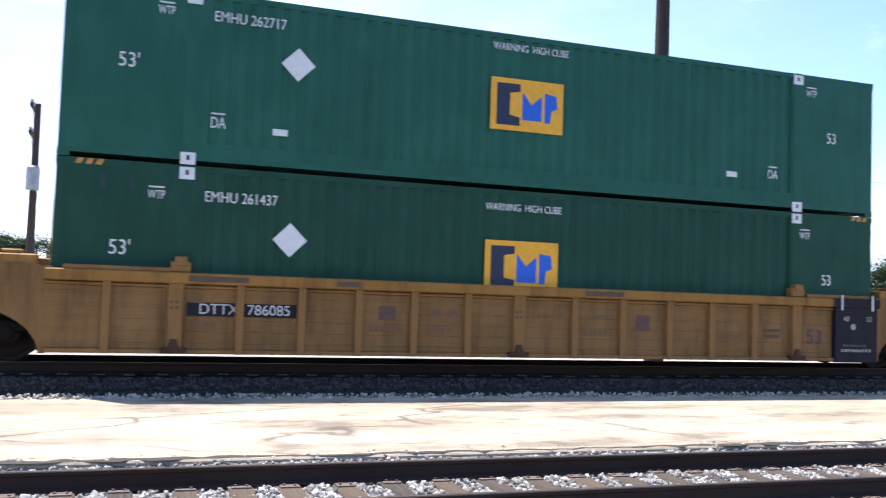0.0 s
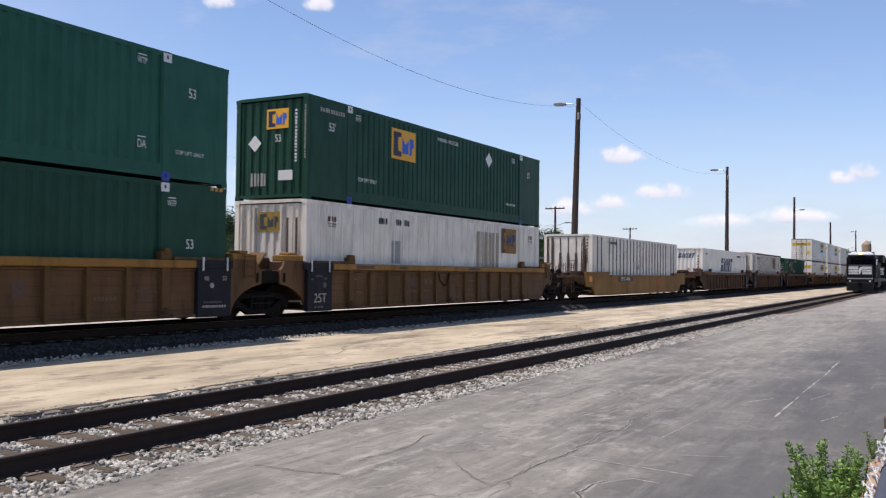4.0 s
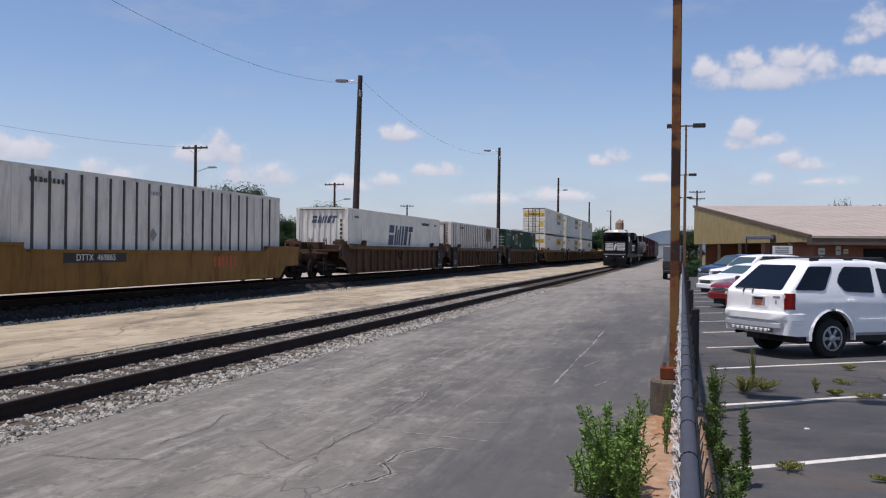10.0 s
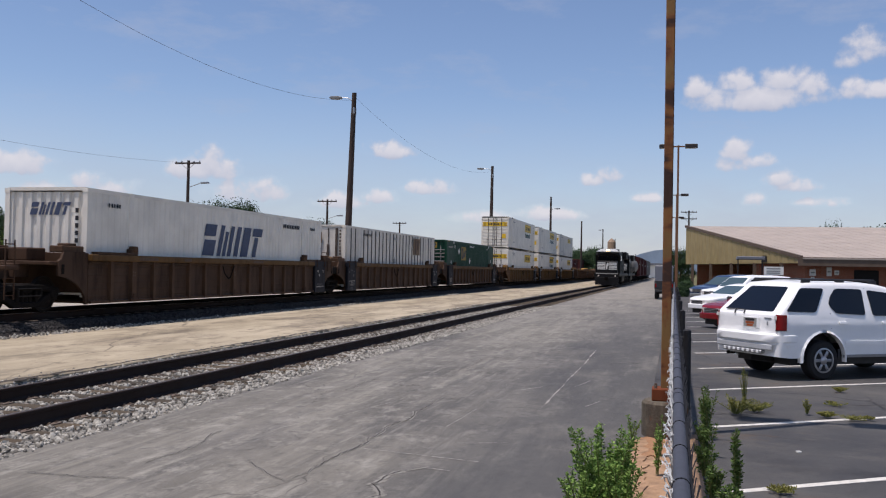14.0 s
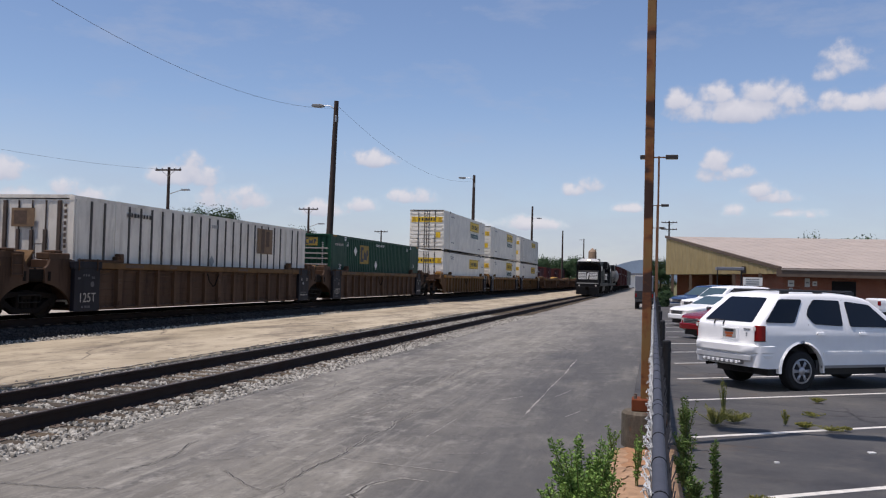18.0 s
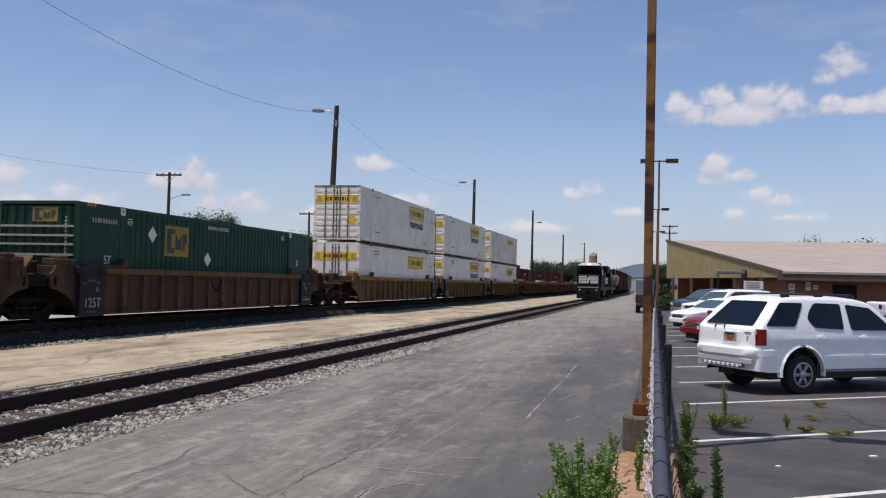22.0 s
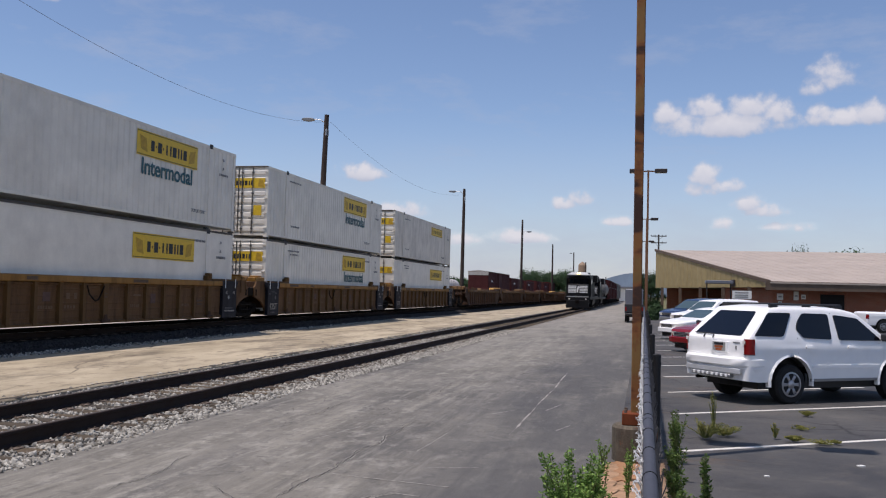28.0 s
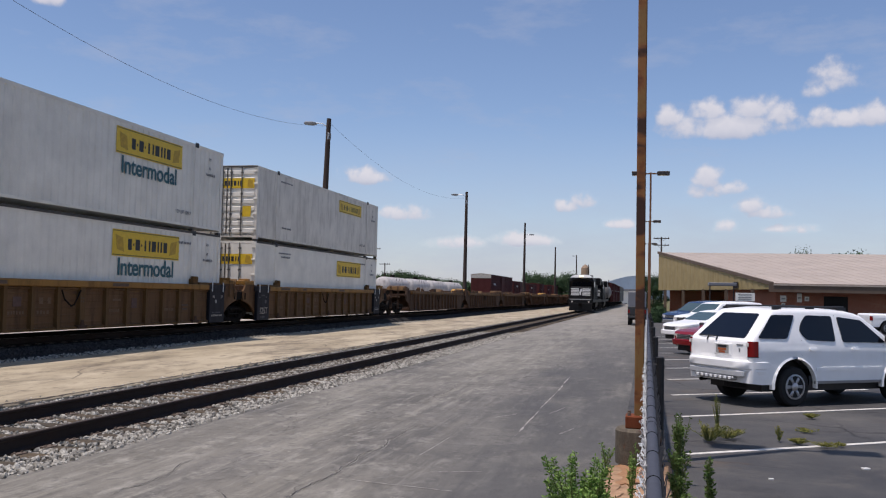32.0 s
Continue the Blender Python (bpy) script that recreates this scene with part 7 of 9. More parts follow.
M.update({"red_dirt": plain("orange_dirt", (156, 116, 82), 0.95, 0.0, 0.3, 9, 0.4), "weed_dark": m_leaf("dark_weed_foliage", (56, 80, 38), (104, 126, 66)), "weed_dry": m_leaf("dry_weed_foliage", (92, 98, 44), (150, 144, 78))})


# ---------------------------------------------------------------- road vehicles
def rounded(bm, offset, seg=3):
    bmesh.ops.recalc_face_normals(bm, faces=bm.faces)
    bmesh.ops.bevel(bm, geom=[e for e in bm.edges if e.is_manifold and e.calc_face_angle(0) > 0.6], offset=offset, segments=seg, affect="EDGES", profile=0.6)


def panel(quad, u0, u1, v0, v1, off, cut=0.12):
    """A flat pane on a face given by its corners (lower a, lower b, upper b, upper a), with clipped corners."""
    a, b, c, d = (Vector(q) for q in quad)
    n = (b - a).cross(d - a).normalized() * off
    def at(u, v):
        return a.lerp(b, u).lerp(d.lerp(c, u), v) + n
    cu, cv = (u1 - u0) * cut, (v1 - v0) * cut
    uv = [(u0 + cu, v0), (u1 - cu, v0), (u1, v0 + cv), (u1, v1 - cv), (u1 - cu, v1), (u0 + cu, v1), (u0, v1 - cv), (u0, v0 + cv)]
    bm = bmesh.new()
    lo = [bm.verts.new(at(*q) - n * 2) for q in uv]
    hi = [bm.verts.new(at(*q)) for q in uv]
    bm.faces.new(hi)
    bm.faces.new(lo[::-1])
    for i in range(8):
        bm.faces.new((lo[i], lo[(i + 1) % 8], hi[(i + 1) % 8], hi[i]))
    return bm


def wheel(parent, x, y, r, w=0.24):
    s = 1 if y > 0 else -1
    o = new("wheel")
    o.parent, o.matrix_basis = parent, pose(x, y, r)
    if ("tyre", r) not in FRAMED:
        bm = bmesh.new()
        lathe(bm, [(-w / 2, r * 0.62), (-w / 2, r * 0.9), (-w * 0.36, r), (w * 0.36, r), (w / 2, r * 0.9), (w / 2, r * 0.62)], "y", 26)
        FRAMED["tyre", r] = finish(bm, "tyre", M["tyre"], smooth=True)
        bm = bmesh.new()
        lathe(bm, [(-0.06, r * 0.64), (0.045, r * 0.64), (0.05, r * 0.56), (0.02, r * 0.54), (-0.06, r * 0.5)], "y", 26)
        for i in range(6):
            a = i * math.pi / 3
            c, d = math.cos(a), math.sin(a)
            ring = []
            for y, u, v in ((0.02, 0.14, 0.05), (0.05, 0.3, 0.03), (0.045, 0.46, 0.04), (0.025, 0.57, 0.075)):
                ring.append([bm.verts.new((c * r * u - d * v * k, y - (0.02 if abs(k) == 1 else 0.0), d * r * u + c * v * k)) for k in (-1, -0.5, 0.5, 1)])
            for p, q in zip(ring, ring[1:]):
                for k in range(3):
                    bm.faces.new((p[k], p[k + 1], q[k + 1], q[k]))
        lathe(bm, [(-0.03, r * 0.22), (0.04, r * 0.22), (0.065, r * 0.15), (0.07, r * 0.06)], "y", 14)
        FRAMED["rim", r] = finish(bm, "rim", M["alloy"], smooth=True)
        bm = bmesh.new()
        lathe(bm, [(-0.1, r * 0.6), (-0.055, r * 0.6)], "y", 20)
        FRAMED["disc", r] = finish(bm, "brake_disc", M["iron"])
    share("tyre", FRAMED["tyre", r], o, pose(0, 0, 0))
    share("rim", FRAMED["rim", r], o, pose(0, s * w * 0.36, 0, 0, 0, 0 if s > 0 else 180))
    share("brake_disc", FRAMED["disc", r], o, pose(0, s * w * 0.36, 0, 0, 0, 0 if s > 0 else 180))
    return o


def smooth_poly(pts, r=0.18):
    """Rounds each corner of an outline by cutting it with three points."""
    out, n = [], len(pts)
    for i in range(n):
        p, a, b = Vector(pts[i]), Vector(pts[i - 1]), Vector(pts[(i + 1) % n])
        k = min(r, 0.4 * min((a - p).length, (b - p).length))
        s, e = p + (a - p).normalized() * k, p + (b - p).normalized() * k
        out += [s, (s + e) * 0.2 + p * 0.6, e]
    return out


class Shell:
    """Lofted car body: local x from the tail to the nose, y across, z up."""
    def __init__(self, spec):
        self.s = spec
        self.L = spec["nose"]

    def top(self, x):
        o = self.s["top"]
        return float(np.interp(x, [p[0] for p in o], [p[1] for p in o]))

    def slope(self, x):
        return (self.top(x + 0.02) - self.top(x - 0.02)) / 0.04

    def bottom(self, x):
        z = self.s["floor"] + 0.1 * max(0.0, 0.25 - x) + 0.25 * max(0.0, x - self.L + 0.35)
        for ax in self.s["axles"]:
            d = self.s["arch"] ** 2 - (x - ax) ** 2
            if d > 0:
                z = max(z, self.s["radius"] + 0.01 + math.sqrt(d))
        return z

    def side(self, x, z):
        s = self.s
        y = s["half"] - 0.10 * max(0.0, 0.62 - z) - 0.05 * max(0.0, z - 0.62) ** 2
        y -= s["tumble"] * max(0.0, z - s["belt"])
        y += 0.014 * math.exp(-((z - s["belt"] + 0.14) / 0.07) ** 2)
        for e, R in ((x, s.get("tail_r", 0.13)), (self.L - x, s.get("nose_r", 0.3))):
            if e < R:
                y -= R - math.sqrt(max(0.0, R * R - (R - e) ** 2))
        y -= 0.05 * max(0.0, x - self.L + 1.2) ** 2 + 0.03 * max(0.0, 0.9 - x) ** 2
        d = self.top(x) - z
        R = 0.085
        if d < R:
            y -= (R - math.sqrt(max(0.0, R * R - (R - d) ** 2))) * 0.8
        return y

    def crown(self, x):
        return 0.04 * max(0.0, 1 - abs(self.slope(x)) / 0.3)

    def body(self):
        xs = {round(i * self.L / 84, 4) for i in range(85)} | {p[0] for p in self.s["top"]} | {0.005, 0.02, 0.045, 0.08, self.L - 0.01, self.L - 0.03}
        for ax in self.s["axles"]:
            xs |= {ax - self.s["arch"] + 0.002, ax + self.s["arch"] - 0.002, ax - self.s["arch"] - 0.002, ax + self.s["arch"] + 0.002}
        xs = sorted(xs)
        bm = bmesh.new()
        cols = []
        for x in xs:
            b, t, belt = self.bottom(x), self.top(x), self.s["belt"]
            r = min(t - 0.09, max(belt, b + 0.05))
            r = max(r, b + 0.02)
            zs = [b + (r - b) * i / 9 for i in range(10)] + [r + (t - 0.09 - r) * i / 4 for i in range(1, 4)] + [max(t - d, b + 0.021) for d in (0.085, 0.06, 0.038, 0.02, 0.008, 0.0)]
            half = [(self.side(x, z), z) for z in zs]
            ye = half[-1][0]
            half += [(ye * k, t + self.crown(x) * (1 - k * k)) for k in (0.8, 0.5)]
            ring = [(x, y, z) for y, z in half] + [(x, 0.0, t + self.crown(x))] + [(x, -y, z) for y, z in half[::-1]]
            cols.append([bm.verts.new(q) for q in ring])
        n = len(cols[0])
        for a, b in zip(cols, cols[1:]):
            for i in range(n - 1):
                bm.faces.new((a[i], a[i + 1], b[i + 1], b[i]))
        bm.faces.new(cols[0])
        bm.faces.new(cols[-1][::-1])
        return bm

    def side_pane(self, pts, s, r=0.1, out=0.006, deep=0.02):
        bm = bmesh.new()
        q = smooth_poly([(x, 0.0, z) for x, z in pts], r)
        hi = [bm.verts.new((v.x, s * (self.side(v.x, v.z) + out), v.z)) for v in q]
        lo = [bm.verts.new((v.x, s * (self.side(v.x, v.z) - deep), v.z)) for v in q]
        bm.faces.new(hi), bm.faces.new(lo[::-1])
        for i in range(len(q)):
            bm.faces.new((lo[i], lo[(i + 1) % len(q)], hi[(i + 1) % len(q)], hi[i]))
        return bm

    def cross_pane(self, xa, xb, edge, r=0.1, edge_b=None):
        """A pane lying on the sloping upper surface between two stations."""
        bm = bmesh.new()
        def at(x, k):
            y = (self.side(x, self.top(x)) - (edge if x == xa or edge_b is None else edge_b)) * k
            return Vector((x, y, self.top(x)))
        n = Vector((-(self.top(xb) - self.top(xa)), 0, xb - xa)).normalized()
        if n.z < 0:
            n = -n
        q = smooth_poly([at(xa, -1), at(xb, -1), at(xb, 1), at(xa, 1)], r)
        hi = [bm.verts.new(v + n * 0.008) for v in q]
        lo = [bm.verts.new(v - n * 0.02) for v in q]
        bm.faces.new(hi), bm.faces.new(lo[::-1])
        for i in range(len(q)):
            bm.faces.new((lo[i], lo[(i + 1) % len(q)], hi[(i + 1) % len(q)], hi[i]))
        return bm

    def wrap(self, z0, z1, y0, x1, end, out=0.008, deep=0.03, s=1, n=9):
        """A lens that wraps a corner: from y0 on the end face round to x1 on the side."""
        zm = (z0 + z1) / 2
        line = []
        base = 0.0 if end == "tail" else self.L
        w = -1 if end == "tail" else 1
        ye = self.side(base, zm)
        for k in range(3):
            line.append((base + w * out, y0 + (ye - y0) * k / 2))
        for k in range(1, n):
            x = base - w * abs(x1 - base) * (k / (n - 1)) ** 1.7
            line.append((x, self.side(x, zm) + out))
        bm = bmesh.new()
        c = Vector((base - w * 0.25, 0))
        outer = [Vector(p) for p in line]
        inner = [p + (Vector((base - w * 0.3, p.y * 0.55)) - p).normalized() * deep for p in outer]
        ring = outer + inner[::-1]
        prism(bm, [(p.x, s * p.y) for p in ring], "z", z0, z1)
        return bm


def car(name, label, category, spec, colour, m, group="vehicles parked in the lot"):
    """A parked car from its shell: body, glass, lamps, wheels and trim."""
    c = thing(name, label, category, m, group)
    P, sh, W, L = M[colour], Shell(spec), spec["half"], spec["nose"]
    part("body", sh.body(), P, c, smooth=True)
    for s in (-1, 1):
        for w in spec["windows"]:
            part("side_window", sh.side_pane(w, s, spec.get("corner", 0.1), 0.018), M["glass"], c)
        for x, z0, z1 in spec["gaps"]:
            part("door_gap", sh.side_pane([(x - 0.005, z0), (x + 0.005, z0), (x + 0.005, z1), (x - 0.005, z1)], s, 0.001, 0.0025), M["plastic"], c)
        for xx in spec["handles"]:
            z = spec["belt"] - 0.13
            part("door_handle", sh.side_pane([(xx - 0.09, z), (xx + 0.09, z), (xx + 0.09, z + 0.045), (xx - 0.09, z + 0.045)], s, 0.02, 0.03), P, c)
        x1 = spec["screen"][0] - 0.1
        bm = bmesh.new()
        a = sh.side(x1, spec["belt"] + 0.05)
        bx(bm, x1 - 0.12, x1, *sorted((s * (a - 0.01), s * (a + 0.19))), spec["belt"] + 0.0, spec["belt"] + 0.16)
        part("mirror", bm, M["plastic"], c, bevel=0.035)
        z = spec["lamp_z"]
        part("headlight", sh.wrap(z - 0.08, z + 0.08, W * 0.45, L - 0.4, "nose", s=s), M["lamp_clear"], c)
        part("tail_lamp", sh.wrap(*spec["tail_z"], W * spec.get("tail_y", 0.8), 0.15, "tail", s=s), M["lamp_red"], c)
    part("rear_window", sh.cross_pane(*spec["backlight"], spec.get("glass_edge", 0.03), spec.get("corner", 0.1), spec.get("glass_top")), M["glass"], c)
    part("windscreen", sh.cross_pane(*spec["screen"], 0.03), M["screen_glass"], c)
    for ax in spec["axles"]:
        for s in (-1, 1):
            wheel(c, ax, s * (W - 0.13), spec["radius"])
        bm = bmesh.new()
        prism(bm, [(ax + (spec["arch"] + 0.03) * math.cos(a * math.pi / 8), spec["radius"] + (spec["arch"] + 0.02) * math.sin(a * math.pi / 8)) for a in range(9)], "y", -W + 0.27, W - 0.27)
        part("wheel_well", bm, M["black"], c)
    bm = bmesh.new()
    bx(bm, 0.4, L - 0.3, -W + 0.2, W - 0.2, spec["floor"] - 0.14, spec["floor"] + 0.12)
    part("underbody", bm, M["black"], c)
    bm = bmesh.new()
    bx(bm, L - 0.1, L + 0.014, -W * 0.42, W * 0.42, spec["lamp_z"] - 0.09, spec["lamp_z"] + 0.07)
    g = part("grille", bm, M["black"], c, bevel=0.01)
    for i in range(3):
        bm = bmesh.new()
        bx(bm, L + 0.012, L + 0.026, -W * 0.4, W * 0.4, spec["lamp_z"] - 0.075 + i * 0.05, spec["lamp_z"] - 0.055 + i * 0.05)
        part("grille_bar", bm, M["alloy"], g)
    bm = bmesh.new()
    f = spec["floor"]
    prism(bm, smooth_plan(L, W), "z", f + 0.06, f + 0.27)
    part("front_bumper", bm, P if spec.get("same_bumper") else M["car_silver"], c, bevel=0.03)
    return c


def smooth_plan(L, W):
    """Plan of a front bumper, curved round the nose."""
    out = [(L - 0.5 + 0.58 * math.cos(a), (W + 0.012) * math.copysign(abs(math.sin(a)) ** 0.55, math.sin(a))) for a in [(-90 + 15 * i) * math.pi / 180 for i in range(13)]]
    return out + [(L - 0.3, W - 0.3), (L - 0.3, -W + 0.3)]


SUV = dict(half=0.885, floor=0.40, axles=(1.0, 3.68), arch=0.5, radius=0.355, nose=4.5, tail_r=0.09, lamp_z=0.9, same_bumper=True, handles=(1.42, 2.46), belt=1.14, tumble=0.2,
           top=((0.0, 1.15), (0.03, 1.19), (0.54, 1.66), (0.64, 1.735), (0.95, 1.76), (1.9, 1.765), (2.4, 1.74), (2.68, 1.69), (2.8, 1.65), (3.5, 1.16), (3.62, 1.13), (4.2, 1.06), (4.4, 0.97), (4.5, 0.8)),
           windows=(((0.17, 1.23), (0.82, 1.22), (1.10, 1.65), (0.58, 1.65)), ((1.15, 1.36), (1.30, 1.20), (1.98, 1.17), (2.0, 1.64), (1.38, 1.65), (1.22, 1.5)), ((2.17, 1.16), (3.26, 1.15), (2.72, 1.57), (2.13, 1.63))),
           gaps=((1.16, 0.92, 1.2), (2.08, 0.44, 1.66), (3.2, 0.44, 1.1)), backlight=(0.06, 0.54), screen=(3.46, 2.84), tail_z=(0.9, 1.17), tail_y=0.9, glass_edge=0.12, glass_top=0.17, corner=0.055)
SEDAN = dict(half=0.9, floor=0.26, axles=(1.0, 3.75), arch=0.37, radius=0.32, nose=4.75, lamp_z=0.62, same_bumper=True, handles=(1.75, 2.65), belt=0.92, tumble=0.32,
             top=((0.0, 0.72), (0.04, 0.9), (0.2, 0.95), (0.72, 0.98), (1.35, 1.36), (1.6, 1.41), (2.2, 1.42), (2.55, 1.37), (3.42, 0.95), (3.6, 0.92), (4.3, 0.83), (4.58, 0.77), (4.69, 0.69), (4.75, 0.52)),
             windows=(((1.1, 0.96), (1.95, 0.95), (1.95, 1.30), (1.5, 1.30)), ((2.02, 0.95), (3.05, 0.95), (2.52, 1.27), (2.02, 1.31))), gaps=((1.98, 0.3, 0.93), (3.1, 0.3, 0.9), (1.4, 0.72, 0.93)),
             backlight=(0.8, 1.3), screen=(3.36, 2.62), tail_z=(0.62, 0.84), nose_r=0.5)
TRUCKISH = dict(SUV, half=0.95, axles=(1.1, 4.0), nose=4.95, lamp_z=0.9, floor=0.46, radius=0.38, handles=(1.8, 2.8), belt=1.16, same_bumper=False,
                top=((0.0, 1.15), (0.03, 1.18), (0.32, 1.70), (0.42, 1.78), (0.9, 1.81), (2.2, 1.81), (2.9, 1.76), (3.05, 1.72), (3.75, 1.2), (3.9, 1.16), (4.7, 1.06), (4.87, 0.98), (4.95, 0.8)),
                windows=(((0.42, 1.2), (1.25, 1.2), (1.25, 1.66), (0.62, 1.66)), ((1.36, 1.2), (2.3, 1.19), (2.3, 1.68), (1.36, 1.68)), ((2.4, 1.19), (3.45, 1.19), (2.95, 1.62), (2.4, 1.67))),
                gaps=((1.3, 0.85, 1.16), (2.35, 0.48, 1.16), (3.5, 0.48, 1.1)), backlight=(0.045, 0.3), screen=(3.7, 3.08), tail_z=(0.85, 1.12))


def white_suv():
    c = car("suv", "white four-door sport utility car backed into a stall", "car", SUV, "car_white", pose(2.2 - 0.95 * math.cos(radians(36)) - 0.13, 18.02 - 0.95 * math.sin(radians(36)), -0.02, 0, 0, 36))
    W, sh, CW = SUV["half"], Shell(SUV), M["car_white"]
    def plan(out, back, front):
        half = [(front, W + out - 0.03), (0.3, W + out), (0.12, W + out - 0.005), (0.02, W + out - 0.05), (-back + 0.035, W + out - 0.16), (-back, W + out - 0.4)]
        return half + [(x, -y) for x, y in half[::-1]]
    bm = bmesh.new()
    prism(bm, plan(0.004, 0.12, 0.56), "z", 0.66, 0.83)
    part("rear_bumper", bm, CW, c, bevel=0.03, smooth=True)
    bm = bmesh.new()
    prism(bm, plan(0.0, 0.09, 0.54), "z", 0.5, 0.665)
    for v in bm.verts:
        if v.co.z < 0.55:
            v.co.x += 0.07 if v.co.x < 0.2 else 0.0
            v.co.y *= 0.965
    part("bumper_valance", bm, CW, c, bevel=0.025, smooth=True)
    # added strip: draws the shade under the bumper's edge in grey
    bm = bmesh.new()
    prism(bm, [(-0.105, -0.62), (-0.07, -0.74), (-0.04, -0.74), (-0.04, 0.74), (-0.07, 0.74), (-0.105, 0.62)], "z", 0.535, 0.64)
    part("bumper_insert", bm, M["insert_shade"], c, "grey strip painting the shade on the lower white bumper", 0.015)
    st = new("bumper_step")
    st.parent = c
    bm = bmesh.new()
    bx(bm, -0.12, 0.0, -0.52, 0.52, 0.46, 0.53)
    part("step_plate", bm, M["car_silver"], st, "silver ribbed bumper step", 0.02)
    for i in range(8):
        bm = bmesh.new()
        bx(bm, -0.132, -0.11, -0.47 + i * 0.125, -0.41 + i * 0.125, 0.47, 0.525)
        part("step_rib", bm, M["car_white"], st, bevel=0.008)
    for s in (-1, 1):
        part("reverse_lens", sh.wrap(1.08, 1.145, W * 0.92, 0.04, "tail", 0.02, s=s), M["lamp_clear"], c)
        part("lamp_surround", sh.wrap(0.885, 0.9, W * 0.9, 0.16, "tail", 0.012, s=s), M["plastic"], c)
        for ax in SUV["axles"]:
            bm = bmesh.new()
            n = 14
            for i in range(n):
                a0, a1 = math.pi * (i / n * 1.06 - 0.03), math.pi * ((i + 1) / n * 1.06 - 0.03)
                r0, r1 = SUV["arch"] - 0.004, SUV["arch"] + 0.035
                cz = SUV["radius"] + 0.01
                q = [(ax + r * math.cos(a), cz + r * math.sin(a)) for r, a in ((r0, a0), (r1, a0), (r1, a1), (r0, a1))]
                hi = [bm.verts.new((x, s * (W + (0.018 if k in (0, 3) else 0.002)), z)) for k, (x, z) in enumerate(q)]
                lo = [bm.verts.new((x, s * (W - 0.08), z)) for x, z in q]
                bm.faces.new(hi), bm.faces.new(lo[::-1])
                for k in range(4):
                    bm.faces.new((lo[k], lo[(k + 1) % 4], hi[(k + 1) % 4], hi[k]))
            bmesh.ops.remove_doubles(bm, verts=bm.verts, dist=0.001)
            part("fender_flare", bm, CW, c, smooth=True)
        bm = bmesh.new()
        tube(bm, (0.72, s * 0.62, 1.80), (2.45, s * 0.62, 1.805), 0.02, n=8)
        for xx in (0.8, 1.6, 2.4):
            bx(bm, xx - 0.09, xx + 0.09, s * 0.62 - 0.025, s * 0.62 + 0.025, 1.71, 1.80)
        part("roof_rail", bm, M["plastic"], c)
        part("rocker_trim", sh.side_pane([(1.48, 0.40), (3.2, 0.40), (3.2, 0.45), (1.48, 0.45)], s, 0.01, 0.012), M["car_silver"], c)
        part("side_moulding", sh.side_pane([(1.5, 0.64), (3.18, 0.64), (3.18, 0.7), (1.5, 0.7)], s, 0.01, 0.012), CW, c)
        bm = bmesh.new()
        bx(bm, 1.36, 1.40, *sorted((s * (W - 0.26), s * (W - 0.03))), 0.38, 0.55)
        part("mud_flap", bm, M["plastic"], c)
    bm = bmesh.new()
    bx(bm, 0.86, 0.92, -0.62, 0.62, 1.795, 1.815)
    part("roof_bar", bm, M["plastic"], c)
    for yy in (0.05, 0.3):
        bm = bmesh.new()
        tube(bm, (-0.015, yy, 1.16), (0.03, yy + 0.02, 1.215), 0.014, n=6)
        tube(bm, (0.03, yy + 0.02, 1.225), (0.04, yy + 0.3, 1.235), 0.01, n=6)
        part("rear_wiper", bm, M["plastic"], c)
    bm = bmesh.new()
    bx(bm, -0.02, 0.01, -0.37, 0.11, 0.89, 1.12)
    pf = part("plate_frame", bm, CW, c, bevel=0.02)
    bm = bmesh.new()
    bx(bm, -0.026, -0.018, -0.3, 0.04, 0.925, 1.085)
    part("number_plate", bm, M["mark_pale"], pf, "pale number plate with plain bars")
    for z, w, k in ((1.055, 0.24, "mark_black"), (1.0, 0.22, "mark_rust"), (0.95, 0.16, "mark_rust")):
        bm = bmesh.new()
        bx(bm, -0.03, -0.025, -0.13 - w / 2, -0.13 + w / 2, z - 0.02, z + 0.02)
        part("plate_bar", bm, M[k], pf)
    for y0, y1, z0, z1 in ((-0.66, -0.49, 1.085, 1.11), (-0.58, -0.55, 0.97, 1.04)):
        bm = bmesh.new()
        bx(bm, -0.008, 0.01, y0, y1, z0, z1)
        part("hatch_emblem", bm, M["car_silver"], c)
    bm = bmesh.new()
    tube(bm, (-0.04, 0.46, 0.40), (0.4, 0.46, 0.42), 0.032, n=10)
    part("exhaust_pipe", bm, M["iron"], c)
    bm = bmesh.new()
    lathe(bm, [(-0.1, 0.3), (0.1, 0.3)], "z", 18, (0.5, 0.0, 0.4))
    part("spare_wheel", bm, M["tyre"], c)
    bm = bmesh.new()
    bx(bm, 0.88, 1.02, -0.75, 0.75, 0.3, 0.42)
    part("rear_axle", bm, M["iron"], c, bevel=0.03)
    return c


def nose_in(nx, ny, spec, heading):
    """Pose of a car whose nose stands at (nx, ny), its rear away from the fence."""
    a = radians(heading)
    return pose(nx - spec["nose"] * math.cos(a), ny - spec["nose"] * math.sin(a), -0.02, 0, 0, heading)


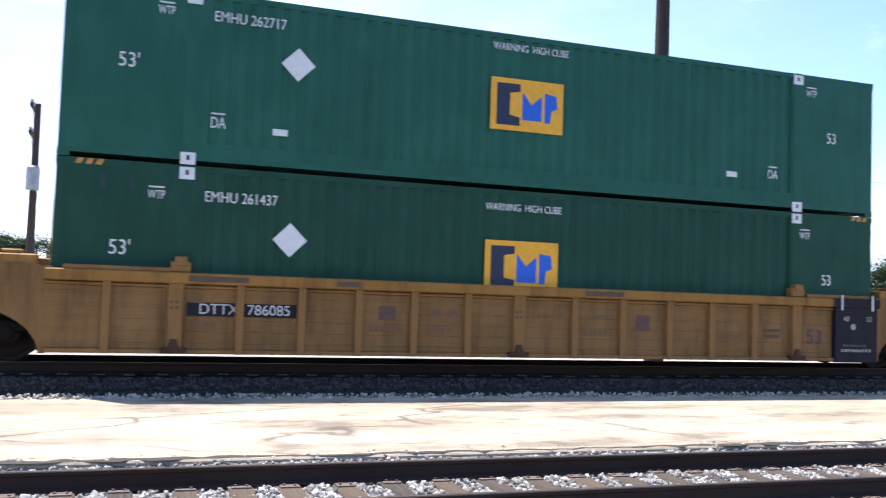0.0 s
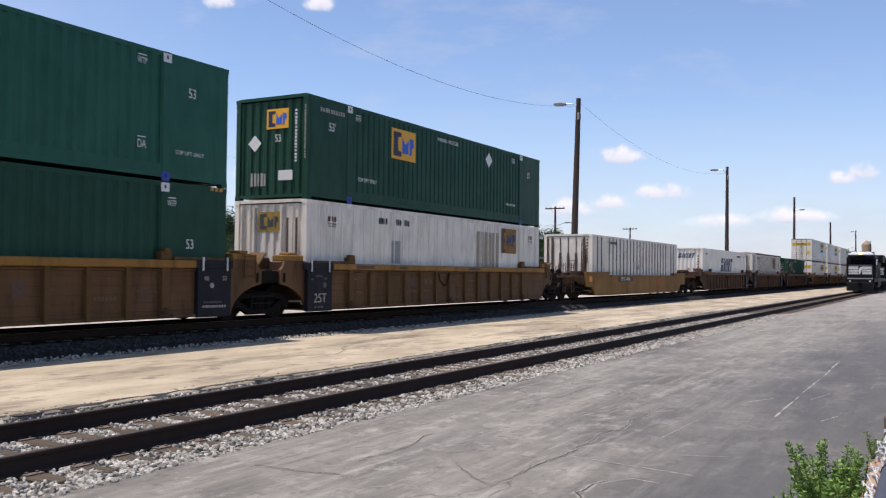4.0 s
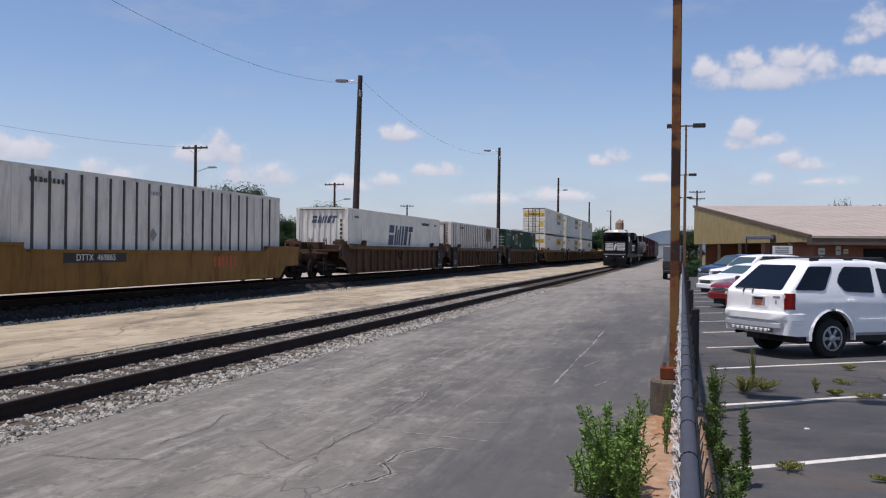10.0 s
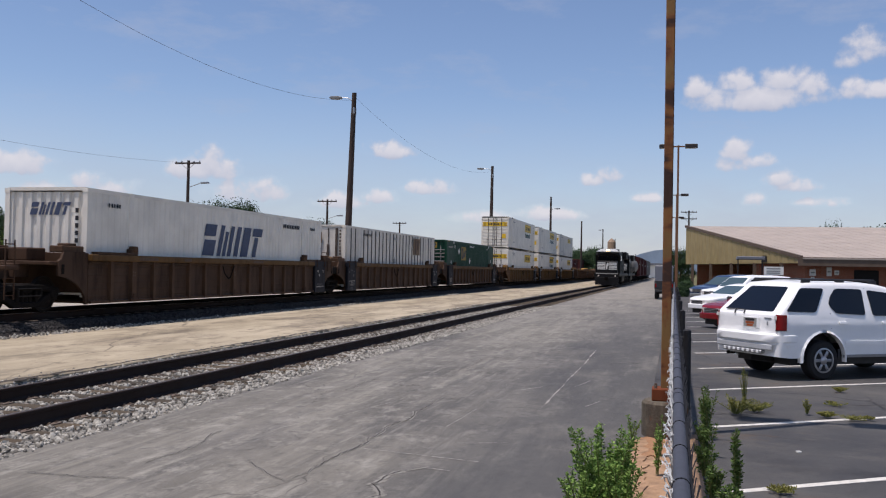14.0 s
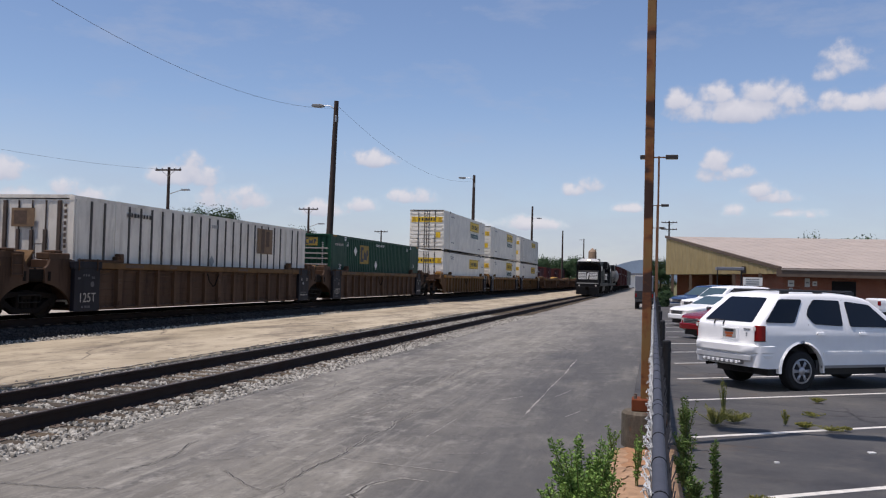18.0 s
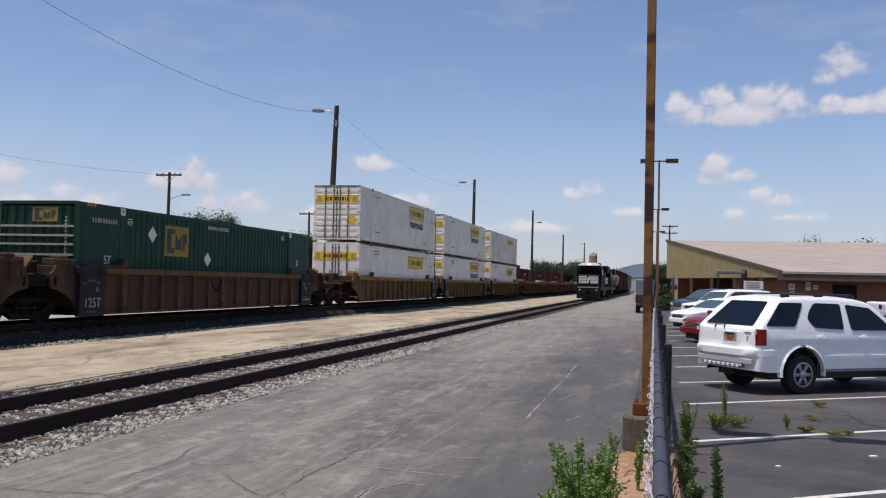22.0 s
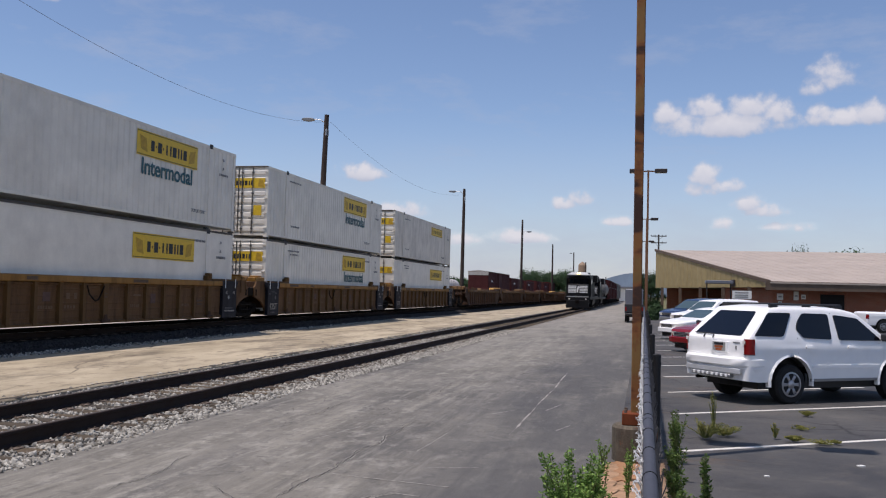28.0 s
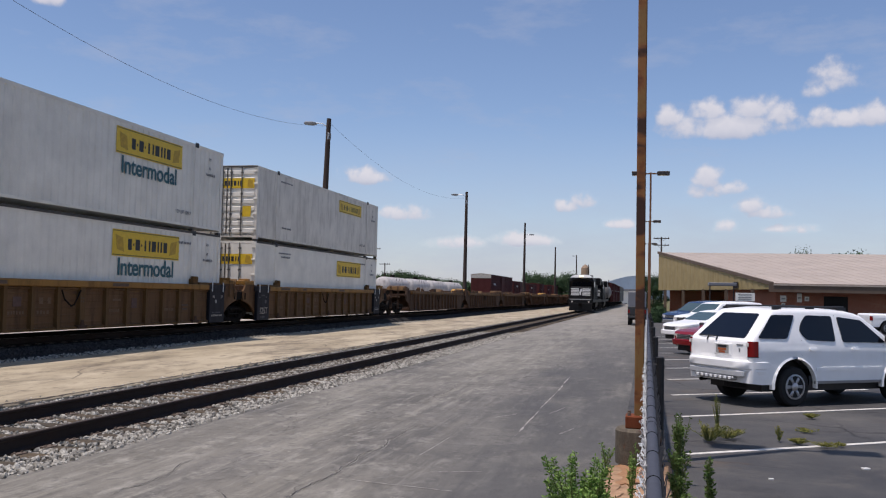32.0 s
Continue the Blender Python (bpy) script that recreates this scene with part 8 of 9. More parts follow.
def grey_van():
    v = thing("utility_truck", "grey utility truck with a box body at the lane's edge", "truck", pose(-0.66, 63.5, 0))
    bm = bmesh.new()
    bx(bm, -0.62, 0.62, 0, 3.4, 0.75, 2.35)
    part("box_body", bm, M["van_grey"], v, bevel=0.05)
    bm = bmesh.new()
    bx(bm, -0.64, 0.64, -0.02, 3.42, 0.72, 1.3)
    part("lower_panel", bm, M["plastic"], v, bevel=0.02)
    bm = bmesh.new()
    prism(bm, [(3.4, 0.6), (3.4, 1.95), (4.3, 1.95), (4.9, 1.35), (5.7, 1.2), (5.75, 0.6)], "x", -0.6, 0.6)
    part("cab", bm, M["van_grey"], v, bevel=0.06)
    bm = bmesh.new()
    bx(bm, -0.6, 0.6, -0.15, 0.1, 0.5, 0.68)
    part("rear_bumper", bm, M["plastic"], v, bevel=0.03)
    bm = bmesh.new()
    bx(bm, -0.5, 0.5, 0.3, 5.4, 0.4, 0.76)
    part("chassis", bm, M["iron"], v)
    for s in (-1, 1):
        for y in (1.0, 4.7):
            bm = bmesh.new()
            lathe(bm, [(-0.13, 0.2), (-0.13, 0.36), (0.13, 0.36), (0.13, 0.2)], "x", 20, (s * 0.5, y, 0.38))
            part("wheel", bm, M["tyre"], v)
        bm = bmesh.new()
        bx(bm, s * 0.55 - 0.05, s * 0.55 + 0.05, -0.03, 0.02, 0.85, 1.1)
        part("tail_lamp", bm, M["lamp_red"], v)
    return v


def pickup():
    spec = dict(TRUCKISH, half=0.97, nose=5.3, axles=(1.05, 4.3), top=((0.0, 1.2), (0.04, 1.25), (1.9, 1.24), (2.02, 1.26), (2.14, 1.76), (2.3, 1.83), (3.0, 1.83), (3.2, 1.78), (3.95, 1.22), (4.1, 1.18), (5.0, 1.08), (5.2, 1.0), (5.3, 0.8)),
                windows=(((2.2, 1.2), (2.75, 1.2), (2.75, 1.68), (2.3, 1.68)), ((2.83, 1.2), (3.6, 1.2), (3.12, 1.64), (2.83, 1.68))), gaps=((1.95, 0.5, 1.22), (2.8, 0.5, 1.16), (3.7, 0.5, 1.1)),
                backlight=(2.04, 2.12), screen=(3.9, 3.24), handles=(2.3, 2.95))
    return car("pickup_truck", "white pickup truck with red tail lamps before the building", "pickup truck", spec, "car_white", pose(13.2, 60.5, -0.02, 0, 0, 12))


def build_vehicles():
    white_suv()
    H = 36 + 180
    car("sedan", "dark red sedan with its nose to the fence", "car", SEDAN, "car_red", nose_in(1.25, 32.0, SEDAN, H))
    car("sedan", "white low sedan with its nose to the fence", "car", SEDAN, "car_white", nose_in(1.0, 41.3, SEDAN, H))
    car("suv", "white sport utility car with its nose to the fence", "car", TRUCKISH, "car_white", nose_in(1.75, 47.5, TRUCKISH, H))
    car("suv", "blue sport utility car with its nose to the fence", "car", TRUCKISH, "car_blue", nose_in(1.3, 54.0, TRUCKISH, H))
    car("suv", "dark blue sport utility car with its nose to the fence", "car", TRUCKISH, "car_dark", nose_in(1.6, 60.5, TRUCKISH, H))
    car("sedan", "dark blue sedan with its nose to the fence", "car", SEDAN, "car_dark", nose_in(1.7, 67.5, SEDAN, H))
    car("sedan", "red sedan parked before the brick building", "car", SEDAN, "car_red", pose(16.5, 66.0, -0.02, 0, 0, 10))
    car("sedan", "dark red car parked before the brick building", "car", SEDAN, "car_red", pose(9.6, 62.5, -0.02, 0, 0, 12))
    pickup()
    grey_van()


def ribbon(pts, widths, z, material, name, label):
    bm = bmesh.new()
    prev = None
    for i, (p, w) in enumerate(zip(pts, widths)):
        d = (pts[min(i + 1, len(pts) - 1)] - pts[max(i - 1, 0)]).normalized()
        n = Vector((-d.y, d.x)) * w
        cur = [bm.verts.new((p.x + n.x * k, p.y + n.y * k, z)) for k in (-1, 1)]
        if prev:
            bm.faces.new((prev[0], cur[0], cur[1], prev[1]))
        prev = cur
    return single(name, bm, material, label, "road marking", kind="structure")


def wander(pts, seed, amp):
    """Jagged line through the given points by repeated halving."""
    rng = random.Random(seed)
    q = [Vector(p) for p in pts]
    for k in range(5):
        out = [q[0]]
        for a, b in zip(q, q[1:]):
            d = b - a
            n = Vector((-d.y, d.x))
            out += [(a + b) * 0.5 + n * rng.uniform(-amp, amp), b]
        q = out
    return q


def crack(pts, w, seed, crumble=1.0):
    q = wander(pts, seed, 0.11)
    rng = random.Random(seed)
    n = len(q)
    ws = [0.7 * w * rng.uniform(0.15, 1.3) * min(1, 6 * i / n, 6 * (n - 1 - i) / n) + 0.0006 for i in range(n)]
    ribbon(q, [v * rng.uniform(1.5, 4.0) * crumble + 0.003 for v in ws], 0.0035, M["crack_edge"], "crack_rim", "pale crumbled rim of an asphalt crack")
    ribbon(q, ws, 0.0075, M["crack"], "asphalt_crack", "dark open crack in the asphalt lane")


def scratch(p, q, w, gap):
    rng = random.Random(int(p[1] * 100))
    pts = wander((p, q), int(p[1] * 100), 0.006)
    ribbon(pts, [0.0008 if rng.random() < gap + 0.12 else w * rng.uniform(0.4, 1.25) for v in pts], 0.004, M["line_faint"], "lane_scratch", "pale worn scratch line on the asphalt lane")


def build_lot_marks():
    a = radians(35.5)
    ux, uy = math.cos(a), math.sin(a)
    k = 0
    for y in (8.13, 11.5, 15.07, 18.4, 21.9, 25.4, 28.9, 32.4, 35.9, 39.4, 42.9, 46.4):
        bm = bmesh.new()
        n = Vector((-uy, ux, 0)) * 0.05
        p, q = Vector((0.5, y, -0.0195)), Vector((0.5 + ux * 5.2, y + uy * 5.2, -0.0195))
        vs = [p - n, q - n, q + n, p + n]
        lo = [bm.verts.new(v) for v in vs]
        hi = [bm.verts.new(v + Vector((0, 0, 0.004))) for v in vs]
        bm.faces.new(hi), bm.faces.new(lo[::-1])
        for i in range(4):
            bm.faces.new((lo[i], lo[(i + 1) % 4], hi[(i + 1) % 4], hi[i]))
        single("stall_line", bm, M["line_white"], "worn white painted parking stall line", "road marking", kind="structure")
    for p, q, w, gap in (((-1.71, 11.8), (-1.75, 21.3), 0.017, 0.3), ((-3.05, 8.69), (-1.8, 8.47), 0.012, 0.05), ((-2.56, 10.2), (-2.51, 11.63), 0.006, 0.05), ((-2.26, 13.72), (-2.0, 14.25), 0.012, 0.15), ((-1.51, 14.46), (-1.34, 15.38), 0.012, 0.15),
                         ((-2.3, 8.07), (-1.97, 8.01), 0.012, 0.1), ((-4.0, 10.4), (-3.6, 12.6), 0.008, 0.3), ((-4.5, 8.6), (-4.2, 10.0), 0.007, 0.3), ((-1.15, 12.4), (-1.0, 13.0), 0.01, 0.2), ((-2.2, 9.3), (-1.7, 9.5), 0.008, 0.25)):
        scratch(p, q, w, gap)
    for k, (pts, w) in enumerate(((((-3.2, 7.2), (-3.16, 7.84), (-3.18, 8.38), (-3.14, 9.09), (-3.15, 9.46), (-3.21, 11.11), (-3.16, 11.78), (-3.19, 12.5)), 0.012), (((-2.59, 6.24), (-2.51, 6.56), (-2.36, 6.75), (-2.29, 6.96), (-2.37, 7.15), (-2.48, 7.3), (-2.39, 7.83), (-2.2, 8.12)), 0.013),
                                  (((-4.71, 7.37), (-4.67, 7.85), (-4.77, 8.59), (-4.85, 9.15)), 0.007), (((-3.91, 7.8), (-3.54, 7.44), (-3.22, 7.16)), 0.008), (((-5.45, 6.71), (-4.96, 6.73), (-4.46, 6.8)), 0.008), (((-3.19, 12.5), (-2.87, 12.52)), 0.006),
                                  (((-3.9, 15.5), (-3.75, 17.2), (-3.85, 18.4)), 0.008), (((-5.0, 12.2), (-4.7, 13.0), (-4.75, 14.4)), 0.007))):
        crack(pts, w * 0.85, 60 + k, 2.2 if k == 1 else 1.0)
    rng = random.Random(31)
    pts = [Vector((SLAB[1] - 0.07 + rng.uniform(-0.05, 0.03), -6.0 + i * 0.16)) for i in range(340)]
    ribbon(pts, [0.02 + 0.09 * rng.random() * abs(math.sin(i * 0.13) * math.sin(i * 0.047)) + 0.02 * rng.random() for i in range(340)], 0.104, M["edge_soil"], "edge_dirt", "dark soil gathered along the edge of the concrete slab")
    rng = random.Random(9)
    pts = [Vector((-0.32 + rng.uniform(-0.05, 0.03), 2.0 + i * 0.11)) for i in range(76)]
    ribbon(pts, [0.03 + 0.07 * abs(math.sin(i * 0.09)) + 0.03 * rng.random() for i in range(76)], 0.0035, M["dirt"], "dirt_spill", "loose dirt spilled over the edge of the asphalt")
    bm = bmesh.new()
    lathe(bm, [(0, 0.14), (0.04, 0.13), (0.9, 0.09), (0.95, 0.06)], "z", 14)
    single("bollard", bm, M["car_red"], "dark red bollard post in the parking lot", "bollard", pose(2.2, 8.0, -0.02))
    for x, y, s in ((2.45, 11.2, 0.05), (1.3, 10.2, 0.03), (3.1, 9.6, 0.04)):
        bm = bmesh.new()
        prism(bm, [(-s, -s * 0.6), (s * 0.8, -s * 0.7), (s, s * 0.5), (-s * 0.5, s * 0.8)], "z", 0, 0.012)
        single("litter", bm, M["sign_white"], "scrap of white paper on the asphalt", "litter", pose(x, y, -0.02, 0, 0, 30))


# ---------------------------------------------------------------- the brick building
def m_brick():
    k = Nodes("red_brick")
    t = k.n.new("ShaderNodeTexBrick")
    t.inputs["Color1"].default_value, t.inputs["Color2"].default_value, t.inputs["Mortar"].default_value = rgb((142, 74, 50)), rgb((164, 92, 64)), rgb((158, 136, 116))
    t.inputs["Scale"].default_value = 1.0
    t.inputs["Mortar Size"].default_value = 0.008
    t.inputs["Brick Width"].default_value, t.inputs["Row Height"].default_value = 0.21, 0.075
    mp = k.n.new("ShaderNodeMapping")
    mp.inputs["Rotation"].default_value = (radians(90), 0, 0)
    k.l.new(k.tc.outputs["Object"], mp.inputs[0])
    k.l.new(mp.outputs[0], t.inputs["Vector"])
    col = k.mix(k.math("MULTIPLY", k.noise(0.6, 4), 0.3), t.outputs["Color"], rgb((96, 52, 40)))
    return k.done(col, 0.85)


M["brick"] = m_brick()
M["metal_roof"] = paint("tan_metal_roof", (160, 148, 136), (142, 128, 116), 0.2, 0.5, 0.0, True, 0.4)
M["cladding"] = paint("tan_ribbed_cladding", (146, 130, 92), (98, 86, 60), 0.3, 0.6)
M["eave"] = paint("brown_eave", (96, 82, 70), (60, 50, 44), 0.3, 0.6)
M["van_grey"] = plain("grey_truck_paint", (112, 114, 120), 0.5, 0.1, 0.1)
M["line_white"] = plain("worn_line_paint", (204, 200, 190), 0.85, 0.0, 0.22, 12, 0.1)
M["crack"] = plain("crack_shadow", (50, 47, 45), 0.95, 0, 0.3, 30)
M["edge_soil"] = plain("dark_edge_soil", (66, 58, 49), 0.95, 0, 0.35, 30)
M["crack_edge"] = plain("crumbled_rim", (142, 138, 129), 0.95, 0, 0.25, 40)
# shade inside the doorway, drawn as a flat dark panel on the wall
M["opening_shade"] = plain("painted_doorway_shade", (26, 24, 24), 0.9)


def build_building():
    b = thing("brick_building", "long low brick building with a tan metal roof and ribbed gable", "building")
    A, E = Vector((1.36, 108, 0)), Vector((10.2, 80, 0))
    ridge, eave, far = 7.35, 3.42, 75.0
    # roof plane with standing seams
    def roof_pt(u, v):
        return Vector((A.x + (E.x - A.x) * v + (far - (A.x + (E.x - A.x) * v)) * u, A.y + (E.y - A.y) * v, ridge + (eave - ridge) * v))
    bm = bmesh.new()
    q = [roof_pt(0, 0), roof_pt(1, 0), roof_pt(1, 1.02), roof_pt(0, 1.02)]
    lo = [bm.verts.new(v - Vector((0, 0, 0.12))) for v in q]
    hi = [bm.verts.new(v) for v in q]
    bm.faces.new(hi), bm.faces.new(lo[::-1])
    for i in range(4):
        bm.faces.new((lo[i], lo[(i + 1) % 4], hi[(i + 1) % 4], hi[i]))
    roof = part("roof", bm, M["metal_roof"], b)
    for i in range(1, 56):
        u = i / 60
        p, r = roof_pt(u, 0), roof_pt(u, 1.02)
        bm = bmesh.new()
        tube(bm, p + Vector((0, 0, 0.004)), r + Vector((0, 0, 0.004)), 0.016, n=4)
        part("roof_seam", bm, M["metal_roof"], roof)
    # gable wall, ribbed, from the ridge corner to the eave corner
    d = (E - A)
    L = d.length
    d.normalize()
    n = Vector((-d.y, d.x, 0)) * -1
    bm = bmesh.new()
    pts = []
    cols = 92
    prev = None
    for i in range(cols + 1):
        s = L * i / cols
        off = 0.0 if i % 4 == 1 else 0.05
        base = A + d * s + n * off
        top = ridge + (eave - ridge) * s / L - 0.12
        cur = [bm.verts.new((base.x, base.y, z)) for z in (2.9, top)]
        if prev:
            bm.faces.new((prev[0], cur[0], cur[1], prev[1]))
        prev = cur
    part("gable_cladding", bm, M["cladding"], b, "tan ribbed metal gable cladding")
    bm = bmesh.new()
    q = [A - d * 0.3 + n * 0.12, E + d * 0.3 + n * 0.12]
    v = [bm.verts.new((q[0].x, q[0].y, ridge - 0.16)), bm.verts.new((q[1].x, q[1].y, eave - 0.2)), bm.verts.new((q[1].x, q[1].y, eave + 0.1)), bm.verts.new((q[0].x, q[0].y, ridge + 0.12))]
    v2 = [bm.verts.new(w.co - n * 0.25) for w in v]
    bm.faces.new(v), bm.faces.new(v2[::-1])
    for i in range(4):
        bm.faces.new((v[i], v[(i + 1) % 4], v2[(i + 1) % 4], v2[i]))
    part("gable_trim", bm, M["eave"], b)
    bm = bmesh.new()
    bx(bm, E.x - 0.2, far, E.y - 0.5, E.y - 0.3, eave - 0.75, eave - 0.02)
    part("eave_fascia", bm, M["eave"], b, "brown ribbed eave fascia")
    # brick walls set back below
    mid = A + d * (L * 0.58) - n * 1.0
    deep = mid - n * 7
    for p, q, t in ((mid, E + Vector((0.6, 1.4, 0)), 0.3), (deep, mid, 0.3), (A - n * 9, deep, 0.3), (E + Vector((0.6, 1.4, 0)), Vector((far - 1, E.y + 1.4, 0)), 0.3)):
        bm = bmesh.new()
        dd = (q - p).normalized()
        nn = Vector((-dd.y, dd.x, 0)) * t
        prism(bm, [(p.x, p.y), (q.x, q.y), (q.x + nn.x, q.y + nn.y), (p.x + nn.x, p.y + nn.y)], "z", -0.1, 3.3)
        part("brick_wall", bm, M["brick"], b)
    # unseen ceiling, added to block skylight and darken the porch
    bm = bmesh.new()
    inner = A - n * 9
    prism(bm, [(q.x, q.y) for q in (A, E, E + Vector((0.6, 1.4, 0)), mid, deep, inner)], "z", 2.9, 3.0)
    part("porch_soffit", bm, M["eave"], b)
    bm = bmesh.new()
    bx(bm, 2.6, far - 1, 107.6, 108, -0.1, ridge - 0.4)
    part("back_wall", bm, M["brick"], b)
    yw = E.y + 1.38
    for x, w, z0, z1, mat, nm in ((15.6, 1.9, 0, 2.4, "opening_shade", "doorway"), (11.4, 0.5, 1.85, 2.4, "sign_white", "wall_sign"), (12.7, 0.4, 1.85, 2.6, "sign_white", "wall_sign"),
                                  (13.3, 0.36, 1.95, 2.35, "sign_white", "wall_sign"), (11.4, 0.28, 1.5, 1.75, "sign_white", "wall_sign"), (26, 2.4, 0.9, 2.3, "glass", "window"), (31, 2.4, 0.9, 2.3, "glass", "window")):
        bm = bmesh.new()
        bx(bm, x - w / 2, x + w / 2, yw - 0.05, yw, z0, z1)
        o = part(nm, bm, M[mat], b)
        if mat == "sign_white":
            bm = bmesh.new()
            bx(bm, x - w * 0.3, x + w * 0.3, yw - 0.056, yw - 0.05, (z0 + z1) / 2 - 0.06, (z0 + z1) / 2 + 0.06)
            part("sign_bar", bm, M["mark_pale"], o)
    for i in range(5):
        s = L * (0.08 + i * 0.2)
        base = A + d * s + n * 0.02
        bm = bmesh.new()
        bx(bm, base.x - 0.15, base.x + 0.15, base.y - 0.15, base.y + 0.15, -0.1, 2.95)
        part("porch_post", bm, M["eave"], b)
    bm = bmesh.new()
    q0, q1 = A + d * (L * 0.74) + n * 0.12, A + d * (L * 0.78) + n * 0.12
    bx(bm, min(q0.x, q1.x), max(q0.x, q1.x), min(q0.y, q1.y) - 0.05, max(q0.y, q1.y), 3.0, 3.6)
    part("wall_lamp", bm, M["brown_metal"], b)
    # free-standing sign and canopy
    s = thing("notice_board", "white notice board on two posts before the building", "sign")
    bm = bmesh.new()
    bx(bm, 6.8, 8.25, 73.9, 74.0, 1.85, 2.5)
    o = part("board", bm, M["sign_white"], s)
    for z in (2.35, 2.15, 2.0):
        bm = bmesh.new()
        bx(bm, 7.0, 8.0, 73.885, 73.895, z - 0.05, z + 0.04)
        part("board_bar", bm, M["mark_pale"], o)
    for x in (6.9, 8.15):
        bm = bmesh.new()
        bx(bm, x - 0.05, x + 0.05, 74.02, 74.12, -0.1, 2.6)
        part("sign_post", bm, M["brown_metal"], s)
    s = thing("canopy", "flat pale canopy on two thin posts", "canopy")
    bm = bmesh.new()
    bx(bm, 4.9, 7.0, 75.2, 77.2, 3.05, 3.3)
    part("canopy_roof", bm, M["van_grey"], s, bevel=0.03)
    for x in (5.0, 6.85):
        bm = bmesh.new()
        tube(bm, (x, 76, -0.1), (x, 76, 3.1), 0.05, n=8)
        part("canopy_post", bm, M["brown_metal"], s)
    for x, y, w, h in ((0.6, 74, 1.1, 1.2), (1.1, 79, 1.4, 1.4)):
        hedge(x, y, w, h)
    return b


def hedge(x, y, w, h):
    rng = random.Random(int(y))
    o = thing("shrub", "trimmed dark green shrub by the fence", "shrub", pose(x, y, -0.05))
    V, F = [], []
    for k in range(1500):
        d = Vector((rng.gauss(0, 1), rng.gauss(0, 1), abs(rng.gauss(0, 1)))).normalized()
        q = Vector((d.x * w * 0.5, d.y * w * 0.5, d.z * h * 0.95 + 0.03)) * rng.uniform(0.7, 1.05)
        n = (d + Vector((rng.gauss(0, .5), rng.gauss(0, .5), rng.gauss(0, .5)))).normalized()
        s = n.orthogonal().normalized() * 0.07
        t = n.cross(s).normalized() * 0.07
        i = len(V)
        V += [tuple(q + s), tuple(q + t), tuple(q - s), tuple(q - t)]
        F.append((i, i + 1, i + 2, i + 3))
    ob = new("leaves", raw("leaves", V, F, M["leaf_dark"]))
    ob.parent = o
    tagged(ob, kind="stuff")
    bm = bmesh.new()
    tube(bm, (0, 0, -0.05), (0, 0, h * 0.6), 0.06, 0.03, 6)
    part("stem", bm, M["bark"], o)
    return o


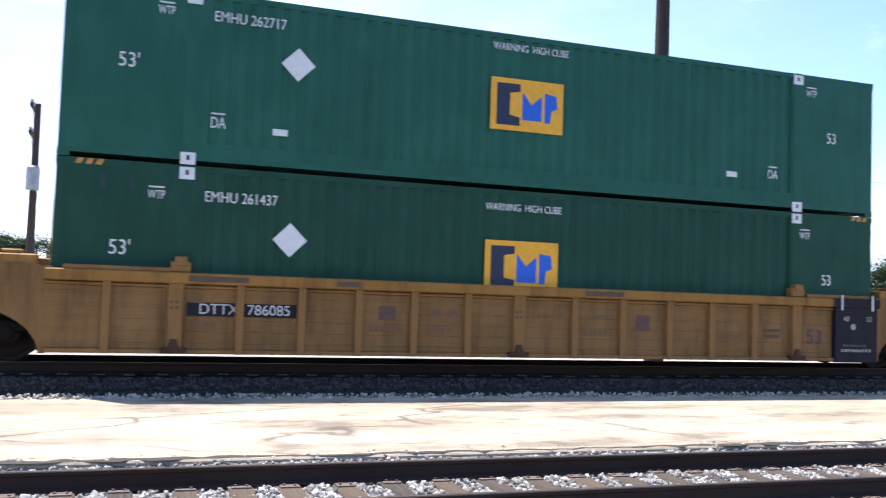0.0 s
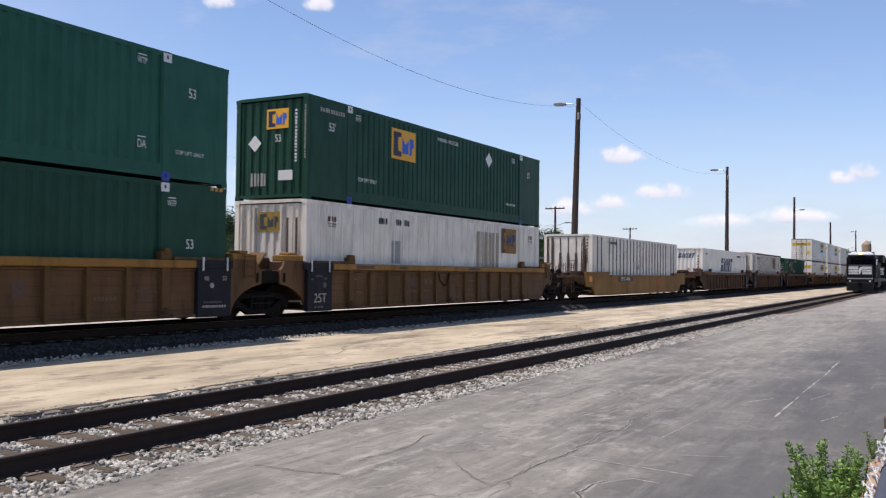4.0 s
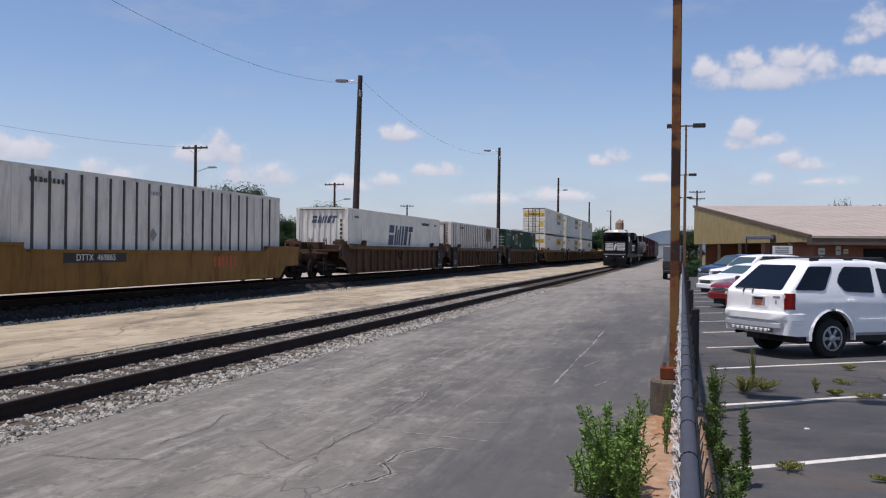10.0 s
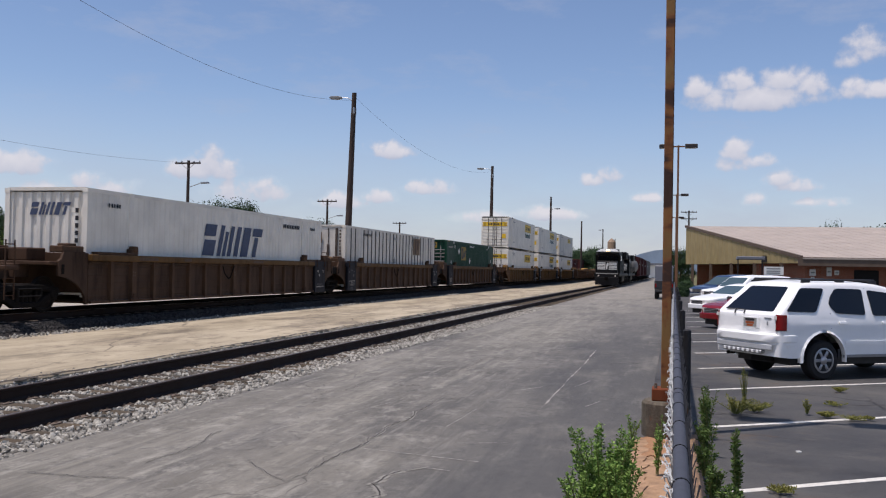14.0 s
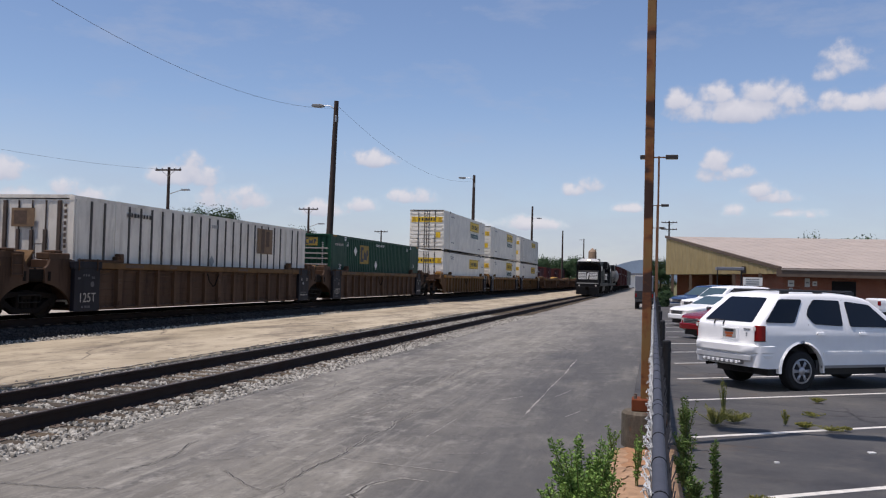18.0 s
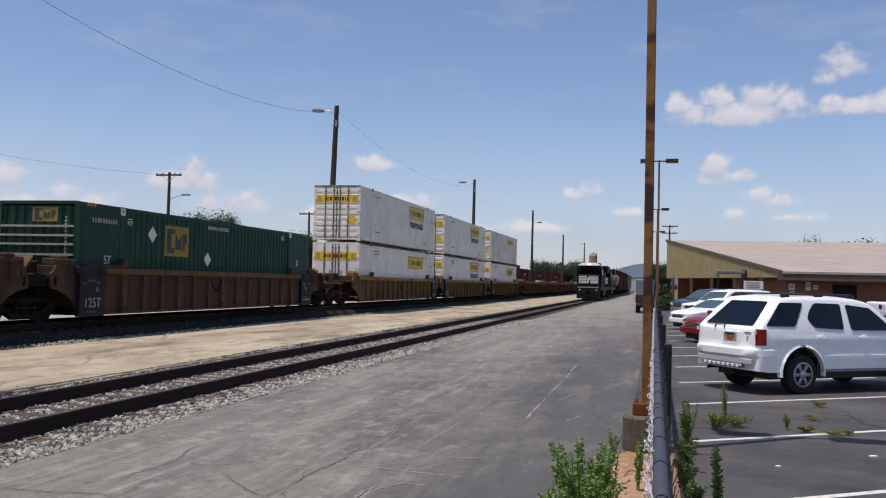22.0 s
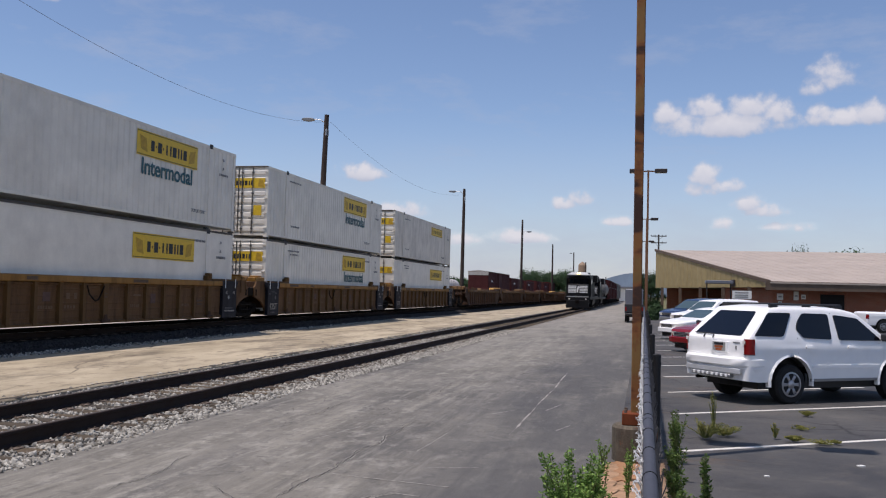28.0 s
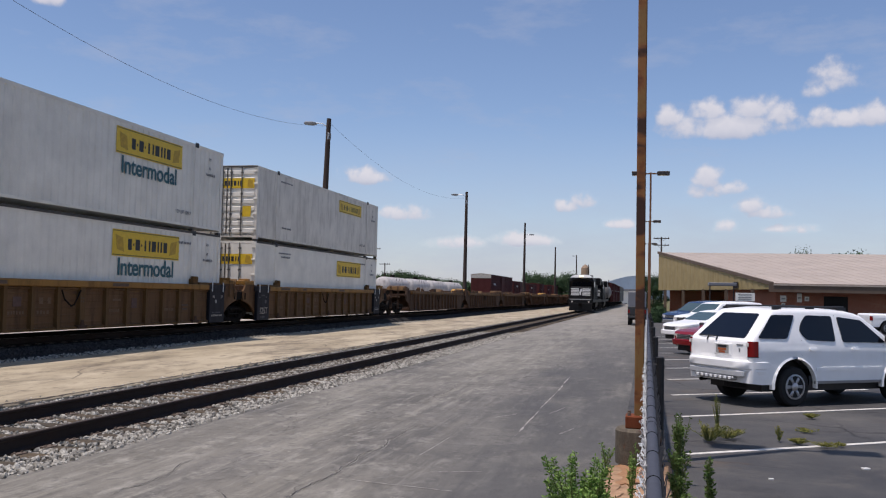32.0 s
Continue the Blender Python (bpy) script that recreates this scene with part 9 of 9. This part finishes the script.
# ---------------------------------------------------------------- locomotives and yard stock
def locomotive(m, label, lit=True):
    """Road locomotive, cab end towards -y; local origin at the middle of its front coupler face, at rail height."""
    g = thing("locomotive", label, "locomotive", m, group="locomotives")
    B, W = M["loco_black"], M["mark_white"]
    bm = bmesh.new()
    bx(bm, -1.5, 1.5, 0.7, 22.0, 1.15, 1.5)
    part("underframe", bm, B, g, bevel=0.02)
    bm = bmesh.new()
    prism(bm, [(0.25, 0.12), (0.25, 1.0), (0.75, 1.1), (0.9, 0.12)], "x", -1.35, 1.35)
    for v in bm.verts:
        if v.co.y < 0.3:
            v.co.y += abs(v.co.x) * 0.2
    part("snow_plough", bm, B, g)
    bm = bmesh.new()
    bx(bm, -1.45, 1.45, 0.62, 0.8, 1.0, 1.55)
    part("pilot_sheet", bm, B, g)
    bm = bmesh.new()
    bx(bm, -1.3, 1.3, 0.6, 0.615, 1.42, 1.54)
    part("pilot_stripe", bm, M["mark_pale"], g)
    # short nose
    bm = bmesh.new()
    prism(bm, [(0.95, 1.5), (0.95, 2.88), (1.15, 3.0), (2.4, 3.04), (2.4, 1.5)], "x", -1.2, 1.2)
    rounded(bm, 0.08, 2)
    nose = part("nose", bm, B, g)
    for i, z in enumerate((2.02, 2.2, 2.38, 2.56, 2.74)):
        for a, b in ((-1.16, -0.2), (0.2, 1.16)):
            bm = bmesh.new()
            bx(bm, a, b, 0.93, 0.955, z - 0.065, z + 0.065)
            part("nose_stripe", bm, W, nose)
    bm = bmesh.new()
    prism(bm, [(-0.12, 1.98), (0.02, 1.98), (0.06, 2.3), (0.2, 2.6), (0.1, 2.8), (-0.06, 2.66), (-0.16, 2.35)], "y", 0.925, 0.95)
    part("nose_emblem", bm, W, nose)
    # cab
    bm = bmesh.new()
    prism(bm, [(2.3, 1.5), (2.3, 2.9), (2.05, 3.75), (2.25, 4.25), (2.6, 4.45), (4.6, 4.5), (4.7, 1.5)], "x", -1.5, 1.5)
    for v in bm.verts:
        if v.co.z > 4.2:
            v.co.x *= 0.82
    rounded(bm, 0.05, 2)
    cab = part("cab", bm, B, g)
    bm = bmesh.new()
    prism(bm, [(1.98, 4.1), (1.98, 4.18), (2.6, 4.5), (4.4, 4.54), (4.4, 4.48), (2.7, 4.42)], "x", -1.38, 1.38)
    for v in bm.verts:
        if v.co.z > 4.3:
            v.co.x *= 0.62
    part("cab_roof", bm, M["loco_roof"] if lit else M["loco_grey"], cab)
    bm = bmesh.new()
    arch = [(1.4 * math.cos(math.pi * i / 16), 3.0 + 0.98 * math.sin(math.pi * i / 16) ** 0.6) for i in range(17)]
    vs = [bm.verts.new((x, 2.22 - (z - 3.1) * 0.322, z)) for x, z in arch]
    bm.faces.new(vs)
    top = bmesh.ops.extrude_face_region(bm, geom=bm.faces[:])["geom"]
    for v in top:
        if isinstance(v, bmesh.types.BMVert):
            v.co.y += 0.06
    part("screen_surround", bm, M["iron"], cab, "black arched surround of the cab windows")
    for a, b in ((-1.2, -0.68), (-0.6, -0.05), (0.05, 0.6), (0.68, 1.2)):
        bm = bmesh.new()
        v = [bm.verts.new(q) for q in ((a, 2.212, 3.08), (b, 2.212, 3.08), (b, 2.031, 3.64), (a, 2.031, 3.64))]
        lo = [bm.verts.new(q.co + Vector((0, 0.05, 0.01))) for q in v]
        bm.faces.new(v), bm.faces.new(lo[::-1])
        for i in range(4):
            bm.faces.new((lo[i], lo[(i + 1) % 4], v[(i + 1) % 4], v[i]))
        part("windscreen", bm, M["glass"], cab)
    for s in (-1, 1):
        for y0, y1 in ((2.6, 3.3), (3.45, 4.2)):
            bm = bmesh.new()
            bx(bm, s * 1.5 - 0.02, s * 1.5 + 0.02, y0, y1, 3.05, 3.65)
            part("side_window", bm, M["glass"], cab)
        bm = bmesh.new()
        lathe(bm, [(1.9, 0.085), (2.1, 0.085)], "y", 12, (s * 0.11, 0, 4.32))
        part("headlight", bm, M["head_glow"] if lit else M["lamp_clear"], cab)
        bm = bmesh.new()
        lathe(bm, [(0.58, 0.09), (0.63, 0.09)], "y", 10, (s * 1.0, 0, 1.2))
        part("ditch_light", bm, M["lamp_clear"], g)
        bm = bmesh.new()
        bx(bm, s * 0.75 - 0.33, s * 0.75 + 0.33, 1.99, 2.02, 3.88, 4.1)
        part("number_board", bm, M["loco_black"], cab)
        # steps and rails
        bm = bmesh.new()
        for i in range(4):
            bx(bm, s * 1.3 - 0.22, s * 1.3 + 0.22, 0.85, 1.25, 0.35 + i * 0.3, 0.39 + i * 0.3)
        part("steps", bm, M["iron"], g)
        bm = bmesh.new()
        tube(bm, (s * 1.45, 0.75, 1.5), (s * 1.45, 0.75, 2.5), 0.02, n=6)
        tube(bm, (s * 0.3, 0.7, 2.45), (s * 1.45, 0.75, 2.45), 0.02, n=6)
        tube(bm, (s * 1.45, 4.8, 2.5), (s * 1.45, 21.6, 2.5), 0.02, n=6)
        for i in range(9):
            tube(bm, (s * 1.45, 4.8 + i * 2.1, 1.5), (s * 1.45, 4.8 + i * 2.1, 2.5), 0.018, n=6)
        part("handrail", bm, M["loco_grey"], g)
    # long hood
    bm = bmesh.new()
    bx(bm, -0.95, 0.95, 4.7, 21.2, 1.5, 4.35)
    rounded(bm, 0.06, 2)
    hood = part("long_hood", bm, B, g)
    bm = bmesh.new()
    bx(bm, -1.45, 1.45, 17.0, 20.8, 3.5, 4.45)
    part("radiator", bm, B, g, bevel=0.05)
    for i in range(9):
        bm = bmesh.new()
        bx(bm, 0.95, 0.965, 5.4 + i * 1.2, 6.4 + i * 1.2, 1.8, 3.6)
        part("hood_door", bm, M["loco_grey"], hood)
    for x0, x1, z0, z1 in ((-0.62, -0.45, 1.7, 1.95), (0.45, 0.62, 1.7, 1.95), (-0.1, 0.1, 1.6, 1.9)):
        bm = bmesh.new()
        bx(bm, x0, x1, 0.92, 0.97, z0, z1)
        part("nose_fitting", bm, M["loco_grey"], nose)
    bm = bmesh.new()
    lathe(bm, [(0, 0.2), (0.3, 0.2)], "z", 10, (0, 10, 4.35))
    bx(bm, -0.5, 0.5, 7, 8.2, 4.35, 4.6)
    part("exhaust_stack", bm, B, g)
    bm = bmesh.new()
    prism(bm, [(-1.3, 0.45), (1.3, 0.45), (1.4, 1.15), (-1.4, 1.15)], "y", 8.6, 14.0)
    part("fuel_tank", bm, B, g, bevel=0.05)
    bm = bmesh.new()
    bx(bm, -0.14, 0.14, -0.05, 0.7, 0.75, 1.0)
    bx(bm, -0.22, 0.22, -0.05, 0.2, 0.68, 1.06)
    part("coupler", bm, M["iron"], g, bevel=0.03)
    for i, y in enumerate((4.2, 18.2)):
        t = new("truck")
        t.parent, t.matrix_basis = g, pose(0, y, 0)
        for s in (-1, 1):
            bm = bmesh.new()
            prism(bm, [(-2.6, 0.5), (-2.5, 0.85), (2.5, 0.85), (2.6, 0.5), (1.4, 0.45), (1.2, 0.6), (-1.2, 0.6), (-1.4, 0.45)], "x", s * 1.1 - 0.08, s * 1.1 + 0.08)
            part("side_frame", bm, M["iron"], t, bevel=0.02)
            for dy in (-1.95, 0, 1.95):
                bm = bmesh.new()
                lathe(bm, [(-0.06, 0.5), (0.05, 0.52), (0.06, 0.3)], "x", 20, (s * 0.75, dy, 0.52))
                part("wheel", bm, M["wheel"], t)
                bm = bmesh.new()
                bx(bm, s * 1.2 - 0.08, s * 1.2 + 0.08, dy - 0.18, dy + 0.18, 0.35, 0.7)
                part("axle_box", bm, M["iron"], t, bevel=0.03)
    return g


def box_car(m, mat, label, length=15.2, top=4.5, roof="boxcar_roof"):
    c = thing("boxcar", label, "boxcar", m, group="freight cars standing in the yard")
    bm = bmesh.new()
    bx(bm, -1.45, 1.45, 0, length, 1.0, top)
    part("body", bm, M[mat], c, bevel=0.02)
    for i in range(int(length / 0.95)):
        bm = bmesh.new()
        y = 0.4 + i * 0.95
        bx(bm, 1.45, 1.5, y, y + 0.1, 1.05, top - 0.1)
        part("side_rib", bm, M[mat], c)
    for i in range(8):
        bm = bmesh.new()
        z = 1.3 + i * (top - 1.7) / 7
        bx(bm, -1.4, 1.4, -0.06, 0.0, z, z + 0.16)
        part("end_rib", bm, M[mat], c)
    bm = bmesh.new()
    prism(bm, [(-1.5, top), (1.5, top), (1.5, top + 0.06), (0, top + 0.22), (-1.5, top + 0.06)], "y", -0.05, length + 0.05)
    part("roof", bm, M[roof], c)
    if roof == "boxcar_roof":
        bm = bmesh.new()
        prism(bm, [(-1.47, top - 0.5), (1.47, top - 0.5), (1.47, top - 0.03), (-1.47, top - 0.03)], "y", -0.09, -0.001)
        part("end_cap", bm, M[roof], c, "pale sheet along the top of the end")
    bm = bmesh.new()
    bx(bm, 1.48, 1.56, length / 2 - 1.5, length / 2 + 1.5, 1.05, top - 0.15)
    part("sliding_door", bm, M[mat], c, bevel=0.02)
    bm = bmesh.new()
    bx(bm, -1.2, 1.2, -0.4, length + 0.4, 0.85, 1.0)
    part("underframe", bm, M["iron"], c)
    bars(c, side_at(1.505, 3.0, 3.2), 1.8, 0.3, M["mark_white"], 6)
    truck(c, 2.0), truck(c, length - 2.0)
    return c


def tank_car(m, mat, label, length=13.5):
    c = thing("tank_car", label, "tank car", m, group="freight cars standing in the yard")
    bm = bmesh.new()
    lathe(bm, [(0.3, 0.35), (0.4, 1.0), (0.75, 1.42), (1.2, 1.5), (length - 1.2, 1.5), (length - 0.75, 1.42), (length - 0.4, 1.0), (length - 0.3, 0.35)], "y", 26, (0, 0, 2.75))
    part("tank", bm, M[mat], c, smooth=True)
    bm = bmesh.new()
    lathe(bm, [(4.2, 0.45), (4.55, 0.45), (4.65, 0.3)], "z", 14, (0, length / 2, 0))
    part("manway", bm, M["iron"], c)
    bm = bmesh.new()
    bx(bm, -0.5, 0.5, -0.3, length + 0.3, 0.9, 1.3)
    part("underframe", bm, M["iron"], c)
    for y in (2.2, length - 2.2):
        bm = bmesh.new()
        bx(bm, -1.3, 1.3, y - 0.15, y + 0.15, 1.2, 2.0)
        part("saddle", bm, M["iron"], c)
    for s in (-1, 1):
        bm = bmesh.new()
        tube(bm, (s * 1.2, length / 2 - 1.6, 4.9), (s * 1.2, length / 2 + 1.6, 4.9), 0.025, n=6)
        for k in (-1.6, 0, 1.6):
            tube(bm, (s * 1.2, length / 2 + k, 3.6), (s * 1.2, length / 2 + k, 4.9), 0.025, n=6)
        part("platform_rail", bm, M["iron"], c)
    truck(c, 1.9), truck(c, length - 1.9)
    return c


M.update({
    "loco_black": plain("black_locomotive_paint", (12, 12, 14), 0.55, 0.0, 0.25, 3, 0.05, 0.25),
    "loco_grey": plain("dark_grey_doors", (26, 27, 29), 0.6, spec=0.25),
    # cab roof made pale, the sunlight on it put into the colour
    "loco_roof": plain("sunlit_grey_roof", (172, 174, 174), 0.6),
    "boxcar_red": paint("boxcar_red_paint", (76, 36, 34), (52, 30, 28), 0.5, 0.7),
    "boxcar_roof": plain("pale_roof_sheet", (176, 172, 164), 0.5, 0.4),
    "boxcar_grey": paint("weathered_grey_car", (122, 120, 116), (70, 62, 56), 0.5, 0.7),
    "tank_white": paint("dirty_white_tank", (176, 172, 168), (84, 76, 70), 0.95, 0.7),
    "tower": plain("tan_silo_sheet", (140, 118, 96), 0.7),
})


def build_stock():
    locomotive(pose(NEAR_X, 108.4, NEAR_TOP), "black road locomotive with white nose stripes and lit headlights")
    locomotive(pose(NEAR_X, 131.2, NEAR_TOP), "second black locomotive coupled behind the first", False)
    tank_car(pose(NEAR_X, 154.5, NEAR_TOP), "boxcar_grey", "weathered grey tank car behind the locomotives")
    box_car(pose(NEAR_X, 169.5, NEAR_TOP), "boxcar_red", "red-brown boxcar behind the tank car", roof="boxcar_red")
    box_car(pose(NEAR_X, 186.5, NEAR_TOP), "boxcar_red", "second red-brown boxcar in the standing train", roof="boxcar_red")
    for i in range(3):
        box_car(pose(NEAR_X, 203.5 + i * 17, NEAR_TOP), "boxcar_red" if i < 1 else "boxcar_grey", "weathered boxcar in the standing train", roof="boxcar_grey")
    # yard tracks behind the train
    box_car(pose(-23.0, 125, 0.3), "boxcar_red", "long maroon boxcar with a pale roof standing in the yard", 20.5)
    for i, (y, n, top) in enumerate(((148.0, 15.2, 4.0), (167.5, 11, 3.8), (184, 8, 4.1), (198, 10, 3.9), (214, 8, 4.2), (228, 10, 3.9))):
        box_car(pose(-23.0, y, 0.3), "boxcar_red", "maroon low-sided freight car standing in the yard", n, top, "boxcar_red")
    for i in range(4):
        tank_car(pose(-41.5, 137 + i * 15.2, 0.3), "tank_white", "dirty white tank car standing in the yard")
    x, y = polar(39.3, 107)
    locomotive(pose(x, y, 0.3, 0, 0, 26), "black locomotive with white nose stripes standing back in the yard", False)
    for cx, y0 in ((-23.0, 100), (-41.5, 60)):
        build_track("track_yard", cx, 0.3, y0, 440, (y0, y0 + 60), "yard railway track on gravel", False)
    # silo and hill
    t = thing("silo", "tan cylindrical silo with a cone roof far behind", "silo", pose(*polar(3.83, 380), 0))
    bm = bmesh.new()
    lathe(bm, [(0, 1.7), (14.2, 1.7), (14.9, 1.2), (15.8, 0.2)], "z", 16)
    part("drum", bm, M["tower"], t)
    rng = random.Random(2)
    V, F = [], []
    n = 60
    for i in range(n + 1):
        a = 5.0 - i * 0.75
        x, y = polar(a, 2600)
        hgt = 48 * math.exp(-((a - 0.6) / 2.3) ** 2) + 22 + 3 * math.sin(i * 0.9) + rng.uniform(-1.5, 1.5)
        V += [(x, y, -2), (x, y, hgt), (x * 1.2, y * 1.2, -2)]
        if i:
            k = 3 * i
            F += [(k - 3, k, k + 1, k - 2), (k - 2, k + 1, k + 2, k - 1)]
    tagged(new("hill", raw("hill", V, F, M["hill"])), "wooded hill ridge in the far distance, painted hazy blue-grey", "hill", kind="structure")
    b = thing("shed", "low white shed far down the lane", "shed", pose(*polar(1.2, 330), 0))
    bm = bmesh.new()
    bx(bm, -6, 6, 0, 10, -0.1, 4.5)
    part("wall", bm, M["sign_white"], b)
    bm = bmesh.new()
    bx(bm, -7, 7, -1, 11, 4.5, 5.2)
    part("roof", bm, M["van_grey"], b)


# ---------------------------------------------------------------- build
build_ground()
build_train()
build_poles()
build_fence()
build_building()
build_vehicles()
build_lot_marks()
build_stock()
build_trees()
build_weeds()
build_track("track_near", NEAR_X, NEAR_TOP, -60, 420, (-8, 122), "near railway track on timber ties in pale ballast", False)
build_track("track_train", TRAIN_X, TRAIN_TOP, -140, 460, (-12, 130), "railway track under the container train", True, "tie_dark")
stones("ballast_stones", 56000, (-9.25, -6.0, -7, 46), lambda x, y: np.interp(x, [-9.25, -9.05, -8.9, -6.7, -6.45, -6.0], [0.07, 0.0, -0.055, -0.055, -0.02, 0.0]), (0.016, 0.044), M["stone"], "loose pale ballast stones round the near track", 1, (-8.0, NEAR_X))
# these shoulder stones carry the train's shade in their colour
stones("shoulder_stones", 12000, (-15.0, -14.66, -8, 56), lambda x, y: np.interp(x, [-15.0, -14.92, -14.86, -14.5], [0.34, 0.33, 0.3, 0.12]), (0.016, 0.042), M["stone_dark"], "grimy ballast stones on the train track shoulder, darkened for shade", 2)
stones("toe_stones", 4400, (-14.5, -14.18, -8, 60), lambda x, y: np.interp(x, [-14.86, -14.5, -14.3, -14.2], [0.3, 0.14, 0.11, 0.1]), (0.014, 0.042), M["stone"], "pale ballast stones spilled onto the edge of the concrete slab", 5)
stones("stray_stones", 2600, (-9.5, -9.22, -7, 46), lambda x, y: np.interp(x, [-9.5, -9.22], [0.08, 0.075]), (0.014, 0.042), M["stone"], "stray ballast stones along the edge of the concrete slab", 3)
motions()
